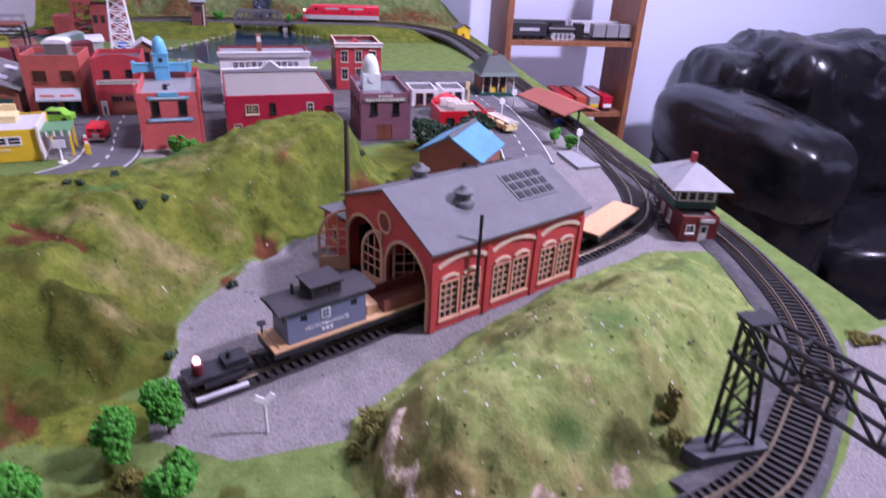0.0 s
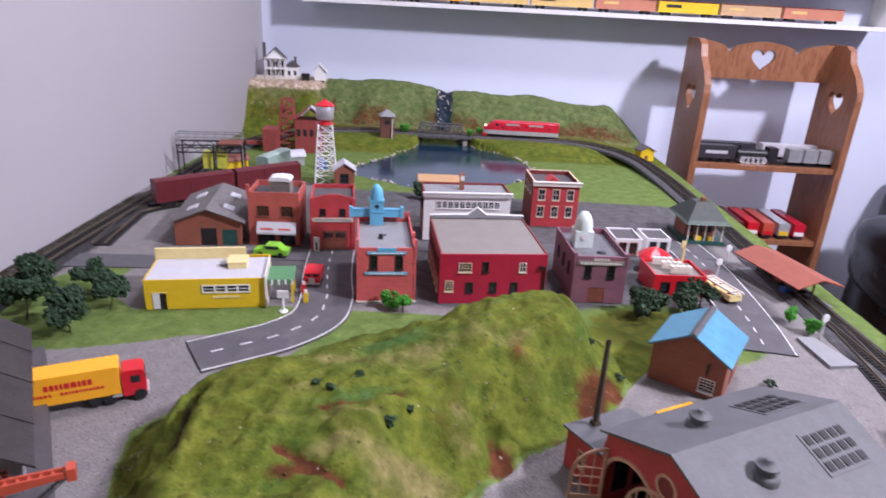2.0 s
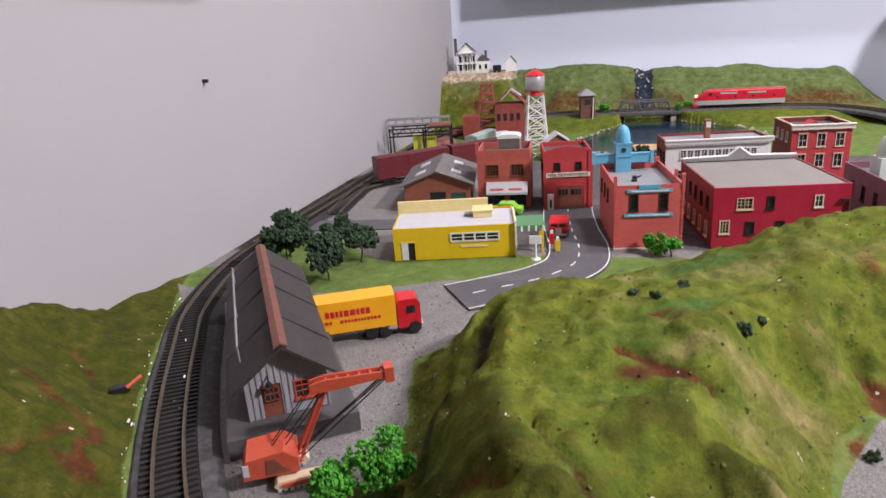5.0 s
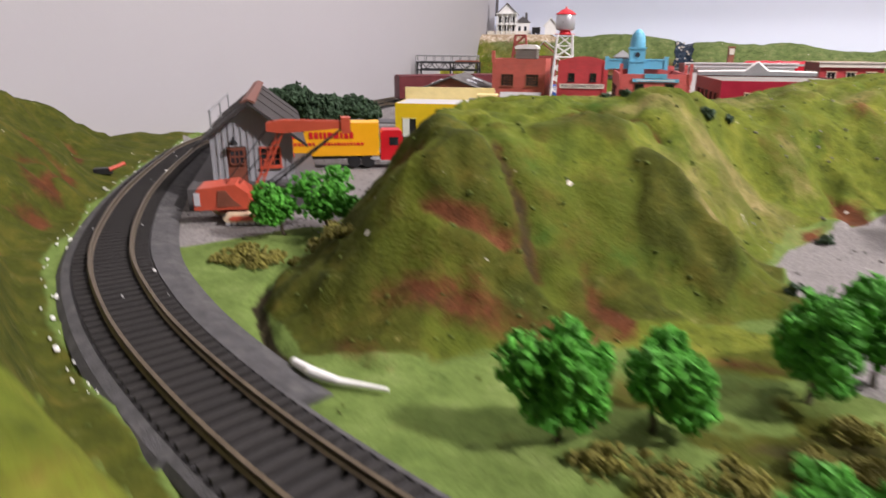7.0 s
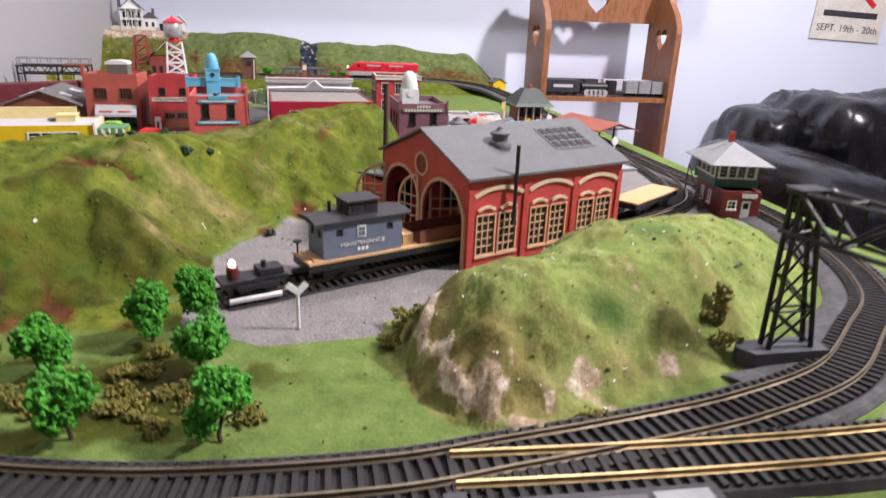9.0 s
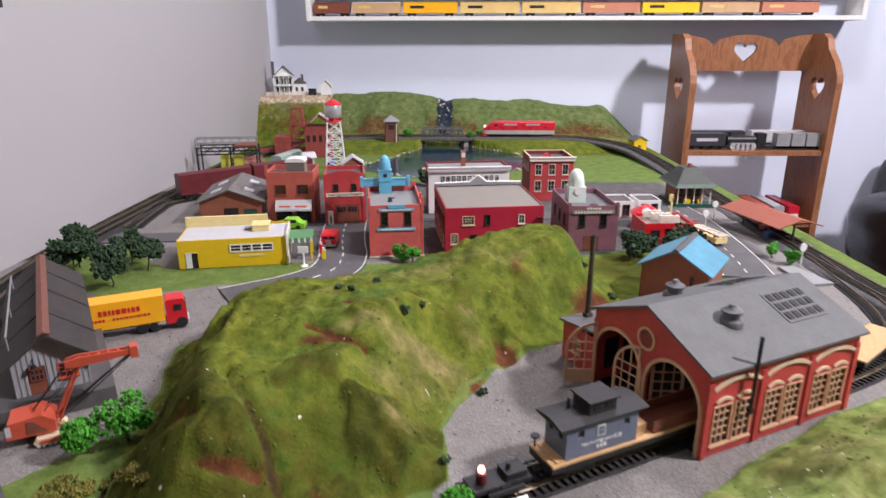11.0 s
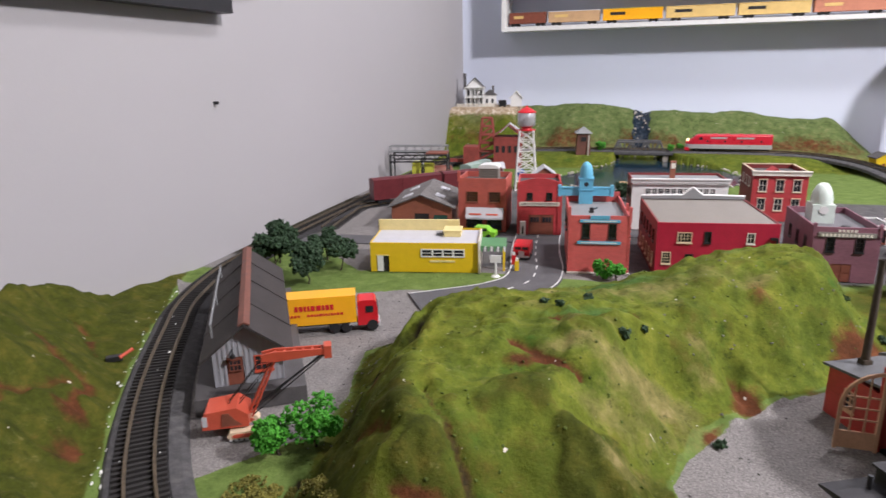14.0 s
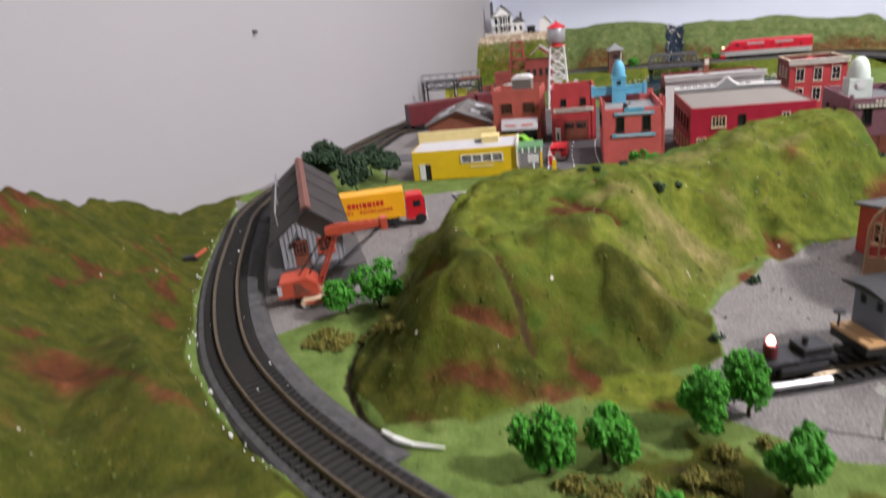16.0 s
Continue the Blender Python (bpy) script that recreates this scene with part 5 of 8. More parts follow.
# ---------------- engine house ----------------
def arch_pts(c, r, spring, n=14, a0=180, a1=0):
    return [(c + r * math.cos(radians(a0 + (a1 - a0) * k / n)), spring + r * math.sin(radians(a0 + (a1 - a0) * k / n))) for k in range(n + 1)]


def arch_band(bm, c, r0, r1, spring, d0, d1, a0=180, a1=0, n=16, legs=True, m=None):
    """A raised arch trim between two radii, with legs down to the ground."""
    o = arch_pts(c, r1, spring, n, a0, a1)
    i = arch_pts(c, r0, spring, n, a0, a1)
    if legs:
        o = [(c - r1, 0)] + o + [(c + r1, 0)]
        i = [(c - r0, 0)] + i + [(c + r0, 0)]
    for k in range(len(o) - 1):
        slab(bm, [i[k], i[k + 1], o[k + 1], o[k]], d0, d1, m)


def arched_leaf(parent, name, m, r, spring, side):
    """Half of an arched engine-house door: tan frame, bars and lower panel. side 1: rises to the right."""
    top = [(r * math.cos(radians(a)), spring + r * math.sin(radians(a))) for a in range(0, 91, 9)]
    outer = [(0, 0), (r, 0)] + top
    bm = bmesh.new()
    t = .0020
    mm = m @ Matrix.Diagonal((side, 1, 1, 1))
    box(bm, 0, t, 0, .0014, 0, spring + r, mm)
    box(bm, r - t, r, 0, .0014, 0, spring, mm)
    for k in range(len(top) - 1):
        (a, b), (c, d) = top[k], top[k + 1]
        f = (r - t) / r
        slab(bm, [(a * f, spring + (b - spring) * f), (c * f, spring + (d - spring) * f), (c, d), (a, b)], 0, .0014, mm)
    box(bm, t, r - t, .0003, .0011, .0105, .0125, mm)
    for z in (.0200, .0275, .0350):
        if z < spring + r * .7:
            wid = r if z < spring else math.sqrt(max(0, r * r - (z - spring) ** 2))
            box(bm, t, wid - t * .5, .0004, .0010, z, z + .0010, mm)
    for u in (r * .36, r * .68):
        ht = spring + math.sqrt(r * r - u * u) - t
        box(bm, u - .0005, u + .0005, .0004, .0010, .0125, ht, mm)
    leaf = part(name, bm, TAN_TRIM, parent, "tan arched door leaf with glazing bars")
    bm = bmesh.new(); box(bm, t, r - t, .0004, .0011, .001, .0105, mm)
    part("lower_panel", bm, TAN_TRIM, leaf)


W, D, E, A = .112, .146, .062, .085
SHED_ROOF = paint("engine_house_roof_grey", (0.106, 0.109, 0.114), 0.62, 0.25, 60, 0.3, dirt=(0.085, 0.080, 0.078))
th = thing("engine_house", pose(.1456, .4295, .0008, 0, 0, -63.8), "red brick two-stall engine house with grey roof and tan arches", "building")
C1, C2, R, SP = .0285, .0835, .0245, .0300
front = [(0, 0), (0, E), (W / 2, A), (W, E), (W, 0), (C2 + R, 0)] + arch_pts(C2, R, SP)[::-1] + [(C2 - R, 0), (C1 + R, 0)] + arch_pts(C1, R, SP)[::-1] + [(C1 - R, 0)]
bm = bmesh.new(); slab(bm, front[::-1], 0, .0022)
part("front_wall", bm, ENGINE_RED, th)
bm = bmesh.new(); slab(bm, front[::-1], D - .0022, D)
part("rear_wall", bm, ENGINE_RED, th)
for c in (C1, C2):
    bm = bmesh.new(); arch_band(bm, c, R, R + .0024, SP, -.0014, .0001)
    part("arch_trim", bm, TAN_TRIM, th, "tan stone arch trim")
    bm = bmesh.new(); arch_band(bm, c, R, R + .0024, SP, D - .0001, D + .0014)
    part("arch_trim", bm, TAN_TRIM, th)
bm = bmesh.new(); arch_band(bm, W / 2, .0068, .0086, .0615, -.0012, .0001, 180, -180, 24, False)
part("round_trim", bm, TAN_TRIM, th)
bm = bmesh.new(); slab(bm, arch_pts(W / 2, .0068, .0615, 24, 180, -165)[::-1], -.0003, .0004)
part("round_panel", bm, BRICK_DARK, th)
fm = faces_of(W, D)
for face in ("left", "right"):
    m = fm[face]
    off = .0022
    holes, bays = [], 3
    bw = (D - 2 * off) / bays
    for b in range(bays):
        for k in (0, 1):
            holes.append((off + b * bw + bw * (.13 + .40 * k), .0085, bw * .31, .0270))
    bm = bmesh.new()
    holed(bm, D - 2 * off, E, [(a - off, z, w, h) for a, z, w, h in holes], 0, .0022, m @ Matrix.Translation((off, 0, 0)))
    part("side_wall", bm, ENGINE_RED, th)
    for b in range(bays + 1):
        bm = bmesh.new()
        u = off + b * bw
        box(bm, max(u - .0022, 0), min(u + .0022, D), -.0012, .0, 0, E - .008, m)
        part("pilaster", bm, ENGINE_RED, th)
    for b in range(bays):
        c = off + (b + .5) * bw
        bm = bmesh.new(); arch_band(bm, c, .0420, .0445, .0110, -.0014, .0001, 118.5, 61.5, 10, False, m)
        bmesh.ops.remove_doubles(bm, verts=bm.verts[:], dist=1e-5)
        part("bay_arch", bm, CREAM, th, "cream segmental arch")
    for a, z, w, h in holes:
        win = window(th, m, a, z, w, h, TAN_TRIM, 3, 5, .0011, None, None, True)
        bm = bmesh.new(); arch_band(bm, a + w / 2, .0108, .0128, z + h - .0058, -.0014, .0001, 126, 54, 8, False, m)
        bmesh.ops.remove_doubles(bm, verts=bm.verts[:], dist=1e-5)
        part("window_arch", bm, CREAM, win)
bm = bmesh.new(); box(bm, .0022, W - .0022, .0022, D - .0022, .0, .0006)
part("floor_slab", bm, DARK, th)
arched_leaf(th, "door", Matrix.Translation((C1 + R - .0005, -.001, .0005)) @ Matrix.Rotation(radians(8), 4, "Z"), R - .001, SP - .001, -1)
arched_leaf(th, "door", Matrix.Translation((C1 - R + .0005, -.001, .0005)) @ Matrix.Rotation(radians(-118), 4, "Z"), R - .001, SP - .001, 1)
arched_leaf(th, "door", Matrix.Translation((C2 - R + .0005, .004, .0005)) @ Matrix.Rotation(radians(62), 4, "Z"), R - .001, SP - .001, 1)
rise = (A - E) / (W / 2)
for s in (-1, 1):
    e = W / 2 + s * (W / 2 + .004)
    bm = bmesh.new()
    slab(bm, [(W / 2, A + .0004), (e, E - rise * .004 + .0004), (e, E - rise * .004 + .0022), (W / 2, A + .0022)], -.003, D + .003)
    rf = part("roof_slope", bm, SHED_ROOF, th, "grey sheet roof slope")
    sl = math.atan(rise)
    rm = Matrix.Translation((W / 2, 0, A + .0022)) @ Matrix.Rotation(s * sl, 4, "Y") @ Matrix.Diagonal((s, 1, 1, 1))
    bm = bmesh.new(); box(bm, .012, .042, .092, .132, -.0004, .0006, rm)
    sk = part("skylight", bm, SHED_ROOF, th, "roof light of small square dark panes")
    for i in range(3):
        for j in range(5):
            bm = bmesh.new(); box(bm, .0145 + i * .0092, .0210 + i * .0092, .0942 + j * .0076, .0995 + j * .0076, .0004, .0012, rm)
            part("pane", bm, DARK, sk)
    bm = bmesh.new()
    lathe(bm, [(.0085, -.003), (.0085, .0005), (.0070, .0018), (.0056, .0022), (.0056, .0062), (.0072, .0066), (.0072, .0080), (.0030, .0100), (.0022, .0120), (.0001, .0125)], 16, (W / 2 + s * .026, .048, A + .0022 - .026 * rise))
    part("roof_ventilator", bm, SHED_ROOF, th, "round grey roof ventilator", smooth=True)
bm = bmesh.new(); tube(bm, (W + .0045, .036, .030), (W + .0045, .036, .082), .0013); tube(bm, (W + .0045, .036, .060), (W - .006, .036, .066), .0008); box(bm, W + .0030, W + .0060, .0345, .0375, .0275, .031)
part("stove_pipe", bm, BLACK, th, "thin black stove pipe", smooth=True)
# lean-to with the tall stack
bm = bmesh.new(); holed(bm, .045, .034, [(.016, .012, .008, .012)], 0, .0018, Matrix.Translation((-.0452, .004, 0))); box(bm, -.0452, -.0434, .0058, .060, 0, .034); box(bm, -.0434, -.0002, .058, .060, 0, .034)
ann = part("lean_to", bm, ENGINE_RED, th)
window(th, Matrix.Translation((-.0452, .004, 0)), .016, .012, .008, .012, TAN_TRIM, 2, 3)
bm = bmesh.new(); slab(bm, [(-.048, .0335), (-.0003, .0395), (-.0003, .0412), (-.048, .0352)], .001, .063)
part("lean_to_roof", bm, SHED_ROOF, th)
bm = bmesh.new(); box(bm, -.0405, -.0345, .0195, .0255, .034, .040); tube(bm, (-.0375, .0225, .039), (-.0375, .0225, .108), .0026, .0018, 14); tube(bm, (-.0375, .0225, .1065), (-.0375, .0225, .108), .0023, .0023, 14)
part("smoke_pipe", bm, BARK, th, "tall dark brown smoke stack", smooth=True)
t2 = solid("yellow_plank", (lambda b: (box(b, -.021, .021, -.0038, .0038, 0, .0016), b)[1])(bmesh.new()), TRUCK_YELLOW, "flat yellow plank lying beside the brick house", "plank", pose(.242, .5505, .0012, 0, 0, 27))


# ---------------- rail vehicles ----------------
def wheel_truck(parent, x, z=.0, mat=None):
    bm = bmesh.new()
    box(bm, x - .012, x + .012, -.0105, -.0085, z + .0035, z + .0062)
    box(bm, x - .012, x + .012, .0085, .0105, z + .0035, z + .0062)
    box(bm, x - .003, x + .003, -.009, .009, z + .004, z + .0075)
    t = part("wheel_truck", bm, mat or BLACK, parent)
    for dx in (-.0075, .0075):
        bm = bmesh.new()
        for s in (-1, 1):
            tube(bm, (x + dx, s * .0072, z + .0046), (x + dx, s * .0086, z + .0046), .0046, .0046, 14)
        tube(bm, (x + dx, -.0075, z + .0046), (x + dx, .0075, z + .0046), .0010, .0010, 6)
        part("wheelset", bm, BLACK, t, smooth=True)


RAILTOP = .0054


def flat_car(at, yaw, length, label):
    th = thing("flat_car", pose(at[0], at[1], RAILTOP, 0, 0, yaw), label, "rail car")
    boxpart("sill", (0, length, -.0125, .0125, .0072, .0118), BLACK, th, "black side sill")
    n = 26
    for k in range(n):
        bm = bmesh.new(); box(bm, length * k / n + .0001, length * (k + 1) / n - .0001, -.0132, .0132, .0118, .0132)
        part("plank", bm, DECK, th)
    wheel_truck(th, .022); wheel_truck(th, length - .022)
    bm = bmesh.new(); box(bm, -.006, .002, -.0015, .0015, .0045, .0070)
    part("coupler", bm, BLACK, th)
    bm = bmesh.new(); tube(bm, (.002, .010, .0125), (.002, .010, .021), .0006); lathe(bm, [(.0030, 0), (.0030, .0008)], 12, (.002, .010, .0205))
    part("brake_wheel", bm, BLACK, th)
    return th


fc = flat_car((.0895, .3062), 26.2, .150, "black flat car with tan plank deck half inside the engine house")
flat_car((.352, .4400), 40.0, .085, "black flat car with tan plank deck behind the engine house")

th = thing("caboose_body", fc.matrix_world @ pose(.010, 0, .0133), "slate blue maintenance caboose body on a flat car", "caboose")
L, HW, HH = .054, .0112, .0225
fm = faces_of(L, 2 * HW)
for face, m in fm.items():
    m = Matrix.Translation((0, -HW, 0)) @ m
    wd = L if face in ("front", "back") else 2 * HW
    holes = [(.0085, .0135, .0045, .0045), (.043, .0135, .0045, .0045)] if face in ("front", "back") else [(.004, .0130, .0040, .0050), (.0145, .0130, .0040, .0050)]
    ins = 0 if face in ("front", "back") else .0012
    bm = bmesh.new(); holed(bm, wd - 2 * ins, HH, [(a - ins, b, c, d) for a, b, c, d in holes], 0, .0012, m @ Matrix.Translation((ins, 0, 0)))
    part("wall", bm, SLATE, th)
    for a, b, c, d in holes:
        bm = bmesh.new(); box(bm, a, a + c, .0008, .0011, b, b + d, m)
        part("pane", bm, DARK, th)
bm = bmesh.new()
slab(bm, [(-HW - .0025, HH + .0002), (HW + .0025, HH + .0002), (HW + .0025, HH + .0012), (HW * .5, HH + .0030), (0, HH + .0035), (-HW * .5, HH + .0030), (-HW - .0025, HH + .0012)], 0, L + .012, Matrix.Translation((L + .006, 0, 0)) @ Matrix.Rotation(math.pi / 2, 4, "Z"))
CAB_ROOF = paint("caboose_roof_black", (0.024, 0.023, 0.026), 0.7, 0.35, 90, 0.3)
part("roof", bm, CAB_ROOF, th, "near-black curved roof")
cup = boxpart("cupola", (.018, .038, -.0085, .0085, HH + .002, HH + .0105), CAB_ROOF, th, "dark roof cupola with windows")
boxpart("cupola_roof", (.0165, .0395, -.0100, .0100, HH + .0106, HH + .0118), CAB_ROOF, cup)
for u in (.0205, .0295):
    boxpart("pane", (u, u + .0055, -.0088, -.0084, HH + .0050, HH + .0092), DARK, cup)
    boxpart("pane", (.0176, .0181, -.0075 + (u - .0205) * .9, -.0015 + (u - .0205) * .9, HH + .0050, HH + .0092), DARK, cup)
bm = bmesh.new(); tube(bm, (.011, .004, HH + .002), (.011, .004, HH + .010), .0011)
part("smoke_pipe", bm, BLACK, th)
e = boxpart("emblem", (.0225, .0285, -HW - .0004, -HW - .0001, .0115, .0190), WHITE, th)
for a, b in ((.0234, .0126), (.0258, .0126), (.0234, .0156), (.0258, .0156)):
    boxpart("bar", (a, a + .0018, -HW - .0007, -HW - .0003, b, b + .0024), SLATE, e)
words("MAINTENANCE", .0034, WHITE, th, (.0262, -HW - .0003, .0078), (90, 0, 0), wide=.030)
for k in range(3):
    boxpart("bar", (.0225 + k * .0028, .0243 + k * .0028, -HW - .0004, -HW - .0001, .0030, .0052), WHITE, th)
boxpart("walkway", (-.006, -.0002, -.011, .011, .0, .0008), DECK, th)

t2 = thing("brown_crate", fc.matrix_world @ pose(.078, 0, .0133), "long low reddish brown crate on the flat car", "crate")
for y in (-.0115, .0103):
    boxpart("side", (0, .060, y, y + .0012, 0, .0085), RUST, t2)
boxpart("bottom", (0, .060, -.0103, .0103, 0, .001), RUST, t2)
t2 = solid("tan_crate", (lambda b: (box(b, 0, .008, -.008, .006, 0, .007), b)[1])(bmesh.new()), DECK, "small tan wooden crate on the flat car", "crate", fc.matrix_world @ pose(.067, 0, .0134), bevel=.0004)

t2 = thing("track_lamp_car", pose(.058, .2900, RAILTOP, 0, 0, 26.2), "low black maintenance car with a lit red lamp", "rail car")
boxpart("frame", (-.014, .024, -.008, .008, .0060, .0085), BLACK, t2)
bm = bmesh.new(); box(bm, .008, .022, -.006, .006, .0086, .0125); tube(bm, (.012, 0, .0125), (.012, 0, .0165), .0015)
part("winch", bm, BLACK, t2)
wheel_truck(t2, .006)
bm = bmesh.new(); lathe(bm, [(.0034, .0086), (.0034, .0150), (.0026, .0155)], 12, (-.006, 0, 0))
part("lamp_housing", bm, MAROON, t2, smooth=True)
bm = bmesh.new(); lathe(bm, [(.0020, .0156), (.0023, .0170), (.0017, .0188), (.0004, .0198)], 12, (-.006, 0, 0))
part("lamp_lens", bm, RED_GLOW, t2, "glowing red lamp lens", smooth=True)
t2 = thing("silver_pipe", pose(.066, .2800, .0030, 0, 0, 24), "silver pipe lying along the track end", "pipe")
bm = bmesh.new(); tube(bm, (-.015, 0, .0015), (.015, 0, .0015), .0017, .0017, 12); part("tube", bm, SILVER, t2, smooth=True)


def locomotive(at, yaw, size):
    th = thing("streamlined_locomotive", pose(*at, 0, 0, yaw) @ Matrix.Scale(size, 4), "red and silver streamlined diesel locomotive with lit headlight", "locomotive")
    L = .215

    def shell(name, lo, hi, mat, label, grow=0.0):
        """Rounded body between two heights; x=0 is the nose."""
        bm = bmesh.new()
        rings = []
        for k in range(27):
            s = k / 26
            x = L * (s ** 1.6 if s < .5 else s ** 1.6)
            nose = min(1, x / .030)
            hw = .0160 * (1 - (1 - nose) ** 2.4 * .62) + grow
            if x > L - .004:
                hw *= .965
            top = .0445 - .0165 * (1 - smooth01(np.array((x - .004) / .030)).item()) - .004 * max(0, 1 - x / .012)
            z1 = min(hi, top)
            pts = []
            if hi > .03:
                r = .0085
                for a in range(0, 91, 15):
                    pts.append((hw - r + r * math.cos(radians(a)), max(lo + .001, z1 - r * .62 + r * .62 * math.sin(radians(a)))))
                prof = [(hw, lo)] + pts
            else:
                prof = [(hw, lo), (hw, z1)]
            prof = prof + [(-u, w) for u, w in reversed(prof)]
            rings.append([bm.verts.new((x, u, w)) for u, w in prof])
        for a, b in zip(rings, rings[1:]):
            for i in range(len(a)):
                bm.faces.new((a[i], a[(i + 1) % len(a)], b[(i + 1) % len(a)], b[i]))
        bm.faces.new(rings[0]); bm.faces.new(rings[-1][::-1])
        return part(name, bm, mat, th, label, smooth=True)

    shell("upper_body", .0180, .0445, LOCO_RED, "glossy red upper body")
    shell("lower_band", .0065, .0180, SILVER, "silver lower band", .0003)
    boxpart("underframe", (.020, L - .008, -.0120, .0120, .0030, .0066), BLACK, th)
    for x in (.040, .172):
        wheel_truck(th, x - .009, -.0018); wheel_truck(th, x + .009, -.0018)
    bm = bmesh.new(); box(bm, -.002, .010, -.012, .012, .0005, .0085)
    part("pilot", bm, LOCO_RED, th, "red front pilot", bevel=.0015)
    for x, w in ((.062, .040), (.128, .042)):
        for s in (-1, 1):
            boxpart("grille", (x, x + w, s * .0160 - .0005, s * .0160 + .0005, .0330, .0375), SILVER, th, "silver side grille")
    for x in (.055, .098, .140, .188):
        for s in (-1, 1):
            bm = bmesh.new(); lathe(bm, [(.0028, -.0003), (.0028, .0003)], 12, (0, 0, 0), Matrix.Translation((x, s * .0161, .0265)) @ Matrix.Rotation(math.pi / 2, 4, "X"))
            part("porthole", bm, GLASS, th)
    for s in (-1, 1):
        boxpart("cab_window", (.0335, .0420, s * .0158 - .0006, s * .0158 + .0006, .0300, .0370), GLASS, th)
        bm = bmesh.new(); box(bm, -.0035, .0035, -.0010, .0010, -.0028, .0028, Matrix.Translation((.0210, s * .0055, .0375)) @ Matrix.Rotation(radians(-50), 4, "Y") @ Matrix.Rotation(radians(90), 4, "Z"))
        part("windscreen", bm, GLASS, th)
    bm = bmesh.new(); lathe(bm, [(.0034, -.004), (.0034, .0008), (.0028, .0012)], 14, (0, 0, 0), Matrix.Translation((.0035, 0, .0285)) @ Matrix.Rotation(radians(-78), 4, "Y"))
    part("headlight", bm, LAMP_GLOW, th, "glowing headlight", smooth=True)
    bm = bmesh.new(); lathe(bm, [(.0024, -.004), (.0024, .0010)], 14, (0, 0, 0), Matrix.Translation((.0010, 0, .0215)) @ Matrix.Rotation(radians(-85), 4, "Y"))
    part("lower_headlight", bm, SILVER, th, smooth=True)
    for x in (.075, .105, .140, .165):
        bm = bmesh.new(); lathe(bm, [(.0070, 0), (.0070, .0012), (.0045, .0018), (.0001, .0018)], 14, (x, 0, .0440))
        part("roof_fan", bm, LOCO_RED, th)
    boxpart("nose_emblem", (-.0006, .0010, -.004, .004, .0135, .0175), SILVER, th)
    return th


locomotive((.108, 1.6735, .0252), -.6, .87)


def box_car(name, at, yaw, length, mat, roof_mat, label, z0=RAILTOP, h=.032, hw=.0125, ribs=True, group=""):
    th = thing(name, pose(at[0], at[1], z0, 0, 0, yaw), label, "rail car", group)
    boxpart("body", (0, length, -hw, hw, .008, .008 + h), mat, th)
    bm = bmesh.new(); slab(bm, [(-hw - .0006, 0), (hw + .0006, 0), (hw * .4, .0022), (0, .0026), (-hw * .4, .0022)], 0, length, Matrix.Translation((length, 0, .0081 + h)) @ Matrix.Rotation(math.pi / 2, 4, "Z"))
    part("roof", bm, roof_mat, th)
    wheel_truck(th, length * .15); wheel_truck(th, length * .85)
    if ribs:
        for s in (-1, 1):
            boxpart("door", (length * .42, length * .58, s * hw - .0007, s * hw + .0007, .010, .007 + h), mat, th)
    return th


box_car("box_car", (-.437, 1.027), 42, .128, MAROON, MAROON, "dark maroon box car on the yard siding", .0040, .034)
box_car("box_car", (-.338, 1.116), 42, .120, MAROON, MAROON, "dark maroon box car coupled on the siding", .0040, .034)
box_car("reefer_car", (-.325, 1.235), 75, .085, paint("faded_green", (0.30, 0.40, 0.34), 0.5, 0.2), paint("faded_green_roof", (0.34, 0.43, 0.38), 0.5, 0.2), "faded green car with pale roof behind the siding", .0040, .030)

# ---------------- signal tower ----------------
th = thing("signal_tower", pose(.4490, .4475, .0008, 0, 0, -9), "brick signal tower with green and white upper storey", "signal tower")
w, d, h0 = .034, .066, .0245
fm = faces_of(w, d)
for face, m in fm.items():
    ins = 0 if face in ("front", "back") else .0016
    wd = w if not ins else d
    holes = {"front": [(.0055, .0090, .0065, .0065)], "left": [(.016, .008, .005, .010), (.034, .008, .005, .010)]}.get(face, [])
    drs = [(.0175, 0, .0080, .0165)] if face == "front" else []
    bm = bmesh.new(); holed(bm, wd - 2 * ins, h0, [(a - ins, b, c, e) for a, b, c, e in holes + drs], 0, .0016, m @ Matrix.Translation((ins, 0, 0)))
    part("wall", bm, MAROON if face in ("left",) else BRICK_DARK, th)
    for hl in holes:
        window(th, m, *hl, WHITE, 2, 2, .0009)
    for a, b, c, e in drs:
        bm = bmesh.new(); box(bm, a, a + c, .0002, .0012, 0, e, m); box(bm, a + .001, a + c - .001, -.0003, .0002, .001, e * .4, m)
        dr = part("door", bm, WHITE, th, "white door with dark window")
        bm = bmesh.new(); box(bm, a + .0018, a + c - .0018, -.0002, .0004, e * .55, e - .0022, m)
        part("pane", bm, GLASS, dr)
boxpart("porch_roof", (.0017, w - .0017, .0017, .020, .0205, .0215), ROOF_TAN, th)
s = boxpart("sign", (.0165, .0300, -.0010, -.0001, .0190, .0228), WHITE, th)
u0, u1, v0, v1 = -.002, w + .002, .018, d + .002
boxpart("upper_skirt", (u0, u1, v0, v1, h0, h0 + .0075), GREEN_DK, th, "dark green skirt")
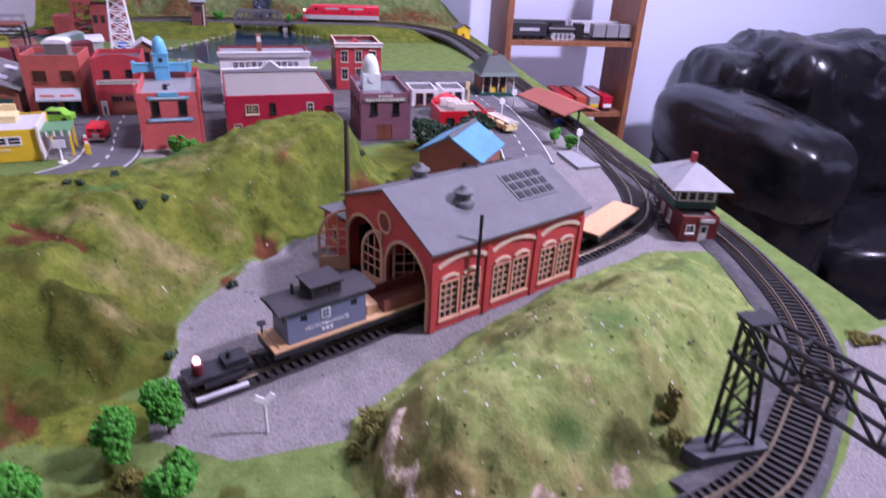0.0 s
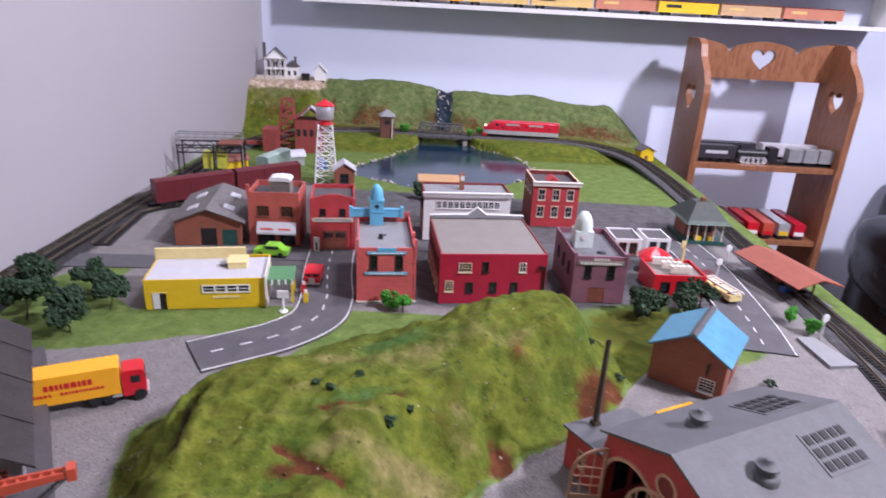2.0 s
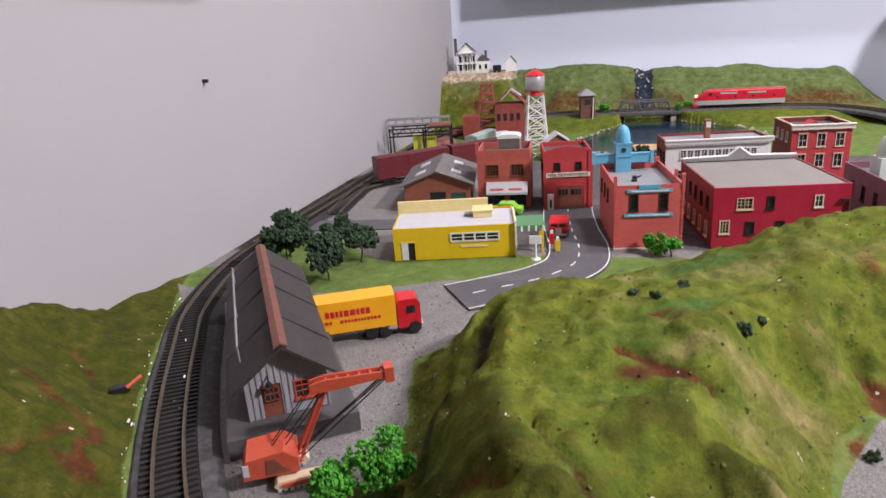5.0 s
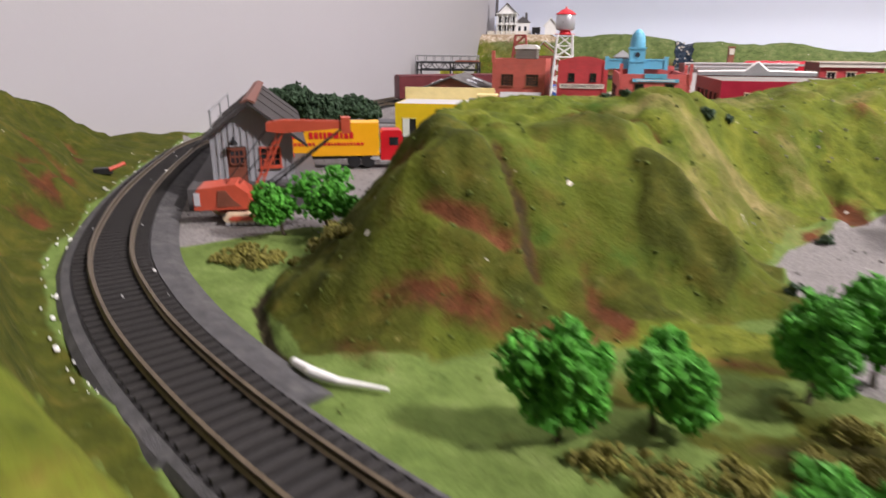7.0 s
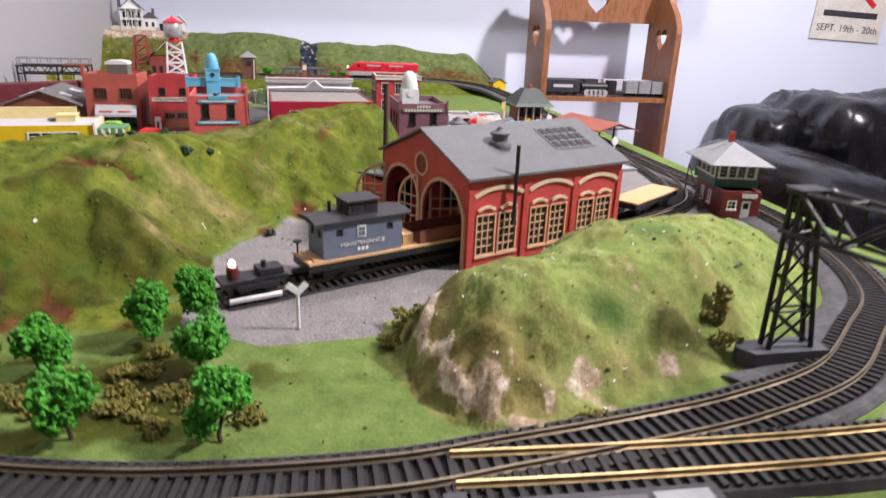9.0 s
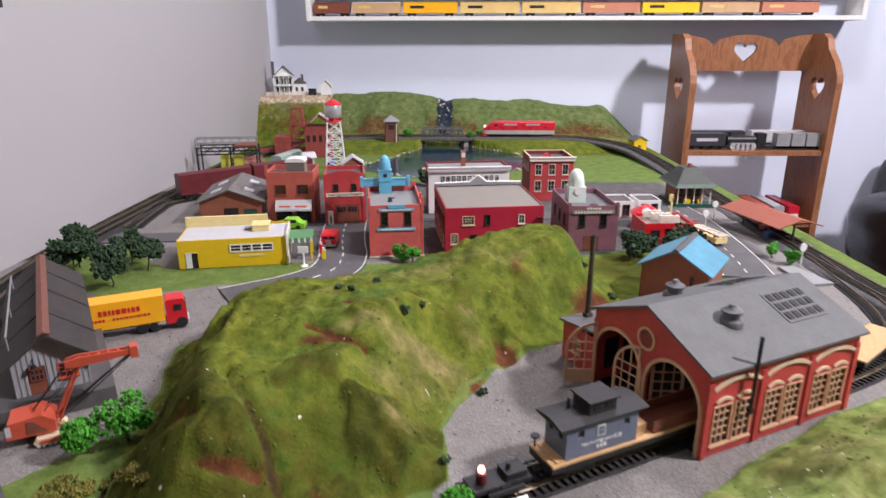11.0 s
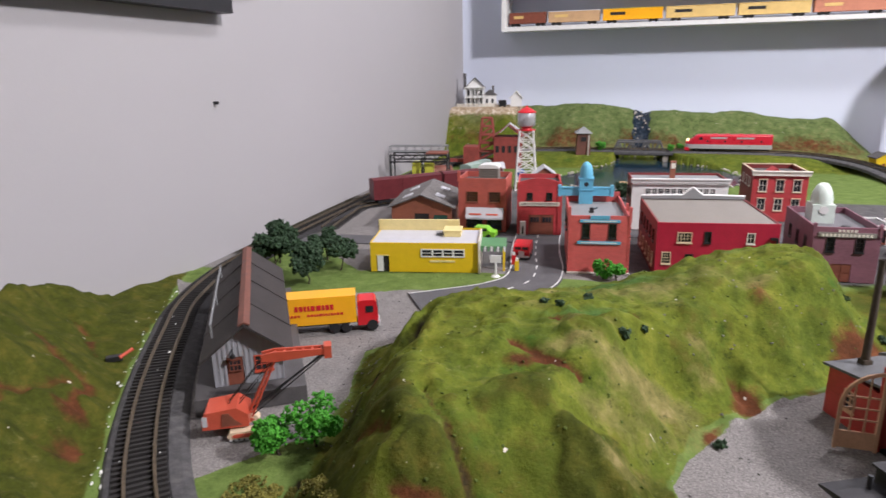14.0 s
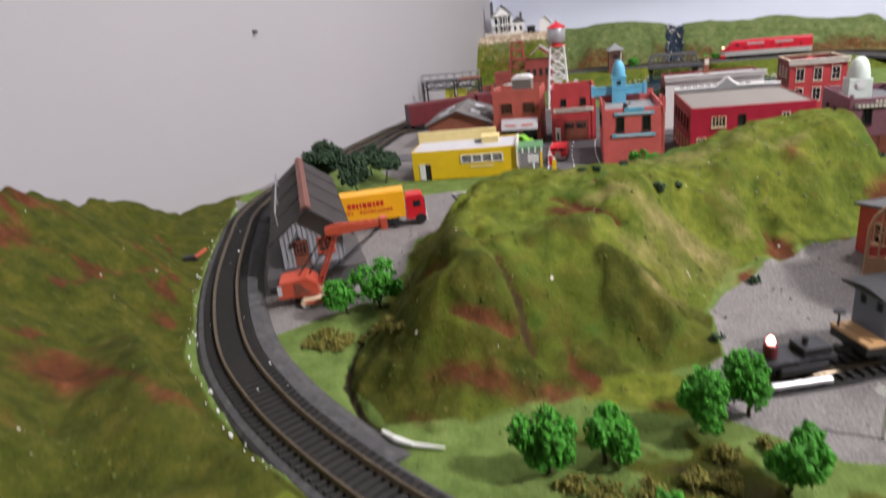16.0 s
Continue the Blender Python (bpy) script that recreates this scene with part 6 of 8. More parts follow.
for face, m in {k: Matrix.Translation((u0, v0, h0 + .0075)) @ q for k, q in faces_of(u1 - u0, v1 - v0).items()}.items():
    wd = (u1 - u0) if face in ("front", "back") else (v1 - v0)
    ins = 0 if face in ("front", "back") else .0014
    n = 4
    holes = [(.0030 + k * (wd - .005) / n, .0016, (wd - .005) / n - .0018, .0100) for k in range(n)]
    bm = bmesh.new(); holed(bm, wd - 2 * ins, .0135, [(a - ins, b, c, e) for a, b, c, e in holes], 0, .0014, m @ Matrix.Translation((ins, 0, 0)))
    part("upper_wall", bm, WHITE if face in ("front", "back", "right") else IVORY, th)
    for hl in holes:
        window(th, m, *hl, WHITE, 1, 3, .0004, sill=False)
for c in ((u0 - .0006, v0 - .0006), (u1 - .0010, v0 - .0006), (u0 - .0006, v1 - .0010), (u1 - .0010, v1 - .0010)):
    boxpart("corner_post", (c[0], c[0] + .0016, c[1], c[1] + .0016, h0, h0 + .0210), GREEN_DK, th)
bm = bmesh.new()
o, z0, za = .0095, h0 + .0205, h0 + .0385
cx, cy = (u0 + u1) / 2, (v0 + v1) / 2
lo = [bm.verts.new((x, y, z0)) for x, y in ((u0 - o, v0 - o), (u1 + o, v0 - o), (u1 + o, v1 + o), (u0 - o, v1 + o))]
up = [bm.verts.new((v.co.x, v.co.y, z0 + .0010)) for v in lo]
r0, r1 = bm.verts.new((cx, cy - .006, za)), bm.verts.new((cx, cy + .006, za))
bm.faces.new(lo[::-1])
for i in range(4):
    bm.faces.new((lo[i], lo[(i + 1) % 4], up[(i + 1) % 4], up[i]))
bm.faces.new((up[0], up[1], r0)); bm.faces.new((up[1], up[2], r1, r0)); bm.faces.new((up[2], up[3], r1)); bm.faces.new((up[3], up[0], r0, r1))
part("roof", bm, ROOF_GREY, th, "grey hip roof")
boxpart("chimney", (cx - .0022, cx + .0022, cy - .0022, cy + .0022, za - .003, za + .0085), BRICK_RED, th, bevel=.0003)
bm = bmesh.new()
for k in range(9):
    box(bm, -.011, -.0035, .024 + k * .0042, .0275 + k * .0042, .002 + k * .0026, .0028 + k * .0026)
tube(bm, (-.011, .022, .008), (-.011, .064, .036), .0007); tube(bm, (-.011, .022, .0), (-.011, .022, .008), .0006); tube(bm, (-.011, .064, .0), (-.011, .064, .036), .0006)
part("outside_stair", bm, BLACK, th, "black outside stair")

# ---------------- black gantry ----------------
th = thing("signal_gantry", pose(.3325, .1955, 0.0008, 0, 0, 3), "black lattice signal gantry spanning the tracks on a stone foot", "gantry")
bm = bmesh.new(); plate(bm, [(-.0235, .0030), (-.0190, .0075), (.0225, .0075), (.0225, -.0075), (-.0185, -.0075), (-.0235, .0)], -.002, .0085)
part("foot", bm, paint("gantry_foot_grey", (0.050, 0.052, 0.062), 0.6, 0.3, 90, 0.3), th, "dark grey foot block", bevel=.0008)
gd = Vector((math.cos(radians(-75.5)), math.sin(radians(-75.5)), 0))
gs = Vector((-gd.y, gd.x, 0))


def bar(name, parent, a, b, r, mat=BLACK):
    bm = bmesh.new()
    tube(bm, a, b, r, r, 6)
    return part(name, bm, mat, parent)


half, mid = lambda z: .0120 - (z - .008) * .0949, lambda z: .003 - (z - .008) * .1013
for s in (-1, 1):
    for q in (-.0030, .0030):
        bar("leg", th, (s * .0120 + .003, q, .008), (s * .0045 - .005, q, .087), .0014)
    for k in range(4):
        z0, z1 = .010 + k * .0185, .010 + (k + 1) * .0185
        for q in (-.0030, .0030):
            bar("leg_brace", th, (s * half(z0) + mid(z0), q, z0), (-s * half(z1) + mid(z1), q, z1), .0007)
        bar("leg_tie", th, (s * half(z1) + mid(z1), -.0030, z1), (s * half(z1) + mid(z1), .0030, z1), .0007)
for z1 in (.0285, .0655):
    for q in (-.0030, .0030):
        bar("leg_strut", th, (-half(z1) + mid(z1), q, z1), (half(z1) + mid(z1), q, z1), .0007)
SPAN = .20
for s in (-1, 1):
    o = gs * (s * .0075) + Vector((-.003, 0, 0))
    for z in (.068, .088):
        bar("chord", th, o - gd * .006 + Vector((0, 0, z)), o + gd * SPAN + Vector((0, 0, z)), .0013)
    for k in range(9):
        a, b = SPAN * k / 9, SPAN * (k + 1) / 9
        z0, z1 = (.068, .088) if k % 2 else (.088, .068)
        bar("truss_diagonal", th, o + gd * a + Vector((0, 0, z0)), o + gd * b + Vector((0, 0, z1)), .0010)
        bar("truss_post", th, o + gd * b + Vector((0, 0, .068)), o + gd * b + Vector((0, 0, .088)), .0008)
for k in range(10):
    for z in (.068, .088):
        o = gd * (SPAN * k / 9) + Vector((-.003, 0, z))
        bar("cross_tie", th, o - gs * .0075, o + gs * .0075, .0008)
boxpart("far_foot", (gd.x * SPAN - .026, gd.x * SPAN + .026, gd.y * SPAN - .008, gd.y * SPAN + .008, -.002, .0085), BLACK, th)
for s in (-1, 1):
    bar("far_leg", th, gd * SPAN + Vector((s * .0145, 0, .008)), gd * SPAN + Vector((s * .0045 - .003, 0, .087)), .0014)
boxpart("top_plate", (-.012, .004, -.006, .006, .0885, .0895), BLACK, th)

# ---------------- depot, lorry, crane ----------------
TAR_ROOF = paint("brown_tar_roof", (0.036, 0.030, 0.029), 0.8, 0.5, 60, 0.6, dirt=(0.055, 0.047, 0.044))
dep = thing("depot_platform", pose(-.279, .373, .0006, 0, 0, 32.8), "grey freight platform under the depot", "platform")
boxpart("deck", (-.014, .062, -.016, .205, 0, .0125), ROOF_DARK, dep, bevel=.0006)
th = gable_house("freight_depot", (-.279, .373, .0134), 32.8, .047, .188, .028, .0465, CLAD_GREY, TAR_ROOF, "grey board-and-batten freight depot with dark tar roof", 
                 {"front": [(.0285, .0095, .0110, .0105, ORANGE, 3, 3)], "right": row(5, .03, .16, .012, .012, .012, ORANGE, 3, 2)}, [("front", .0085, .0115, .0215, RUST)], .0085, .0016)
for face, wd in (("front", .047), ("right", .188), ("left", .188)):
    m = faces_of(.047, .188)[face]
    n = int(wd / .0034)
    hl = {"front": [(.0285, .0095, .0110, .0105), (.0085, 0, .0115, .0215)], "right": [(a - .006, .012, .012, .012) for a in (.03, .0625, .095, .1275, .16)]}.get(face, [])
    for k in range(n + 1):
        u = wd * k / n
        top = .028 + (.0185 * (1 - abs(u - .0235) / .0235) if face == "front" else 0)
        lo = 0.0
        if any(a - .001 < u < a + c + .001 for a, b, c, e in hl):
            a, b, c, e = next(q for q in hl if q[0] - .001 < u < q[0] + q[2] + .001)
            lo = b + e + .001
        bm = bmesh.new(); box(bm, u - .0005, u + .0005, -.0006, .0, lo, max(top - .0006, lo + .001), m)
        part("batten", bm, CLAD_GREY, th)
dw = boxpart("door_window", (.0102, .0183, -.0002, .0005, .0105, .0195), GLASS, th)
bm = bmesh.new()
for z in (.0105, .0150, .0190):
    box(bm, .0100, .0185, -.0006, -.0001, z, z + .0009)
for u in (.0100, .0128, .0153, .0180):
    box(bm, u, u + .0007, -.0006, -.0001, .0105, .0199)
part("glazing_bar", bm, RUST, dw)
bm = bmesh.new(); slab(bm, [(.0235 - .0040, .0473), (.0235, .0492), (.0235 + .0040, .0473), (.0235 + .0040, .0485), (.0235, .0503), (.0235 - .0040, .0485)], -.0086, .1966)
part("ridge_cap", bm, paint("faded_orange_ridge", (0.17, 0.062, 0.042), 0.6, 0.45, 120), th, "faded orange ridge cap")
for y in (.04, .098, .15):
    bm = bmesh.new()
    slab(bm, [(.0235, .0487), (.0562, .0233), (.0562, .0240), (.0235, .0494)], y, y + .0007)
    slab(bm, [(.0235, .0487), (-.0092, .0233), (-.0092, .0240), (.0235, .0494)], y, y + .0007)
    part("roof_seam", bm, TAR_ROOF, th)
bm = bmesh.new(); tube(bm, (-.0010, .018, .041), (-.0010, .170, .041), .0008, .0008, 6)
for y in (.02, .09, .165):
    tube(bm, (-.0010, y, .030), (-.0010, y, .041), .0006)
part("roof_pipe", bm, ROOF_GREY, th, "pale pipe along the roof")
bm = bmesh.new(); tube(bm, (.0135, -.005, .0255), (.0135, .0, .0275), .0005); lathe(bm, [(.0022, 0), (.0018, .002), (.0004, .003)], 10, (.0135, -.005, .0232))
part("door_lamp", bm, BLACK, th)
bm = bmesh.new(); slab(bm, [(-.0092, .0232), (.0235, .0487), (.0562, .0232), (.0562, .0212), (.0235, .0467), (-.0092, .0212)], -.0092, -.0084)
part("barge_board", bm, TAR_ROOF, th)

th = thing("delivery_lorry", pose(-.2475, .5215, .0006, 0, 0, 26) @ Matrix.Scale(1.08, 4), "red lorry with long yellow freight trailer", "lorry")
TL = .082
t = boxpart("trailer", (-TL, .0085, -.0098, .0098, .0092, .0328), TRUCK_YELLOW, th, "yellow box trailer with red lettering band", bevel=.0010)
rb = random.Random(21)
u = -TL + .010
for k in range(16):
    w = rb.choice((.0018, .0026, .0032, .0036))
    if k not in (5, 6):
        boxpart("bar", (u, u + w, -.0102, -.0097, .0218, .0262), RED, t)
    u += w + .0011
u = -TL + .014
for k in range(26):
    w = rb.choice((.0012, .0017, .0021))
    if k not in (4, 12, 13):
        boxpart("bar", (u, u + w, -.0102, -.0097, .0168, .0188), RED, t)
    u += w + .0009
boxpart("chassis", (-TL + .004, .010, -.0045, .0045, .0062, .0088), BLACK, th)
bm = bmesh.new()
slab(bm, [(.0095, .0055), (.0265, .0055), (.0265, .0140), (.0255, .0250), (.0235, .0272), (.0112, .0272), (.0095, .025)], -.0088, .0088)
cab = part("cab", bm, RED, th, "rounded red tractor cab", bevel=.0012)
boxpart("windscreen", (.0254, .0265, -.0070, .0070, .0165, .0222), GLASS, cab)
for s in (-1, 1):
    boxpart("side_window", (.0160, .0225, s * .0088 - .0004, s * .0088 + .0004, .0165, .0222), GLASS, cab)
boxpart("bumper", (.0262, .0280, -.0085, .0085, .0040, .0070), SILVER, cab)
bm = bmesh.new(); tube(bm, (.0020, -.0070, .0070), (.0085, -.0070, .0070), .0024, .0024, 12)
part("fuel_tank", bm, SILVER, th, smooth=True)
for x in (-TL + .010, -TL + .020, -.010, .000, .0215):
    for s in (-1, 1):
        bm = bmesh.new(); lathe(bm, [(.0022, -.0016), (.0046, -.0016), (.0050, -.0008), (.0050, .0008), (.0046, .0016), (.0022, .0016)], 16, (0, 0, 0), Matrix.Translation((x, s * .0076, .0050)) @ Matrix.Rotation(math.pi / 2, 4, "X"))
        wl = part("wheel", bm, BLACK, th, smooth=True)

th = thing("crawler_crane", pose(-.247, .346, .0006, 0, 0, 28), "orange crawler crane with lattice boom", "crane")
for y in (-.0125, .0065):
    bm = bmesh.new()
    fx = .009 if y < 0 else 0
    slab(bm, [(fx - .010, .0015), (fx - .012, .0035), (fx - .010, .0062), (fx + .014, .0062), (fx + .016, .0035), (fx + .014, .0015)], y - .002, y + .005)
    tr = part("crawler", bm, CREAM, th, "cream crawler belt with orange frame", bevel=.0008)
    bm = bmesh.new(); slab(bm, [(fx - .007, .0026), (fx + .011, .0026), (fx + .013, .0037), (fx + .011, .0050), (fx - .007, .0050), (fx - .009, .0037)], y - .0026, y + .0056)
    part("crawler_frame", bm, ORANGE, tr, "orange side frame")
    for k in range(8):
        boxpart("track_shoe", (fx - .0105 + k * .0032, fx - .0085 + k * .0032, y - .0024, y + .0054, .0002, .0014), ROOF_LIGHT, tr)
boxpart("turntable", (-.006, .010, -.006, .006, .0058, .0076), BLACK, th)
bm = bmesh.new(); slab(bm, [(-.018, .0078), (.011, .0078), (.011, .0160), (.004, .0215), (-.0155, .0195), (-.018, .0150)], -.0105, .0105)
cab = part("cab", bm, ORANGE, th, "orange machinery cab", bevel=.0009)
boxpart("cab_window", (-.0175, -.0145, -.0110, -.0104, .0105, .0175), ROOF_LIGHT, cab)
bm = bmesh.new(); slab(bm, [(-.006, .0095), (.007, .0095), (.003, .0130), (-.001, .0185), (-.005, .0185)], -.0110, -.0104)
part("side_panel", bm, RUST, cab)
bm = bmesh.new()
elbow = Vector((.030, 0, .0520))
for s in (-1, 1):
    o = Vector((0, s * .0020, 0))
    tube(bm, Vector((.010, 0, .0110)) + o, elbow + o, .0007, .0006, 6)
    tube(bm, Vector((.0125, 0, .0095)) + o, elbow + Vector((.0015, 0, -.002)) + o, .0007, .0006, 6)
    for k in range(7):
        a = Vector((.010, 0, .0110)).lerp(elbow, k / 7) + o
        b = Vector((.0125, 0, .0095)).lerp(elbow + Vector((.0015, 0, -.002)), (k + 1) / 7) + o
        tube(bm, a, b, .0004, .0004, 5)
part("boom", bm, ORANGE, th, "orange lattice boom")
bm = bmesh.new()
for y in (-.0034, .0022):
    slab(bm, [(.022, .0485), (.030, .0475), (.066, .0500), (.066, .0535), (.030, .0545), (.022, .0530)], y, y + .0012)
for k in range(6):
    box(bm, .030 + k * .006, .0315 + k * .006, -.0024, .0024, .0515, .0532)
box(bm, .062, .067, -.0042, .0042, .0470, .0555)
part("jib", bm, ORANGE, th, "orange jib")
for s in (-1, 1):
    for a, b in (((-.002, s * .002, .0205), (.024, s * .002, .0520)), ((.010, s * .001, .0130), (.062, s * .001, .0490)),
                 ((.004, s * .003, .0190), (.030, s * .003, .0490)), ((.014, s * .003, .0120), (.062, s * .003, .0490))):
        bm = bmesh.new(); tube(bm, a, b, .0004, .0004, 4)
        part("cable", bm, BLACK, th)


# ---------------- trees and bushes ----------------
def crown_mesh(name, mat, seed, rx, rz, n, leaf):
    """Many small ragged clumps filling an uneven crown."""
    r = random.Random(seed)
    bm = bmesh.new()
    lobes = [(Vector((r.uniform(-.55, .55) * rx, r.uniform(-.55, .55) * rx, r.uniform(-.45, .60) * rz)), r.uniform(.38, .62)) for _ in range(7)]
    for i in range(n):
        c, k = lobes[i % len(lobes)]
        v = Vector((r.gauss(0, 1), r.gauss(0, 1), r.gauss(0, 1))).normalized() * (r.random() ** .4)
        p = c + Vector((v.x * rx * k, v.y * rx * k, v.z * rz * k))
        s = leaf * r.uniform(.55, 1.25)
        m = Matrix.LocRotScale(p, Euler((r.random() * 6, r.random() * 6, r.random() * 6)), (s, s * r.uniform(.5, 1), s * r.uniform(.35, .8)))
        g = bmesh.ops.create_icosphere(bm, subdivisions=1, radius=1, matrix=m)
        for q in g["verts"]:
            q.co += Vector((r.gauss(0, 1), r.gauss(0, 1), r.gauss(0, 1))) * s * .22
    return mesh_of(name, bm, mat)


def trunk_mesh(seed, h, rad):
    r = random.Random(seed)
    bm = bmesh.new()
    p, k = Vector((0, 0, -.002)), rad
    for i in range(4):
        q = p + Vector((r.uniform(-.08, .08) * h, r.uniform(-.08, .08) * h, h / 4))
        tube(bm, p, q, k, k * .82, 7)
        if i > 0:
            for _ in range(2):
                a = r.random() * 6.3
                tube(bm, q, q + Vector((math.cos(a), math.sin(a), .8)) * h * .30, k * .5, k * .15, 5)
        p, k = q, k * .82
    return mesh_of("trunk", bm, BARK)


def tree(at, h, wide, mat, seed, label, group, leaf=.0030, n=170, low=.11):
    zz = ground_height(*at)
    th = thing("tree", pose(at[0], at[1], zz, 0, 0, seed * 47 % 360), label, "tree", group)
    o = new("trunk", trunk_mesh(seed, h * .62, .0011)); o.parent = th
    c = new("crown", crown_mesh("crown", mat, seed, wide / 2, h * (1 - low) / 2, n, leaf)); c.parent = th
    c.location = (0, 0, h * (1 + low) / 2)
    return th


for i, (x, y, h, w) in enumerate(((-.041, .198, .034, .026), (-.019, .210, .031, .026), (.021, .238, .033, .025), (.041, .254, .034, .025), (.050, .207, .031, .027), (.014, .159, .030, .026), (.070, .153, .032, .024))):
    tree((x, y), h, w, LEAF, 11 + i, "small bright green foam tree on a thin dark trunk", "bright trees by the track", .0015, 1200, .07)
for i, (x, y, h, w) in enumerate(((-.203, .330, .029, .029), (-.186, .345, .033, .033))):
    tree((x, y), h, w, LEAF, 31 + i, "small bright green foam tree beside the crane", "bright trees by the track", .0015, 1000)
for i, (x, y, h, w) in enumerate(((-.345, .628, .049, .046), (-.400, .647, .052, .060), (-.332, .682, .044, .042), (-.418, .690, .050, .050), (-.365, .715, .044, .044))):
    tree((x, y), h, w, LEAF_DARK, 41 + i, "dark green bushy tree on the lawn", "dark trees on the lawn", .0027, 800, .28)
for i, (x, y, h, w) in enumerate(((.255, .738, .035, .038), (.275, .750, .030, .034), (.312, .758, .032, .040), (.338, .770, .034, .042), (-.215, 1.045, .03, .03), (-.245, 1.06, .03, .03), (-.02, 1.16, .03, .035), (.035, 1.18, .026, .03))):
    tree((x, y), h, w, LEAF_DARK, 51 + i, "dark green bushy tree among the buildings", "dark trees in town", .0025, 420)
for i, (x, y, h, w) in enumerate(((-.030, .722, .024, .024), (-.016, .715, .020, .022), (.435, .742, .022, .024), (.445, .715, .018, .020), (-.09, 1.66, .028, .03), (.075, 1.655, .022, .02), (.10, 1.71, .02, .02))):
    tree((x, y), h, w, LEAF, 71 + i, "bright green foam bush on a short stem", "bright bushes in town", .0019, 260)


def bush(at, w, h, mat, seed, label, group, n=70, leaf=.0026):
    me = crown_mesh("bush", mat, seed, w / 2, h / 2, n, leaf)
    ob = new("bush", me)
    ob.location = (at[0], at[1], ground_height(*at) + h * .28)
    return tagged(ob, label, "bush", group)


rb = random.Random(77)
spots = [(.000, .196), (.024, .176), (.040, .186), (.052, .190), (.030, .206), (-.004, .178), (.044, .160), (.062, .180), (-.030, .192), (.030, .182), (.022, .190), (.055, .178), (.036, .170), (.018, .205), (.060, .166), (.028, .222), (-.015, .188), (.078, .168), (.048, .232), (-.150, .285), (-.163, .296), (-.140, .276),
         (.146, .236), (.150, .243), (.140, .229), (.152, .228), (.010, .178), (.300, .212), (.222, .152), (.306, .206), (.502, .288), (.508, .280), (.495, .279), (-.205, .288), (-.196, .290), (-.188, .294), (-.180, .301), (-.202, .296), (-.190, .285)]
for i, (x, y) in enumerate(spots):
    bush((x, y), rb.uniform(.013, .021), rb.uniform(.0042, .0068), LEAF_OLIVE, 90 + i, "low olive brown lichen bush", "olive bushes", 150, .0011)
for i, (x, y, w) in enumerate(((-.003, .434, .010), (-.048, .459, .007), (-.060, .468, .006), (.030, .320, .010), (.058, .408, .010), (.170, .60, .010), (.198, .585, .012), (.348, .60, .014), (.30, .57, .012), (-.03, .48, .006), (.01, .455, .006))):
    bush((x, y), w, w * .6, LEAF_DARK, 130 + i, "small dark green tuft on the slope", "dark tufts", 30, .0018)
t2 = bush((.308, .214), .012, .022, LEAF_OLIVE, 150, "thin olive shrub beside the gantry", "olive bushes", 60, .0022)
# scattered clump grass on the hills
rb = random.Random(9)
bm = bmesh.new()
spots = []
while len(spots) < 2600:
    x, y = rb.uniform(-.22, .48), rb.uniform(.10, .70)
    spots.append((x, y))
zz, mk = terrain(np.array([[s[0] for s in spots]]), np.array([[s[1] for s in spots]]))
for (x, y), z, hl, gv in zip(spots, zz[0], mk["hilly"][0], mk["gravel"][0]):
    if gv > .3 or rb.random() > .25 + hl:
        continue
    s = rb.uniform(.0004, .0013)
    m = Matrix.LocRotScale((x, y, z), Euler((rb.random(), rb.random(), rb.random() * 6)), (s, s, s * .5))
    bmesh.ops.create_icosphere(bm, subdivisions=1, radius=1, matrix=m)
solid("turf_clumps", bm, paint("turf_clump", (0.075, 0.105, 0.010), 0.95, 0.6, 300, 0.5), "tiny clumps of olive turf on the hills", "turf", kind="stuff")
bm = bmesh.new()
for _ in range(700):
    x, y = rb.uniform(-.30, .48), rb.uniform(.22, .70)
    z, mk = 0.0, None
    if rb.random() < .5:
        x, y = rb.uniform(.02, .46), rb.uniform(.24, .60)
    else:
        x, y = rb.uniform(-.30, -.17), rb.uniform(.34, .60)
    s = rb.uniform(.0005, .0013)
    bmesh.ops.create_icosphere(bm, subdivisions=1, radius=1, matrix=Matrix.LocRotScale((x, y, ground_height(x, y)), Euler((rb.random() * 6, rb.random() * 6, 0)), (s, s, s * .6)))
solid("loose_gravel", bm, paint("loose_gravel", (0.20, 0.19, 0.185), 0.9, 0.6, 300, 0.4), "loose grey gravel grains on the yards", "gravel", kind="stuff")
# plaster crumbs beside the bend
bm = bmesh.new()
line = spline(LOOP[28:37], .004)
for _ in range(120):
    q, d = rb.choice(line)
    s = rb.uniform(.0003, .0007) if rb.random() < .72 else rb.uniform(.0008, .0016)
    side = Vector((d.y, -d.x, 0))
    o = q + side * (rb.uniform(.019, .027) if rb.random() < .84 else rb.uniform(-.030, .012))
    bmesh.ops.create_icosphere(bm, subdivisions=1, radius=1, matrix=Matrix.LocRotScale((o.x, o.y, max(ground_height(o.x, o.y), .0045 if abs((o - q).length) < .015 else 0) + .001), Euler((0, 0, math.atan2(d.y, d.x))), (s * 2.2, s * .75, s * .3)))
for _ in range(70):
    x, y = rb.uniform(.152, .335), rb.uniform(.152, .285)
    s = rb.uniform(.0004, .0010)
    bmesh.ops.create_icosphere(bm, subdivisions=1, radius=1, matrix=Matrix.LocRotScale((x, y, ground_height(x, y) + .0003), Euler((0, rb.uniform(-.6, .6), rb.random() * 3)), (s * rb.uniform(.6, 2.4), s * .7, s * .6)))
solid("plaster_crumbs", bm, WHITE, "white plaster crumbs along the foot of the hill", "plaster", kind="stuff")

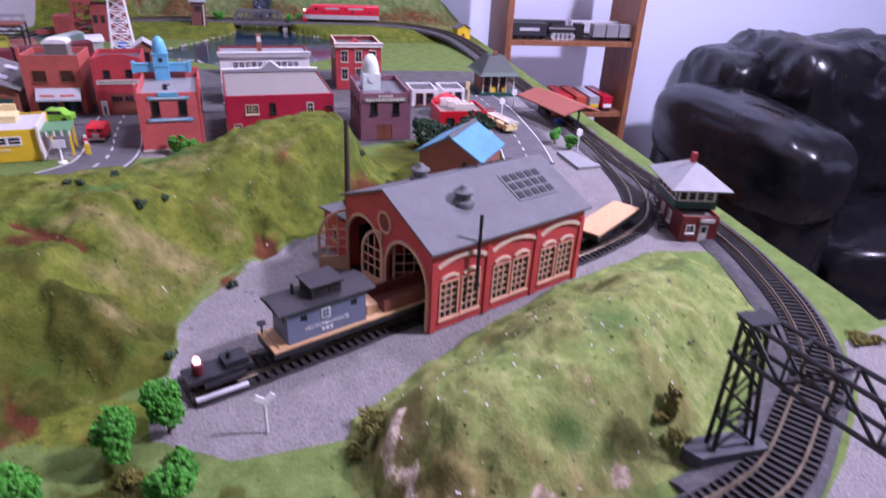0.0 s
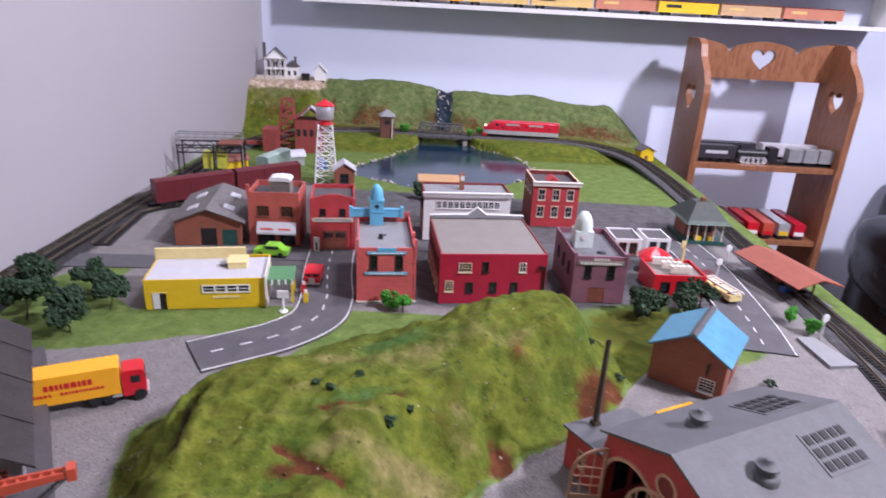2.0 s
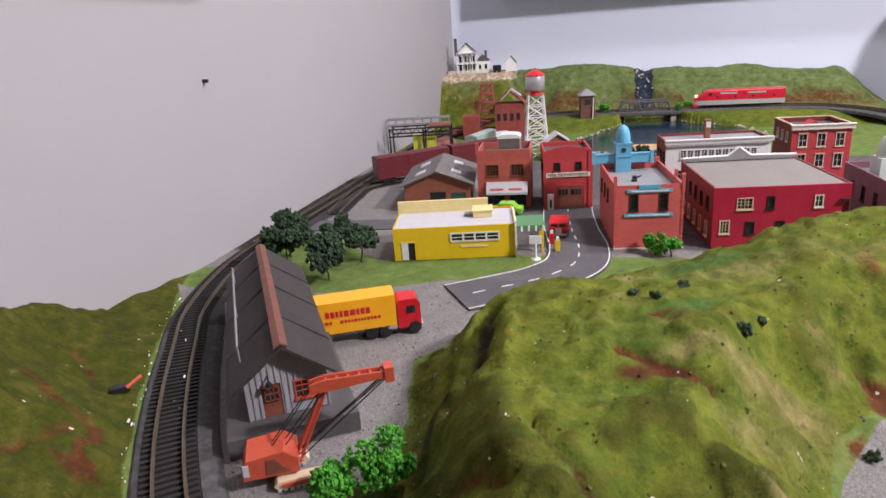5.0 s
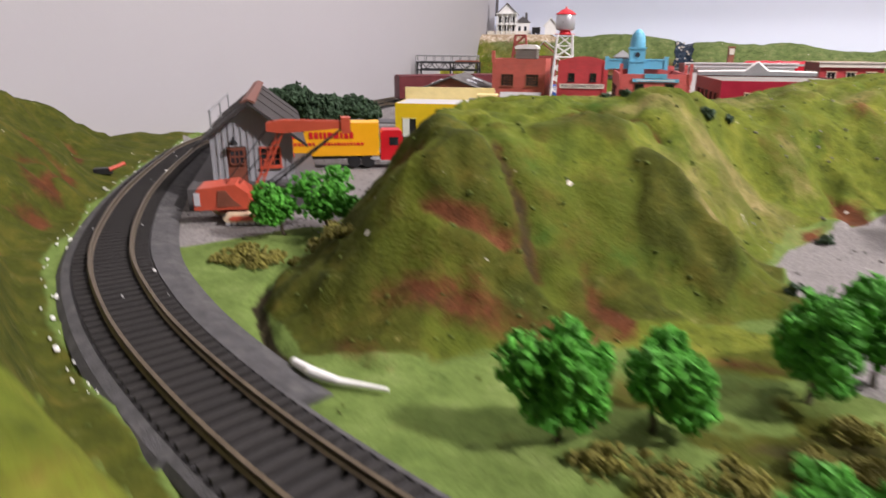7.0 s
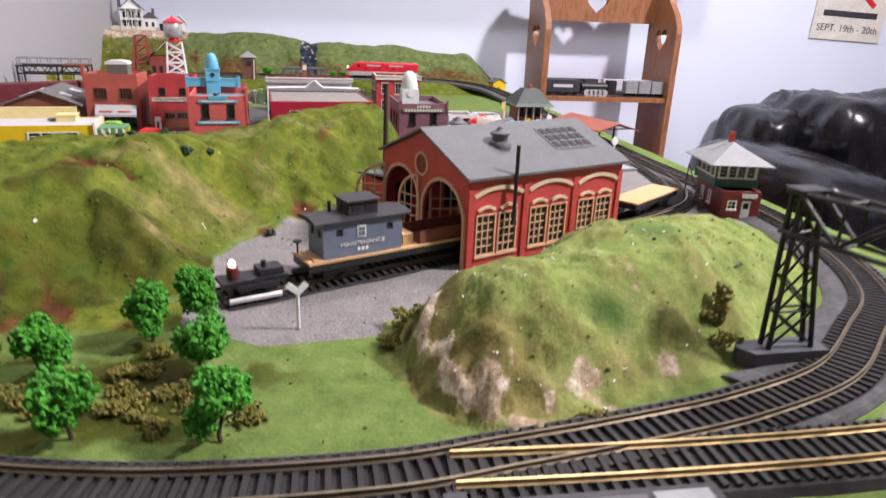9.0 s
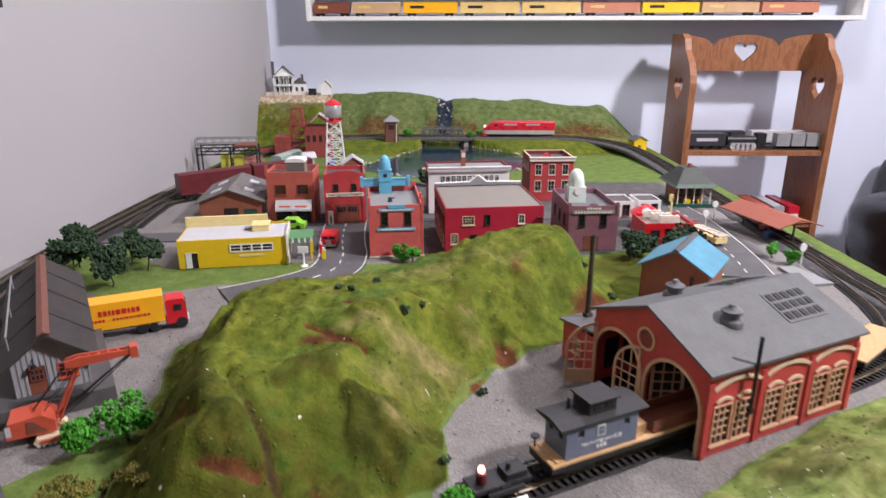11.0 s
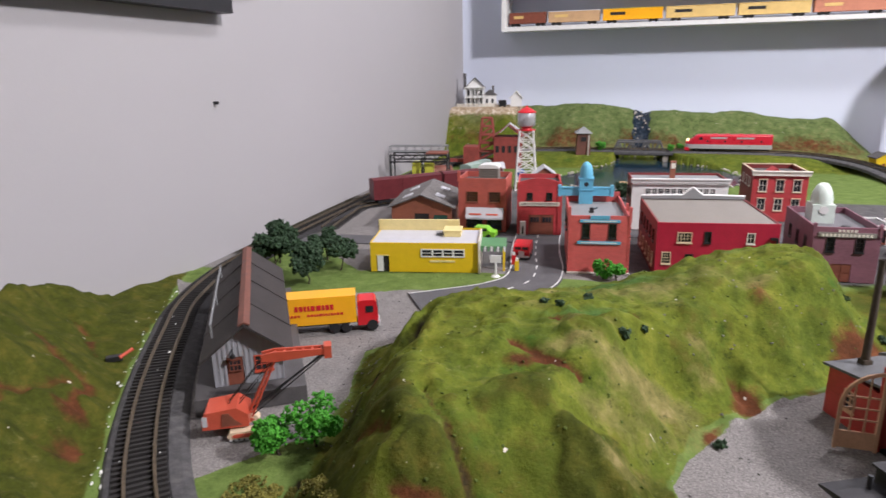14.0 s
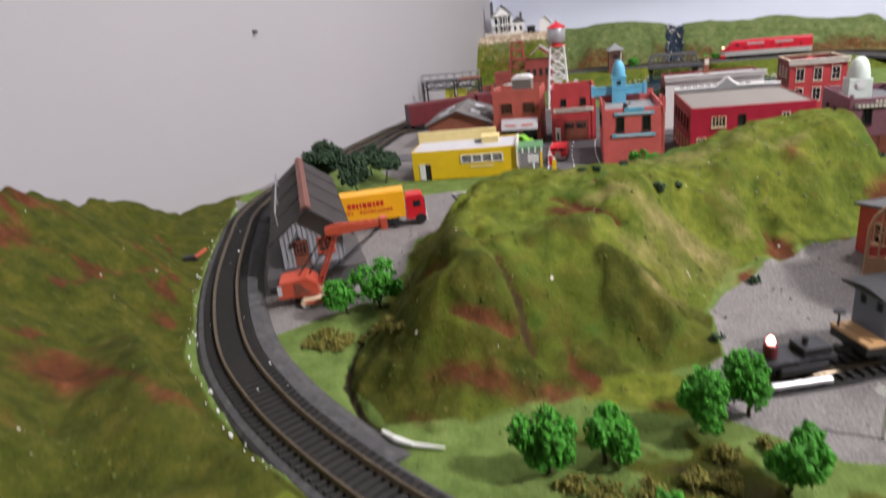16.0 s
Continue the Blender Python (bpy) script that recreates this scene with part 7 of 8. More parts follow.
th = thing("white_log", pose(-.123, .2085, .0012, 0, 0, -14), "bleached white twig lying on the grass", "twig")
bm = bmesh.new(); tube(bm, (0, 0, .001), (.010, -.003, .0020), .0013, .0017, 8); tube(bm, (.010, -.003, .0020), (.020, -.002, .0014), .0017, .0012, 8); tube(bm, (.020, -.002, .0014), (.034, .003, .0008), .0012, .0006, 8)
part("stem", bm, WHITE, th, smooth=True)
th = thing("crossing_sign", pose(.092, .248, .0004, 0, 0, 20), "white Y-shaped crossing sign on a post", "sign")
bm = bmesh.new(); tube(bm, (0, 0, 0), (0, 0, .022), .0010, .0010, 8)
part("post", bm, WHITE, th)
for s in (-1, 1):
    bm = bmesh.new(); box(bm, -.0012, .0066, -.0007, .0007, -.0016, .0016, Matrix.Translation((0, -.0008 * s, .0208)) @ Matrix.Rotation(radians(-42 if s > 0 else -138), 4, "Y"))
    part("blade", bm, WHITE, th)
th = thing("dumped_junk", pose(-.398, .405, ground_height(-.398, .405) + .001, 0, 0, 40), "rusty scrap lying on the slope by the track", "scrap")
bm = bmesh.new(); box(bm, -.008, .004, -.003, .003, 0, .004); part("scrap_box", bm, BLACK, th, bevel=.0006)
bm = bmesh.new(); tube(bm, (.002, -.003, .003), (.012, .004, .006), .0014); part("scrap_pipe", bm, ORANGE, th)

# switch machine and cloth at the near edge
th = thing("switch_machine", pose(.170, .0935, .002, 0, 0, 1), "black switch machine beside the turnout", "switch machine")
boxpart("case", (-.012, .072, -.006, .006, 0, .0085), BLACK, th, bevel=.0010)
boxpart("lever_bar", (-.002, .045, -.0015, .0015, .0086, .0100), ROOF_DARK, th)
boxpart("label_plate", (.048, .068, -.003, .003, .0086, .0092), ROOF_GREY, th)
boxpart("mount", (-.020, -.012, -.012, .016, 0, .004), BLACK, th)
bm = bmesh.new()
rows_c = []
for i in range(30):
    rows_c.append([])
    for j in range(30):
        x, y = .005 + j * .027, -.20 + i * .0098
        rows_c[-1].append(bm.verts.new((x, y, .0030 + .0016 * noise.noise((x * 22, y * 22, 3)))))
for a, b in zip(rows_c, rows_c[1:]):
    for k in range(29):
        bm.faces.new((a[k], a[k + 1], b[k + 1], b[k]))
bmesh.ops.solidify(bm, geom=bm.faces[:], thickness=.001)
solid("grass_mat", bm, paint("yellow_green_mat", (0.36, 0.44, 0.06), 0.9, 0.25, 60, 0.6), "yellow-green grass mat along the board edge", "grass mat", smooth=True)
bm = bmesh.new()
bmesh.ops.create_grid(bm, x_segments=24, y_segments=24, size=.5)
for v in bm.verts:
    x, y = v.co.x * .085, v.co.y * .11
    f = max(0, 1 - (v.co.x * 2) ** 2) * max(0, 1 - (v.co.y * 2) ** 2)
    v.co = Vector((x, y, .003 + .018 * f ** .5 + .004 * noise.noise((x * 70, y * 70, 1)) * f))
m2, nt2, b2 = node_mat("blue_white_rock_paint")
nt2.links.new(ramp(nt2, noise_tex(nt2, 45, 4, 0.6), [(0.40, (0.02, 0.02, 0.03)), (0.48, (0.10, 0.19, 0.50)), (0.56, (0.75, 0.74, 0.74)), (0.66, (0.28, 0.09, 0.06))]), b2.inputs["Base Color"])
b2.inputs["Roughness"].default_value = .7
solid("plaster_rock", bm, m2, "painted plaster rock with blue and white streaks", "rock", pose(-.012, .010, .001, 0, 0, 12), smooth=True)

# ---------------- water tower, mine and far buildings ----------------
th = thing("water_tower", pose(-.205, 1.235, 0, 0, 0, 12), "white lattice water tower with silver tank and red roof", "water tower")
zt = .112
for sx in (-1, 1):
    for sy in (-1, 1):
        bm = bmesh.new(); tube(bm, (sx * .0205, sy * .0205, 0), (sx * .0125, sy * .0125, zt), .0017, .0015, 6)
        part("leg", bm, WHITE, th)
bm = bmesh.new()
for k in range(6):
    z0, z1 = zt * k / 6, zt * (k + 1) / 6
    a0, a1 = .0205 - .0080 * z0 / zt, .0205 - .0080 * z1 / zt
    for q in range(4):
        R4 = Matrix.Rotation(q * math.pi / 2, 4, "Z")
        for s in (-1, 1):
            tube(bm, R4 @ Vector((s * a0, -a0, z0)), R4 @ Vector((-s * a1, -a1, z1)), .0009, .0009, 5)
        tube(bm, R4 @ Vector((-a1, -a1, z1)), R4 @ Vector((a1, -a1, z1)), .0010, .0010, 5)
part("bracing", bm, WHITE, th, "white cross bracing")
bm = bmesh.new(); lathe(bm, [(.017, zt), (.017, zt + .0015), (.010, zt + .002), (.008, zt + .0085), (.0150, zt + .009)], 20)
part("collar", bm, RED, th, "red collar")
bm = bmesh.new(); lathe(bm, [(.013, zt + .007), (.0165, zt + .010), (.0165, zt + .032), (.0160, zt + .033)], 24)
part("tank", bm, SILVER, th, "shiny silver tank", smooth=True)
bm = bmesh.new(); lathe(bm, [(.0178, zt + .033), (.0178, zt + .034), (.009, zt + .040), (.002, zt + .0430), (.0012, zt + .046), (.0001, zt + .0465)], 24)
part("roof", bm, RED, th, "red conical roof", smooth=True)

MINE = paint("mine_red", (0.27, 0.050, 0.040), 0.65, 0.35, 90)
th = thing("mine_headframe", pose(-.340, 1.49, 0, 0, 0, 8) @ Matrix.Diagonal((1.08, 1.08, 1.25, 1)), "rusty red mine building with tall timber headframe", "mine building")
bm = bmesh.new()
for sx in (-1, 1):
    for sy in (-1, 1):
        tube(bm, (sx * .022, sy * .016, 0), (sx * .010, sy * .010, .092), .0022, .0018, 6)
for k in range(6):
    z0, z1 = .092 * k / 6, .092 * (k + 1) / 6
    a0, a1 = .022 - .012 * k / 6, .022 - .012 * (k + 1) / 6
    for sy in (-1, 1):
        tube(bm, (-a0, sy * .013, z0), (a1, sy * .012, z1), .0014, .0014, 5)
        tube(bm, (-a1, sy * .012, z1), (a1, sy * .012, z1), .0014, .0014, 5)
part("headframe", bm, MINE, th)
boxpart("ore_bin", (-.050, -.016, -.018, .026, 0, .040), MINE, th)
bm = bmesh.new(); box(bm, .016, .075, -.022, .030, 0, .058)
part("shed_body", bm, MINE, th, "rust red plank walls")
bm = bmesh.new(); slab(bm, [(.012, .056), (.0455, .078), (.079, .056), (.079, .0575), (.0455, .0795), (.012, .0575)], -.026, .034)
part("shed_roof", bm, MINE, th)
bm = bmesh.new(); slab(bm, [(.030, .066), (.050, .082), (.070, .070), (.070, .0715), (.050, .0835), (.030, .0675)], -.030, -.004); part("pale_roof", bm, ROOF_LIGHT, th, "pale weathered roof")
for k in range(4):
    boxpart("window", (.020 + k * .013, .027 + k * .013, -.0225, -.0219, .030, .042), DARK, th)
boxpart("conveyor", (-.085, -.045, -.004, .004, .010, .016), MINE, th)

th = thing("coaling_gantry", pose(-.452, 1.235, 0, 0, 0, 10) @ Matrix.Diagonal((.84, 1, .95, 1)), "black steel loading gantry with grey walkway beside the wall", "gantry")
bm = bmesh.new()
for x in (-.030, .045, .105):
    for y in (-.02, .02):
        tube(bm, (x, y, 0), (x, y, .066), .0020, .0020, 6)
for y in (-.02, .02):
    for z in (.052, .066):
        tube(bm, (-.032, y, z), (.107, y, z), .0016, .0016, 6)
    for k in range(9):
        x = -.030 + k * .015
        tube(bm, (x, y, .052 if k % 2 else .066), (x + .015, y, .066 if k % 2 else .052), .0009, .0009, 5)
part("frame", bm, BLACK, th)
bm = bmesh.new()
for y in (.03, .05):
    tube(bm, (-.045, y, .078), (.100, y, .078), .0014); tube(bm, (-.045, y, .066), (.100, y, .066), .0014)
    for k in range(8):
        tube(bm, (-.045 + k * .0205, y, 0 if k in (0, 7) else .066), (-.045 + k * .0205, y, .078), .0010)
part("walkway", bm, ROOF_GREY, th, "grey overhead walkway")
for x in (.020, .050):
    boxpart("hopper", (x, x + .020, -.012, .010, .018, .050), paint("lime_yellow", (0.55, 0.55, 0.06), 0.5, 0.2), th, "lime yellow hopper")
boxpart("shed_roof", (.055, .105, -.020, .020, .0675, .0700), RUST, th)
for x, y, yw, c, lb in ((-.40, 1.30, 40, YELLOW, "yellow"), (-.30, 1.36, 30, paint("grey_tarp", (0.33, 0.36, 0.33), 0.7, 0.2), "pale grey")):
    t2 = thing("loading_shed", pose(x, y, 0, 0, 0, yw), lb + " shed with curved roof in the yard", "shed")
    boxpart("body", (-.022, .022, -.015, .015, 0, .020), c, t2)
    bm = bmesh.new(); slab(bm, [(.018 * math.cos(radians(a)), .019 + .012 * math.sin(radians(a))) for a in range(0, 181, 15)], -.025, .025, Matrix.Rotation(math.pi / 2, 4, "Z"))
    part("roof", bm, ROOF_LIGHT if c != YELLOW else RUST, t2, smooth=True)
t2 = thing("blue_tank", pose(-.235, 1.34, 0, 0, 0, 0), "blue oil tank on the yard", "tank")
bm = bmesh.new(); lathe(bm, [(.010, 0), (.010, .018), (.006, .021), (.0001, .022)], 16); part("shell", bm, paint("blue_tank", (0.03, 0.09, 0.36), 0.4, 0.15), t2, smooth=True)

th = gable_house("grey_pump_house", (-.182, 1.20), 12, .036, .034, .034, .046, BRICK_BROWN, ROOF_LIGHT, "small stone pump house with pale pyramid roof", {"front": [(.011, .010, .014, .016, BLACK, 2, 2)]})
th = thing("brown_tower", pose(-.130, 1.615, ground_height(-.13, 1.60) - .004, 0, 0, 10), "brown timber tower with grey pointed roof", "tower")
bm = bmesh.new(); lathe(bm, [(.024, 0), (.021, .054)], 4, (0, 0, 0), Matrix.Rotation(math.pi / 4, 4, "Z")); part("shaft", bm, paint("brown_timber", (0.12, 0.045, 0.03), 0.6, 0.3), th)
bm = bmesh.new(); lathe(bm, [(.028, .054), (.028, .0555), (.0001, .070)], 4, (0, 0, 0), Matrix.Rotation(math.pi / 4, 4, "Z")); part("roof", bm, ROOF_GREY, th)
boxpart("opening", (-.006, .006, -.0172, -.0150, .036, .046), DARK, th)
bm = bmesh.new(); tube(bm, (.010, -.022, 0), (.012, -.016, .05), .0016); part("ladder", bm, STONE, th)
BRIDGE_STEEL = paint("weathered_steel", (0.10, 0.10, 0.105), 0.7, 0.4)
th = thing("truss_bridge", pose(0, 1.675, .010, 0, 0, 0), "weathered dark steel truss bridge over the pond outlet", "bridge")
for y in (-.020, .020):
    for z in (.004, .034):
        bar("chord", th, (-.062 if z < .02 else -.050, y, z), (.062 if z < .02 else .050, y, z), .0022, BRIDGE_STEEL)
    for q in (-1, 1):
        bar("end_post", th, (q * .062, y, .004), (q * .050, y, .034), .002, BRIDGE_STEEL)
    for k in range(6):
        x = -.050 + k * .01667
        bar("diagonal", th, (x, y, .004 if k % 2 else .034), (x + .01667, y, .034 if k % 2 else .004), .0014, BRIDGE_STEEL)
        bar("post", th, (x, y, .004), (x, y, .034), .0012, BRIDGE_STEEL)
boxpart("abutment", (-.070, -.058, -.022, .022, -.020, .003), STONE, th)
boxpart("abutment", (.058, .070, -.022, .022, -.020, .003), STONE, th)
th = gable_house("yellow_hut", (.478, 1.560, .004), 12, .034, .030, .024, .033, YELLOW, ROOF_DARK, "small yellow track hut with dark roof", {}, [("front", .011, .008, .013, RUST)], .003)

# white farmhouse on the rocky corner ledge
hz = .121
th = farm = gable_house("white_farmhouse", (-.462, 1.800, hz), 12, .038, .036, .046, .066, WHITE, ROOF_DARK, "white wooden farmhouse with porches and dark roof",
                 {"front": row(3, .007, .031, .028, .0055, .010, BLACK, 1, 2) + row(3, .007, .031, .008, .0055, .011, BLACK, 1, 2)}, (), .004)
for z in (.0215, .0445):
    boxpart("porch_roof", (-.003, .041, -.010, -.0003, z, z + .0018), WHITE, th)
for k in range(5):
    boxpart("porch_post", (-.002 + k * .0104, -.0006 + k * .0104, -.0095, -.0080, 0, .0445), WHITE, th)
boxpart("chimney", (-.006, .000, .012, .018, .040, .078), ROOF_DARK, th)
boxpart("wing", (.0382, .066, .006, .034, 0, .026), WHITE, th)
bm = bmesh.new(); slab(bm, [(.036, .0262), (.068, .0262), (.052, .040)], .004, .036); part("wing_roof", bm, ROOF_DARK, th)
for k in range(2):
    boxpart("pane", (.043 + k * .012, .048 + k * .012, .0055, .0062, .008, .018), GLASS, th)
boxpart("wing_chimney", (.056, .061, .02, .025, .032, .048), ROOF_DARK, th)
farm.matrix_basis = pose(-.470, 1.790, hz, 0, 0, 12) @ Matrix.Diagonal((1.28, 1.05, 1.16, 1))
th = thing("picket_fence", pose(-.495, 1.782, hz - .001, 0, 0, 8), "white picket fence round the farmhouse yard", "fence")
for y in (.003, .007):
    boxpart("rail", (0, .115, -.0004, .0004, y, y + .0010), IVORY, th)
for k in range(36):
    boxpart("picket", (k * .0032, .0022 + k * .0032, -.0012, -.0005, 0, .0105), IVORY, th)
th = gable_house("white_shed", (-.345, 1.800, hz), 10, .030, .032, .024, .040, WHITE, WHITE, "small white shed beside the farmhouse", {}, ())
t2 = thing("farm_wagon", pose(-.366, 1.79, hz, 0, 0, 0), "dark wagon standing beside the shed", "wagon")
boxpart("body", (-.010, .010, -.006, .006, .004, .018), BLACK, t2)
for x in (-.006, .006):
    bm = bmesh.new(); tube(bm, (x, -.007, .004), (x, .007, .004), .004, .004, 12); part("wheel", bm, BLACK, t2)

# ---------------- right-hand side of the town ----------------
th = block("red_cafe", (.290, .797), 3, .066, .056, .028, RED, ROOF_TAN, "low red cafe with tan roof and cream roof ornaments", {"front": [(.010, .006, .010, .012, BLACK, 1, 1), (.030, .006, .012, .014, BLACK, 2, 1), (.050, .006, .010, .012, BLACK, 1, 1)]}, .004)
for k, (x, y) in enumerate(((.024, .012), (.017, .026), (.010, .040))):
    bm = bmesh.new(); slab(bm, [(0, 0), (.027, 0), (.027, .0075), (0, .0075)], 0, .0016, Matrix.Translation((x, y, .0262)))
    for q in range(4):
        box(bm, x + q * .0070, x + .0052 + q * .0070, y, y + .006, .0336, .0352)
    for q in range(3):
        slab(bm, [(.0022 + q * .0085, .002), (.0070 + q * .0085, .002), (.0070 + q * .0085, .0062), (.0022 + q * .0085, .0062)], -.0004, .0, Matrix.Translation((x, y, .0262)))
    part("roof_ornament", bm, IVORY, th, "cream lattice roof ornament")
bm = bmesh.new(); box(bm, .052, .0545, .050, .052, .026, .050); box(bm, .049, .0545, .050, .052, .046, .056)
part("sign_post", bm, PALE_YELLOW, th, "pale yellow roof sign")
th = block("white_garage", (.272, .93), 4, .040, .05, .026, WHITE, ROOF_DARK, "white garage with dark flat roof", {"front": row(2, .012, .028, .004, .010, .016, RUST, 2, 2)}, .002)
th = block("white_garage", (.322, .945), 4, .036, .045, .024, WHITE, ROOF_DARK, "white shop with dark flat roof", {"front": row(2, .010, .026, .004, .009, .014, GLASS, 2, 2)}, .002)
t2 = thing("red_tent", pose(.316, .885, 0, 0, 0, 10), "red pointed canopy tent", "tent")
bm = bmesh.new(); lathe(bm, [(.024, .020), (.020, .024), (.010, .030), (.0005, .034)], 8); part("canopy", bm, RED, t2)
for sx in (-1, 1):
    for sy in (-1, 1):
        bm = bmesh.new(); tube(bm, (sx * .014, sy * .014, 0), (sx * .014, sy * .014, .023), .0009); part("pole", bm, WHITE, t2)

STATION_ROOF = paint("dark_green_grey_roof", (0.045, 0.055, 0.048), 0.65, 0.35, 80, 0.4)
th = thing("railway_station", pose(.399, 1.004, 0, 0, 0, 2) @ Matrix.Diagonal((.72, .80, 1.02, 1)), "green-trimmed railway station with dark hip roof and open porch", "station")
boxpart("platform", (-.004, .084, -.010, .085, 0, .006), GREEN_DK, th)
boxpart("body", (.006, .074, .020, .075, .006, .036), BRICK_BROWN, th)
for k in range(5):
    boxpart("porch_post", (.002 + k * .0185, .0042 + k * .0185, -.006, -.0038, .006, .035), IVORY, th)
boxpart("porch_beam", (-.002, .082, -.008, -.002, .0345, .0385), GREEN_AWN, th)
bm = bmesh.new()
lo = [bm.verts.new(p) for p in ((-.005, -.012, .036), (.083, -.012, .036), (.083, .086, .036), (-.005, .086, .036))]
hi = [bm.verts.new(p) for p in ((.022, .022, .060), (.058, .022, .060), (.058, .052, .060), (.022, .052, .060))]
bm.faces.new(lo[::-1]); bm.faces.new(hi)
for i in range(4):
    bm.faces.new((lo[i], lo[(i + 1) % 4], hi[(i + 1) % 4], hi[i]))
part("roof", bm, STATION_ROOF, th, "dark green-grey hip roof")
bm = bmesh.new()
lo = [bm.verts.new(p) for p in ((-.009, -.017, .0335), (.087, -.017, .0335), (.087, .090, .0335), (-.009, .090, .0335))]
hi = [bm.verts.new(p) for p in ((.002, -.005, .0405), (.076, -.005, .0405), (.076, .079, .0405), (.002, .079, .0405))]
bm.faces.new(lo[::-1]); bm.faces.new(hi)
for i in range(4):
    bm.faces.new((lo[i], lo[(i + 1) % 4], hi[(i + 1) % 4], hi[i]))
part("skirt_roof", bm, paint("moss_green_roof", (0.060, 0.095, 0.072), 0.6, 0.3, 80, 0.3), th, "faded green skirt roof over the porch")
boxpart("chimney", (.036, .044, .030, .038, .052, .066), BRICK_BROWN, th)
for k in range(3):
    boxpart("window", (.014 + k * .020, .024 + k * .020, .0192, .0199, .014, .028), GLASS, th)
bm = bmesh.new(); box(bm, .020, .034, -.004, .004, .006, .013); box(bm, .050, .060, -.004, .002, .006, .012)
part("crate", bm, YELLOW, th)

th = thing("platform_shelter", pose(.478, .850, -.003, 0, 0, 14), "orange-brown gabled platform shelter on posts", "shelter")
for s in (-1, 1):
    bm = bmesh.new(); slab(bm, [(0, .038), (s * .034, .028), (s * .034, .0295), (0, .0396)], -.062, .062)
    part("roof_slope", bm, paint("orange_tile", (0.27, 0.070, 0.038), 0.6, 0.25), th)
for y in (-.05, -.017, .017, .05):
    bm = bmesh.new(); tube(bm, (0, y, 0), (0, y, .037), .0014); tube(bm, (-.028, y, .030), (.028, y, .030), .0009); part("post", bm, BARK, th)
boxpart("platform", (-.022, .022, -.065, .065, 0, .004), ROOF_GREY, th)
bx = ((.0, -.045, BLACK), (-.012, -.02, paint("blue_crate", (0.03, 0.10, 0.35), 0.5, 0.2)), (.004, .01, ORANGE))
for k, (x, y, c) in enumerate(bx):
    solid("crate", (lambda b: (box(b, -.005, .005, -.005, .005, 0, .008), b)[1])(bmesh.new()), c, "small coloured crate on the platform", "crate", th.matrix_world @ pose(x, y, .0042), bevel=.0004, group="platform crates")


def small_car(at, yaw, mat, label, truck=False):
    th = thing("parked_car", pose(at[0], at[1], .0022, 0, 0, yaw), label, "car", "parked cars")
    bm = bmesh.new(); slab(bm, [(-.022, .003), (.022, .003), (.0225, .0085), (.012, .0105), (.006, .0160), (-.010, .0160), (-.016, .0105), (-.0225, .0095)], -.0088, .0088)
    b = part("body", bm, mat, th, bevel=.0010)
    for s in (-1, 1):
        boxpart("side_window", (-.011, .006, s * .0085 - .0006, s * .0085 + .0006, .0110, .0150), GLASS, b)
    boxpart("windscreen", (.0068, .0082, -.007, .007, .0110, .0148), GLASS, b)
    for x in (-.0135, .0135):
        for s in (-1, 1):
            bm = bmesh.new(); tube(bm, (x, s * .0070, .0036), (x, s * .0092, .0036), .0036, .0036, 14); part("wheel", bm, BLACK, th, smooth=True)
    return th


th = thing("red_lorry", pose(-.1295, .786, .0022, 0, 0, -90), "small red delivery lorry on the main street", "lorry")
bm = bmesh.new(); slab(bm, [(-.004, .004), (.020, .004), (.022, .010), (.0195, .0165), (.016, .0185), (-.004, .0190)], -.0100, .0100); b = part("body", bm, RED, th, bevel=.0014)
boxpart("grille", (.0202, .0225, -.0035, .0035, .0045, .0110), SILVER, b)
for s in (-1, 1):
    boxpart("windscreen", (.0185, .0210, s * .0045 - .0035, s * .0045 + .0035, .0118, .0155), GLASS, b)
boxpart("bumper", (.0215, .0235, -.0095, .0095, .0030, .0050), SILVER, b)
for x in (.001, .015):
    for s in (-1, 1):
        bm = bmesh.new(); tube(bm, (x, s * .0080, .0042), (x, s * .0102, .0042), .0042, .0042, 14); part("wheel", bm, BLACK, th, smooth=True)
small_car((-.203, .857), 179, paint("lime_car", (0.22, 0.55, 0.03), 0.3, 0.1), "lime green car parked behind the filling station")
th = thing("ladder_truck", pose(.376, .812, .0022, 0, 0, -72), "cream ladder lorry with dark red cab on the station road", "lorry")
bm = bmesh.new(); slab(bm, [(-.034, .004), (-.018, .004), (-.018, .014), (-.021, .0195), (-.031, .0195), (-.034, .013)], -.0090, .0090); cb = part("cab", bm, MAROON, th, "dark red cab", bevel=.0010)
boxpart("side_window", (-.030, -.023, -.0094, -.0089, .0135, .0180), GLASS, cb)
boxpart("body", (-.0175, .034, -.0090, .0090, .0045, .0115), PALE_YELLOW, th, "cream open body", bevel=.0006)
for s in (-1, 1):
    boxpart("ladder_rail", (-.022, .038, s * .0068 - .0008, s * .0068 + .0008, .0145, .0165), IVORY, th)
for k in range(9):
    boxpart("ladder_rung", (-.019 + k * .0066, -.0172 + k * .0066, -.0062, .0062, .0148, .0162), IVORY, th)
for k in (0, 1):
    boxpart("ladder_support", (.000 + k * .026, .002 + k * .026, -.0075, .0075, .0112, .0148), MAROON, th)
for x in (-.026, .010, .022):
    for s in (-1, 1):
        bm = bmesh.new(); tube(bm, (x, s * .0070, .0036), (x, s * .0092, .0036), .0036, .0036, 14); part("wheel", bm, BLACK, th, smooth=True)
small_car((.345, .875), 20, RED, "red car parked by the cafe")
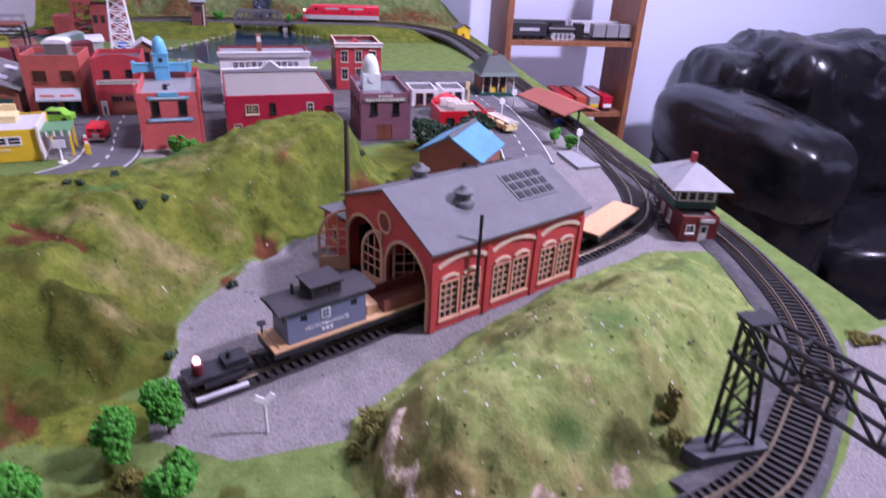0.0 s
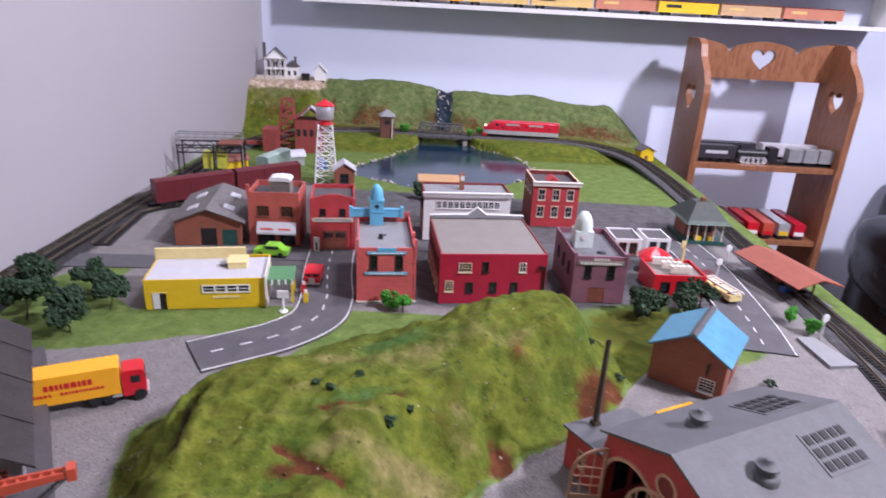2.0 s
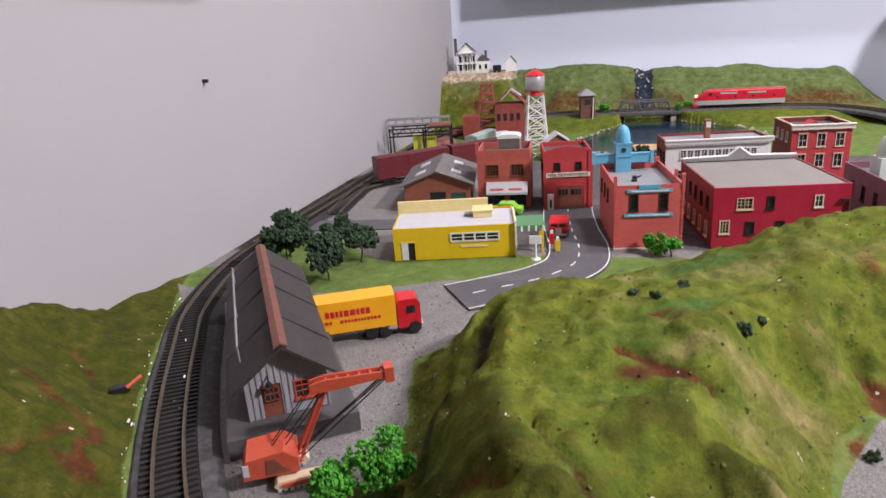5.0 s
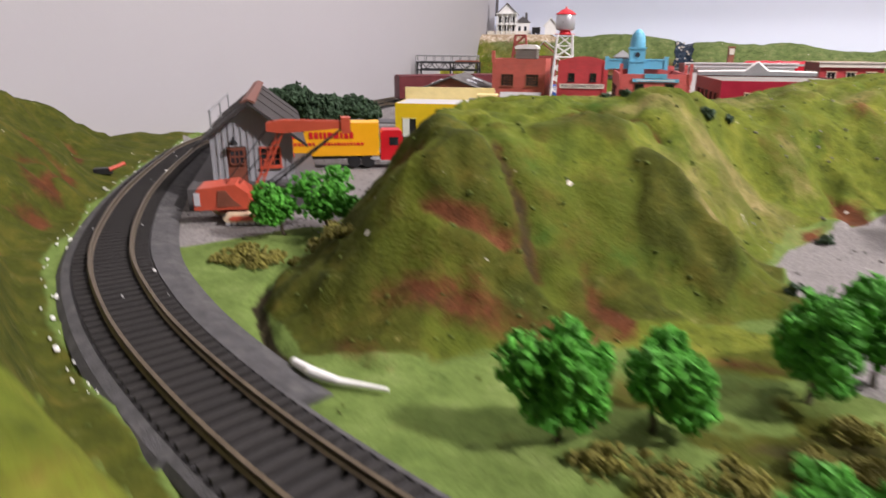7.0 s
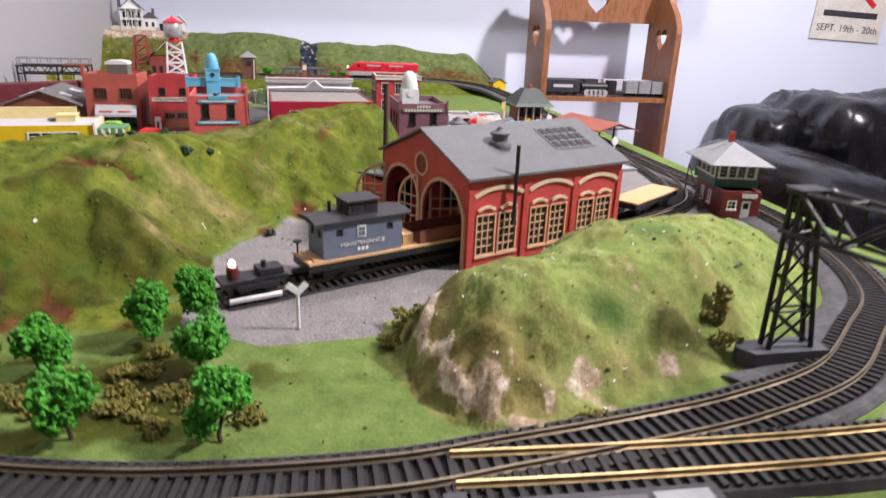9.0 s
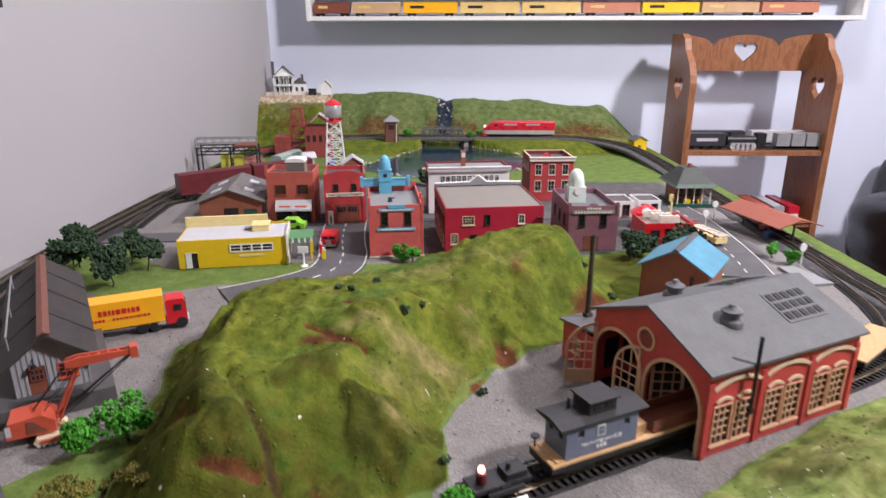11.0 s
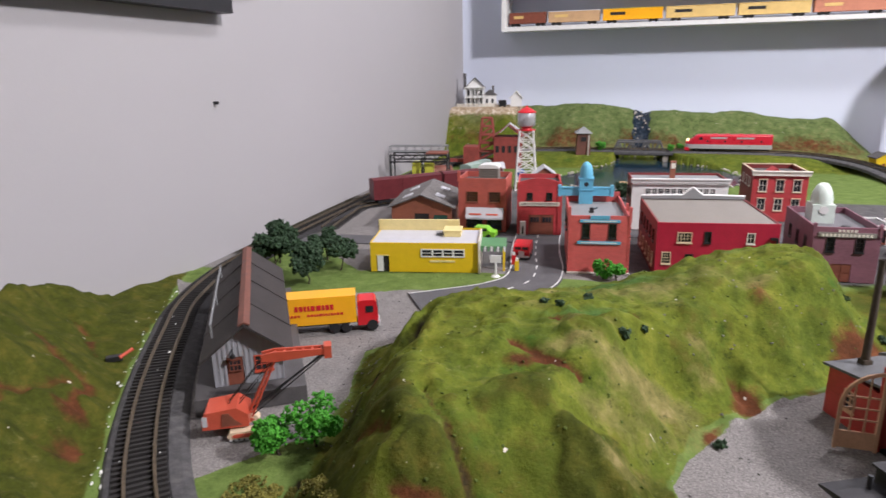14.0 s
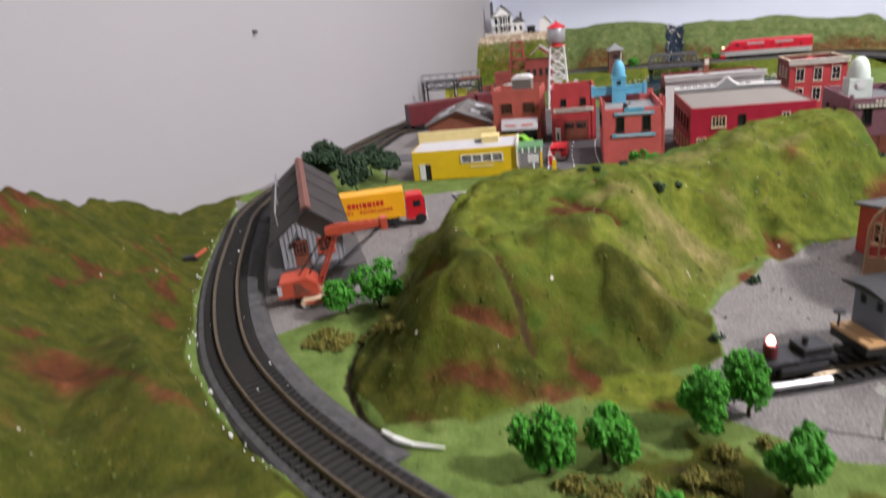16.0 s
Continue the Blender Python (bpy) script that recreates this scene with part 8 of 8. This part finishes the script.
for x, y in ((.395, .862), (.43, .918), (.452, .705)):
    t2 = thing("white_signal", pose(x, y, .001, 0, 0, 20), "white round crossing signal on a post", "signal", "white signals")
    bm = bmesh.new(); tube(bm, (0, 0, 0), (0, 0, .022), .0010); part("post", bm, WHITE, t2)
    bm = bmesh.new(); lathe(bm, [(.0050, -.0008), (.0050, .0008)], 14, (0, 0, 0), Matrix.Translation((0, 0, .025)) @ Matrix.Rotation(math.pi / 2, 4, "X")); part("disc", bm, WHITE, t2)
solid("yard_ramp", (lambda b: (plate(b, [(-.016, -.03), (.016, -.03), (.010, .03), (-.010, .03)], 0, .003), b)[1])(bmesh.new()), ROOF_GREY, "grey concrete loading ramp by the track", "ramp", pose(.438, .672, .0005, 0, 0, 10))

# ---------------- room furniture ----------------
# oak display shelf with heart cut-outs


def heart(cx, cz, s, n=28):
    out = []
    for k in range(n):
        t = 2 * math.pi * k / n
        out.append((cx + s * 16 * math.sin(t) ** 3 / 17, cz + s * (13 * math.cos(t) - 5 * math.cos(2 * t) - 2 * math.cos(3 * t) - math.cos(4 * t)) / 17))
    return out


def board_with_heart(outline, hole, d0, d1, m):
    """A flat board with a heart sawn out of it."""
    bm = bmesh.new()
    loops = []
    for y in (d0, d1):
        edges = []
        for pts in (outline, hole):
            vs = [bm.verts.new((u, y, w)) for u, w in pts]
            edges += [bm.edges.new((vs[i], vs[(i + 1) % len(vs)])) for i in range(len(vs))]
            loops.append(vs)
        bmesh.ops.triangle_fill(bm, use_beauty=True, edges=edges)
    for a, b in ((loops[0], loops[2]), (loops[1], loops[3])):
        for i in range(len(a)):
            j = (i + 1) % len(a)
            bm.faces.new((a[i], a[j], b[j], b[i]))
    bmesh.ops.transform(bm, matrix=m, verts=bm.verts)
    return bm


SX0, SX1, SY0, SY1 = .622, 1.000, 1.625, 1.800
th = thing("heart_shelf", pose(0, 0, FLOOR_Z, 0, 0, 0), "oak display shelf with heart cut-outs and scalloped top", "shelf")
top = .282 - FLOOR_Z
dep2 = SY1 - SY0
for x in (SX0, SX1 - .016):
    prof = [(0, 0), (dep2, 0), (dep2, top), (dep2 * .55, top), (dep2 * .42, top - .012), (dep2 * .34, top - .040), (dep2 * .14, top - .070), (.004, top - .10), (0, top - .12)]
    bm = board_with_heart(prof, heart(dep2 * .50, .148 - FLOOR_Z, .036), 0, .016, Matrix.Translation((x + .016, SY0, 0)) @ Matrix.Rotation(math.pi / 2, 4, "Z"))
    part("side_board", bm, OAK, th, "oak side board with heart cut-out")
w = SX1 - SX0 - .032
scal = [(0, .187), (w, .187)] + [(w - w * k / 24, .262 + .018 * abs(math.cos(math.pi * k / 12)) ** 1.0 - .012 * (1 if k in (6, 18) else 0)) for k in range(25)]
bm = board_with_heart([(u, z - FLOOR_Z) for u, z in scal], heart(w / 2, .238 - FLOOR_Z, .033), 0, .014, Matrix.Translation((SX0 + .016, SY1 - .030, 0)))
part("top_board", bm, OAK, th, "scalloped top board with heart cut-out")
for z in (-.008, -.200, -.44, -.70):
    bm = bmesh.new(); box(bm, SX0 + .016, SX1 - .016, SY0 + .006, SY1 - .004, z - .012 - FLOOR_Z, z - FLOOR_Z)
    part("shelf_board", bm, OAK, th)

rt = random.Random(4)


def display_engine(x, y, z, length, mat, label, steam=True, yaw=0):
    th = thing("display_locomotive", pose(x, y, z, 0, 0, yaw), label, "model train", "display trains")
    boxpart("frame", (0, length, -.012, .012, .004, .010), BLACK, th)
    if steam:
        bm = bmesh.new(); tube(bm, (length * .02, 0, .024), (length * .62, 0, .024), .0115, .0115, 16); part("boiler", bm, mat, th, smooth=True)
        boxpart("cab", (length * .62, length * .80, -.014, .014, .010, .042), mat, th)
        bm = bmesh.new(); tube(bm, (length * .08, 0, .03), (length * .08, 0, .045), .0045); part("stack", bm, mat, th)
        for k in range(5):
            bm = bmesh.new(); tube(bm, (length * (.14 + .1 * k), -.0145, .009), (length * (.14 + .1 * k), .0145, .009), .009, .009, 16); part("wheelset", bm, SILVER, th, smooth=True)
    else:
        boxpart("body", (0, length, -.014, .014, .010, .042), mat, th, bevel=.003)
        for k in range(4):
            bm = bmesh.new(); tube(bm, (length * (.12 + .25 * k), -.0120, .005), (length * (.12 + .25 * k), .0120, .005), .005, .005, 12); part("wheelset", bm, BLACK, th, smooth=True)
    return th


CHAR = paint("charcoal_paint", (0.035, 0.035, 0.042), 0.4, 0.3)
zs = -.0075
display_engine(.645, 1.665, zs, .095, CHAR, "charcoal tender on the oak shelf", False)
boxpart("bar", (.02, .075, -.0145, -.0138, .022, .030), ROOF_LIGHT, bpy.data.objects["display_locomotive"])
display_engine(.745, 1.665, zs, .125, BLACK, "black steam locomotive on the oak shelf")
for k in range(3):
    display_engine(.872 + k * .038, 1.662, zs, .034, ROOF_GREY, "grey freight car end on the oak shelf", False)
display_engine(.650, 1.715, zs, .16, CHAR, "charcoal streamlined locomotive behind the others", False)
display_engine(.830, 1.720, zs, .14, ROOF_LIGHT, "pale grey freight car behind the others", False)
zs = -.1995
cols = (SILVER, LOCO_RED, SILVER, MAROON, RED, ORANGE, SILVER, LOCO_RED)
for k in range(8):
    t2 = display_engine(.662 + k * .040, 1.640, zs, .14, cols[k], "toy locomotive parked nose outward on the oak shelf", False, 90)
    bm = bmesh.new(); box(bm, -.0015, .0, -.012, .012, .012, .022); part("nose_stripe", bm, (YELLOW, WHITE, RED)[k % 3], t2)

# wall display case with model trains
WY0, WY1, WX0, WX1 = 1.800, BACK, -.372, 1.13
WZ = .318
th = thing("wall_display_case", pose(0, 0, 0), "long white wall shelf unit full of model trains", "display shelf")
LEV = .094
for k in range(4):
    bm = bmesh.new(); box(bm, WX0 + .012, WX1 - .012, WY0, WY1 - .008, WZ + k * LEV, WZ + k * LEV + .011)
    part("shelf_board", bm, WHITE, th)
for x in (WX0, WX1 - .012):
    bm = bmesh.new(); box(bm, x, x + .012, WY0 - .001, WY1 - .008, WZ - .001, WZ + 3 * LEV + .012)
    part("end_board", bm, WHITE, th)
bm = bmesh.new(); box(bm, WX0, WX1, WY1 - .008, WY1 - .001, WZ, WZ + 3 * LEV + .012)
part("back_board", bm, WALL_B, th)
BROWN_CAR, TAN_CAR, PEACH = paint("brown_car", (0.20, 0.055, 0.03), 0.5, 0.2), paint("tan_car", (0.52, 0.33, 0.17), 0.5, 0.15), paint("peach_car", (0.50, 0.20, 0.12), 0.45, 0.15)
COACH = paint("orange_coach", (0.48, 0.10, 0.025), 0.4, 0.15)
TANY = paint("pale_yellow_car", (0.66, 0.46, 0.16), 0.5, 0.15)
x = WX0 + .018
for mat, ln, rf in ((BROWN_CAR, .105, BROWN_CAR), (TAN_CAR, .140, WHITE), (TRUCK_YELLOW, .155, YELLOW), (TANY, .168, TANY), (TANY, .165, TANY), (PEACH, .160, MAROON), (YELLOW, .160, MAROON), (TAN_CAR, .160, BROWN_CAR), (PEACH, .160, MAROON), (BROWN_CAR, .150, MAROON), (TAN_CAR, .090, BROWN_CAR)):
    if x + ln > WX1 - .02:
        break
    t2 = box_car("display_car", (x, WY0 + .030), 0, ln - .008, mat, rf, "model freight car standing on the white wall shelf", WZ + .0115, .026, .014, True, "display freight cars")
    boxpart("bar", (ln * .12, ln * .36, -.0147, -.0141, .020, .027), BLACK if mat in (TANY, TRUCK_YELLOW, YELLOW) else TANY, t2)
    x += ln
x = WX0 + .018
for k in range(4):
    t2 = box_car("display_coach", (x, WY0 + .030), 0, .232, COACH if k < 3 else PEACH, MAROON, "orange model passenger coach on the white wall shelf", WZ + LEV + .0115, .028, .014, False, "display coaches")
    for j in range(14):
        boxpart("window", (.012 + j * .0152, .021 + j * .0152, -.0147, -.0141, .022, .030), GLASS, t2)
    x += .243
box_car("display_car", (x, WY0 + .030), 0, .095, COACH, MAROON, "small orange model baggage car on the white wall shelf", WZ + LEV + .0115, .026, .014)
display_engine(x + .105, WY0 + .030, WZ + LEV + .0115, .17, BLACK, "black model steam locomotive on the wall shelf")
display_engine(x + .285, WY0 + .030, WZ + LEV + .0115, .09, ROOF_DARK, "dark grey model tender on the wall shelf", False)

# framed picture and cable on the left wall
th = thing("framed_picture", pose(LEFT, 0, 0), "black-framed picture with pale abstract shapes", "picture")
PY0, PY1, PZ0, PZ1 = .14, .742, .2975, .72
for y0, y1, z0, z1 in ((PY0, PY1, PZ0, PZ0 + .018), (PY0, PY1, PZ1 - .018, PZ1), (PY0, PY0 + .018, PZ0 + .018, PZ1 - .018), (PY1 - .018, PY1, PZ0 + .018, PZ1 - .018)):
    bm = bmesh.new(); box(bm, .001, .022, y0, y1, z0, z1); part("frame_bar", bm, BLACK, th, bevel=.001)
bm = bmesh.new(); box(bm, .002, .010, PY0 + .018, PY1 - .018, PZ0 + .018, PZ1 - .018); part("canvas", bm, paint("picture_tan", (0.45, 0.36, 0.28), 0.6, 0.5, 6), th)
ON_WALL = Matrix(((0, 0, 1, 0), (1, 0, 0, 0), (0, 1, 0, 0), (0, 0, 0, 1)))
# grey, white and dark wedges are painted reflections of the room in the glass
for nm, mat, d, poly in (("grey_shape", ROOF_GREY, .0102, [(.602, .3157), (.6385, .3157), (.470, .50), (.448, .50)]),
                         ("white_shape", WHITE, .0104, [(.640, .3157), (.709, .3157), (.500, .50), (.472, .50)]),
                         ("dark_shape", CHAR, .0102, [(.711, .3157), (.7235, .3157), (.7235, .70), (.505, .50)]),
                         ("blue_shape", paint("picture_slate", (0.10, 0.12, 0.16), 0.5, 0.4, 12), .0104, [(.560, .3157), (.598, .3157), (.565, .345), (.550, .335)])):
    bm = bmesh.new(); plate(bm, poly, d, d + .0008, ON_WALL); part(nm, bm, mat, th)
# pale stripes belong to the same painted reflection
for z0, y0 in ((.3205, .712), (.352, .680), (.366, .664)):
    bm = bmesh.new(); plate(bm, [(y0, z0), (.7225, z0 + .003), (.7225, z0 + .008), (y0, z0 + .005)], .0111, .0116, ON_WALL); part("reflected_stripe", bm, ROOF_LIGHT, th)
th = thing("wall_cable", pose(LEFT + .003, 0, 0), "thin grey cable on the wall beside the picture", "cable")
bm = bmesh.new(); pts = [(.002, .762, .322), (.003, .80, .323), (.002, .85, .332), (.002, .905, .345)]
for a, b in zip(pts, pts[1:]):
    tube(bm, a, b, .0010, .0010, 6)
part("wire", bm, ROOF_GREY, th)
solid("wall_nail", (lambda b: (tube(b, (0, 0, 0), (.006, 0, 0), .0022, .0018, 10), b)[1])(bmesh.new()), BLACK, "small dark nail in the grey wall", "nail", pose(LEFT, .715, .193))

# tin poster
th = thing("poster", pose(1.568, BACK - .003, .168, 0, 2, 0), "weathered white poster with red drawing and date", "poster")
boxpart("sheet", (0, .250, -.002, .0, 0, .30), paint("poster_paper", (0.66, 0.62, 0.56), 0.5, 0.2, 20), th)
words("SEPT. 19th - 20th", .030, CHAR, th, (.125, -.0024, .035), (90, 0, 0), .0003, wide=.215)
boxpart("bar", (.030, .220, -.0027, -.0021, .070, .088), CHAR, th)
for k, (u, z, a) in enumerate(((.06, .15, 20), (.12, .17, -15), (.16, .13, 35), (.10, .22, 5), (.18, .21, -30))):
    bm = bmesh.new(); box(bm, -.04, .04, -.0027, -.0021, -.008, .008, Matrix.Translation((u + .01, 0, z)) @ Matrix.Rotation(radians(a), 4, "Y")); part("red_shape", bm, RED, th)


# black leather sofa
def cushion(bm, x0, x1, y0, y1, z0, z1, puff, k=5.0, seed=0):
    """A stuffed block with rounded edges and soft folds."""
    c = Vector(((x0 + x1) / 2, (y0 + y1) / 2, (z0 + z1) / 2))
    h = Vector(((x1 - x0) / 2, (y1 - y0) / 2, (z1 - z0) / 2))
    g = bmesh.ops.create_cube(bm, size=2)
    es = list({e for v in g["verts"] for e in v.link_edges})
    bmesh.ops.subdivide_edges(bm, edges=es, cuts=21, use_grid_fill=True)
    for v in bm.verts:
        p = v.co
        n = (abs(p.x) ** k + abs(p.y) ** k + abs(p.z) ** k) ** (1 / k)
        q = p / n
        f = noise.noise((q.x * 1.6 + seed, q.y * 1.6, q.z * 1.6)) * puff + .45 * puff * (1 - 2 * abs(noise.noise((q.x * 3.4 + seed, q.y * 2.2, q.z * 3.4)))) + .12 * puff * noise.noise((q.x * 9 + seed, q.y * 9, q.z * 9))
        v.co = c + Vector((q.x * h.x, q.y * h.y, q.z * h.z)) + q * f


th = thing("leather_sofa", pose(0, 0, FLOOR_Z), "black leather sofa with stuffed cushions against the wall", "sofa")
for nm, args in (("arm", (1.13, 1.35, 1.12, 1.74, .03, .60, .010)), ("arm", (2.87, 3.10, 1.12, 1.74, .03, .60, .010)), ("seat", (1.34, 2.89, 1.06, 1.60, .10, .42, .02)),
                 ("back_roll", (1.27, 1.50, 1.58, 1.87, .30, .765, .012)), ("back_cushion", (1.37, 1.90, 1.42, 1.86, .36, .805, .035)), ("back_cushion", (1.88, 2.40, 1.42, 1.86, .36, .815, .035)), ("back_cushion", (2.38, 3.00, 1.42, 1.86, .36, .805, .035)), ("base", (1.2, 3.05, 1.16, 1.84, .0, .15, .005))):
    bm = bmesh.new(); cushion(bm, *args, seed=len(nm) + args[0] * 7)
    part(nm, bm, LEATHER, th, smooth=True)
bm = bmesh.new(); cushion(bm, 1.110, 1.350, 1.085, 1.76, .44, .69, .006, 3.4, 3.3); part("arm_roll", bm, LEATHER, th, "rounded leather arm roll", smooth=True)
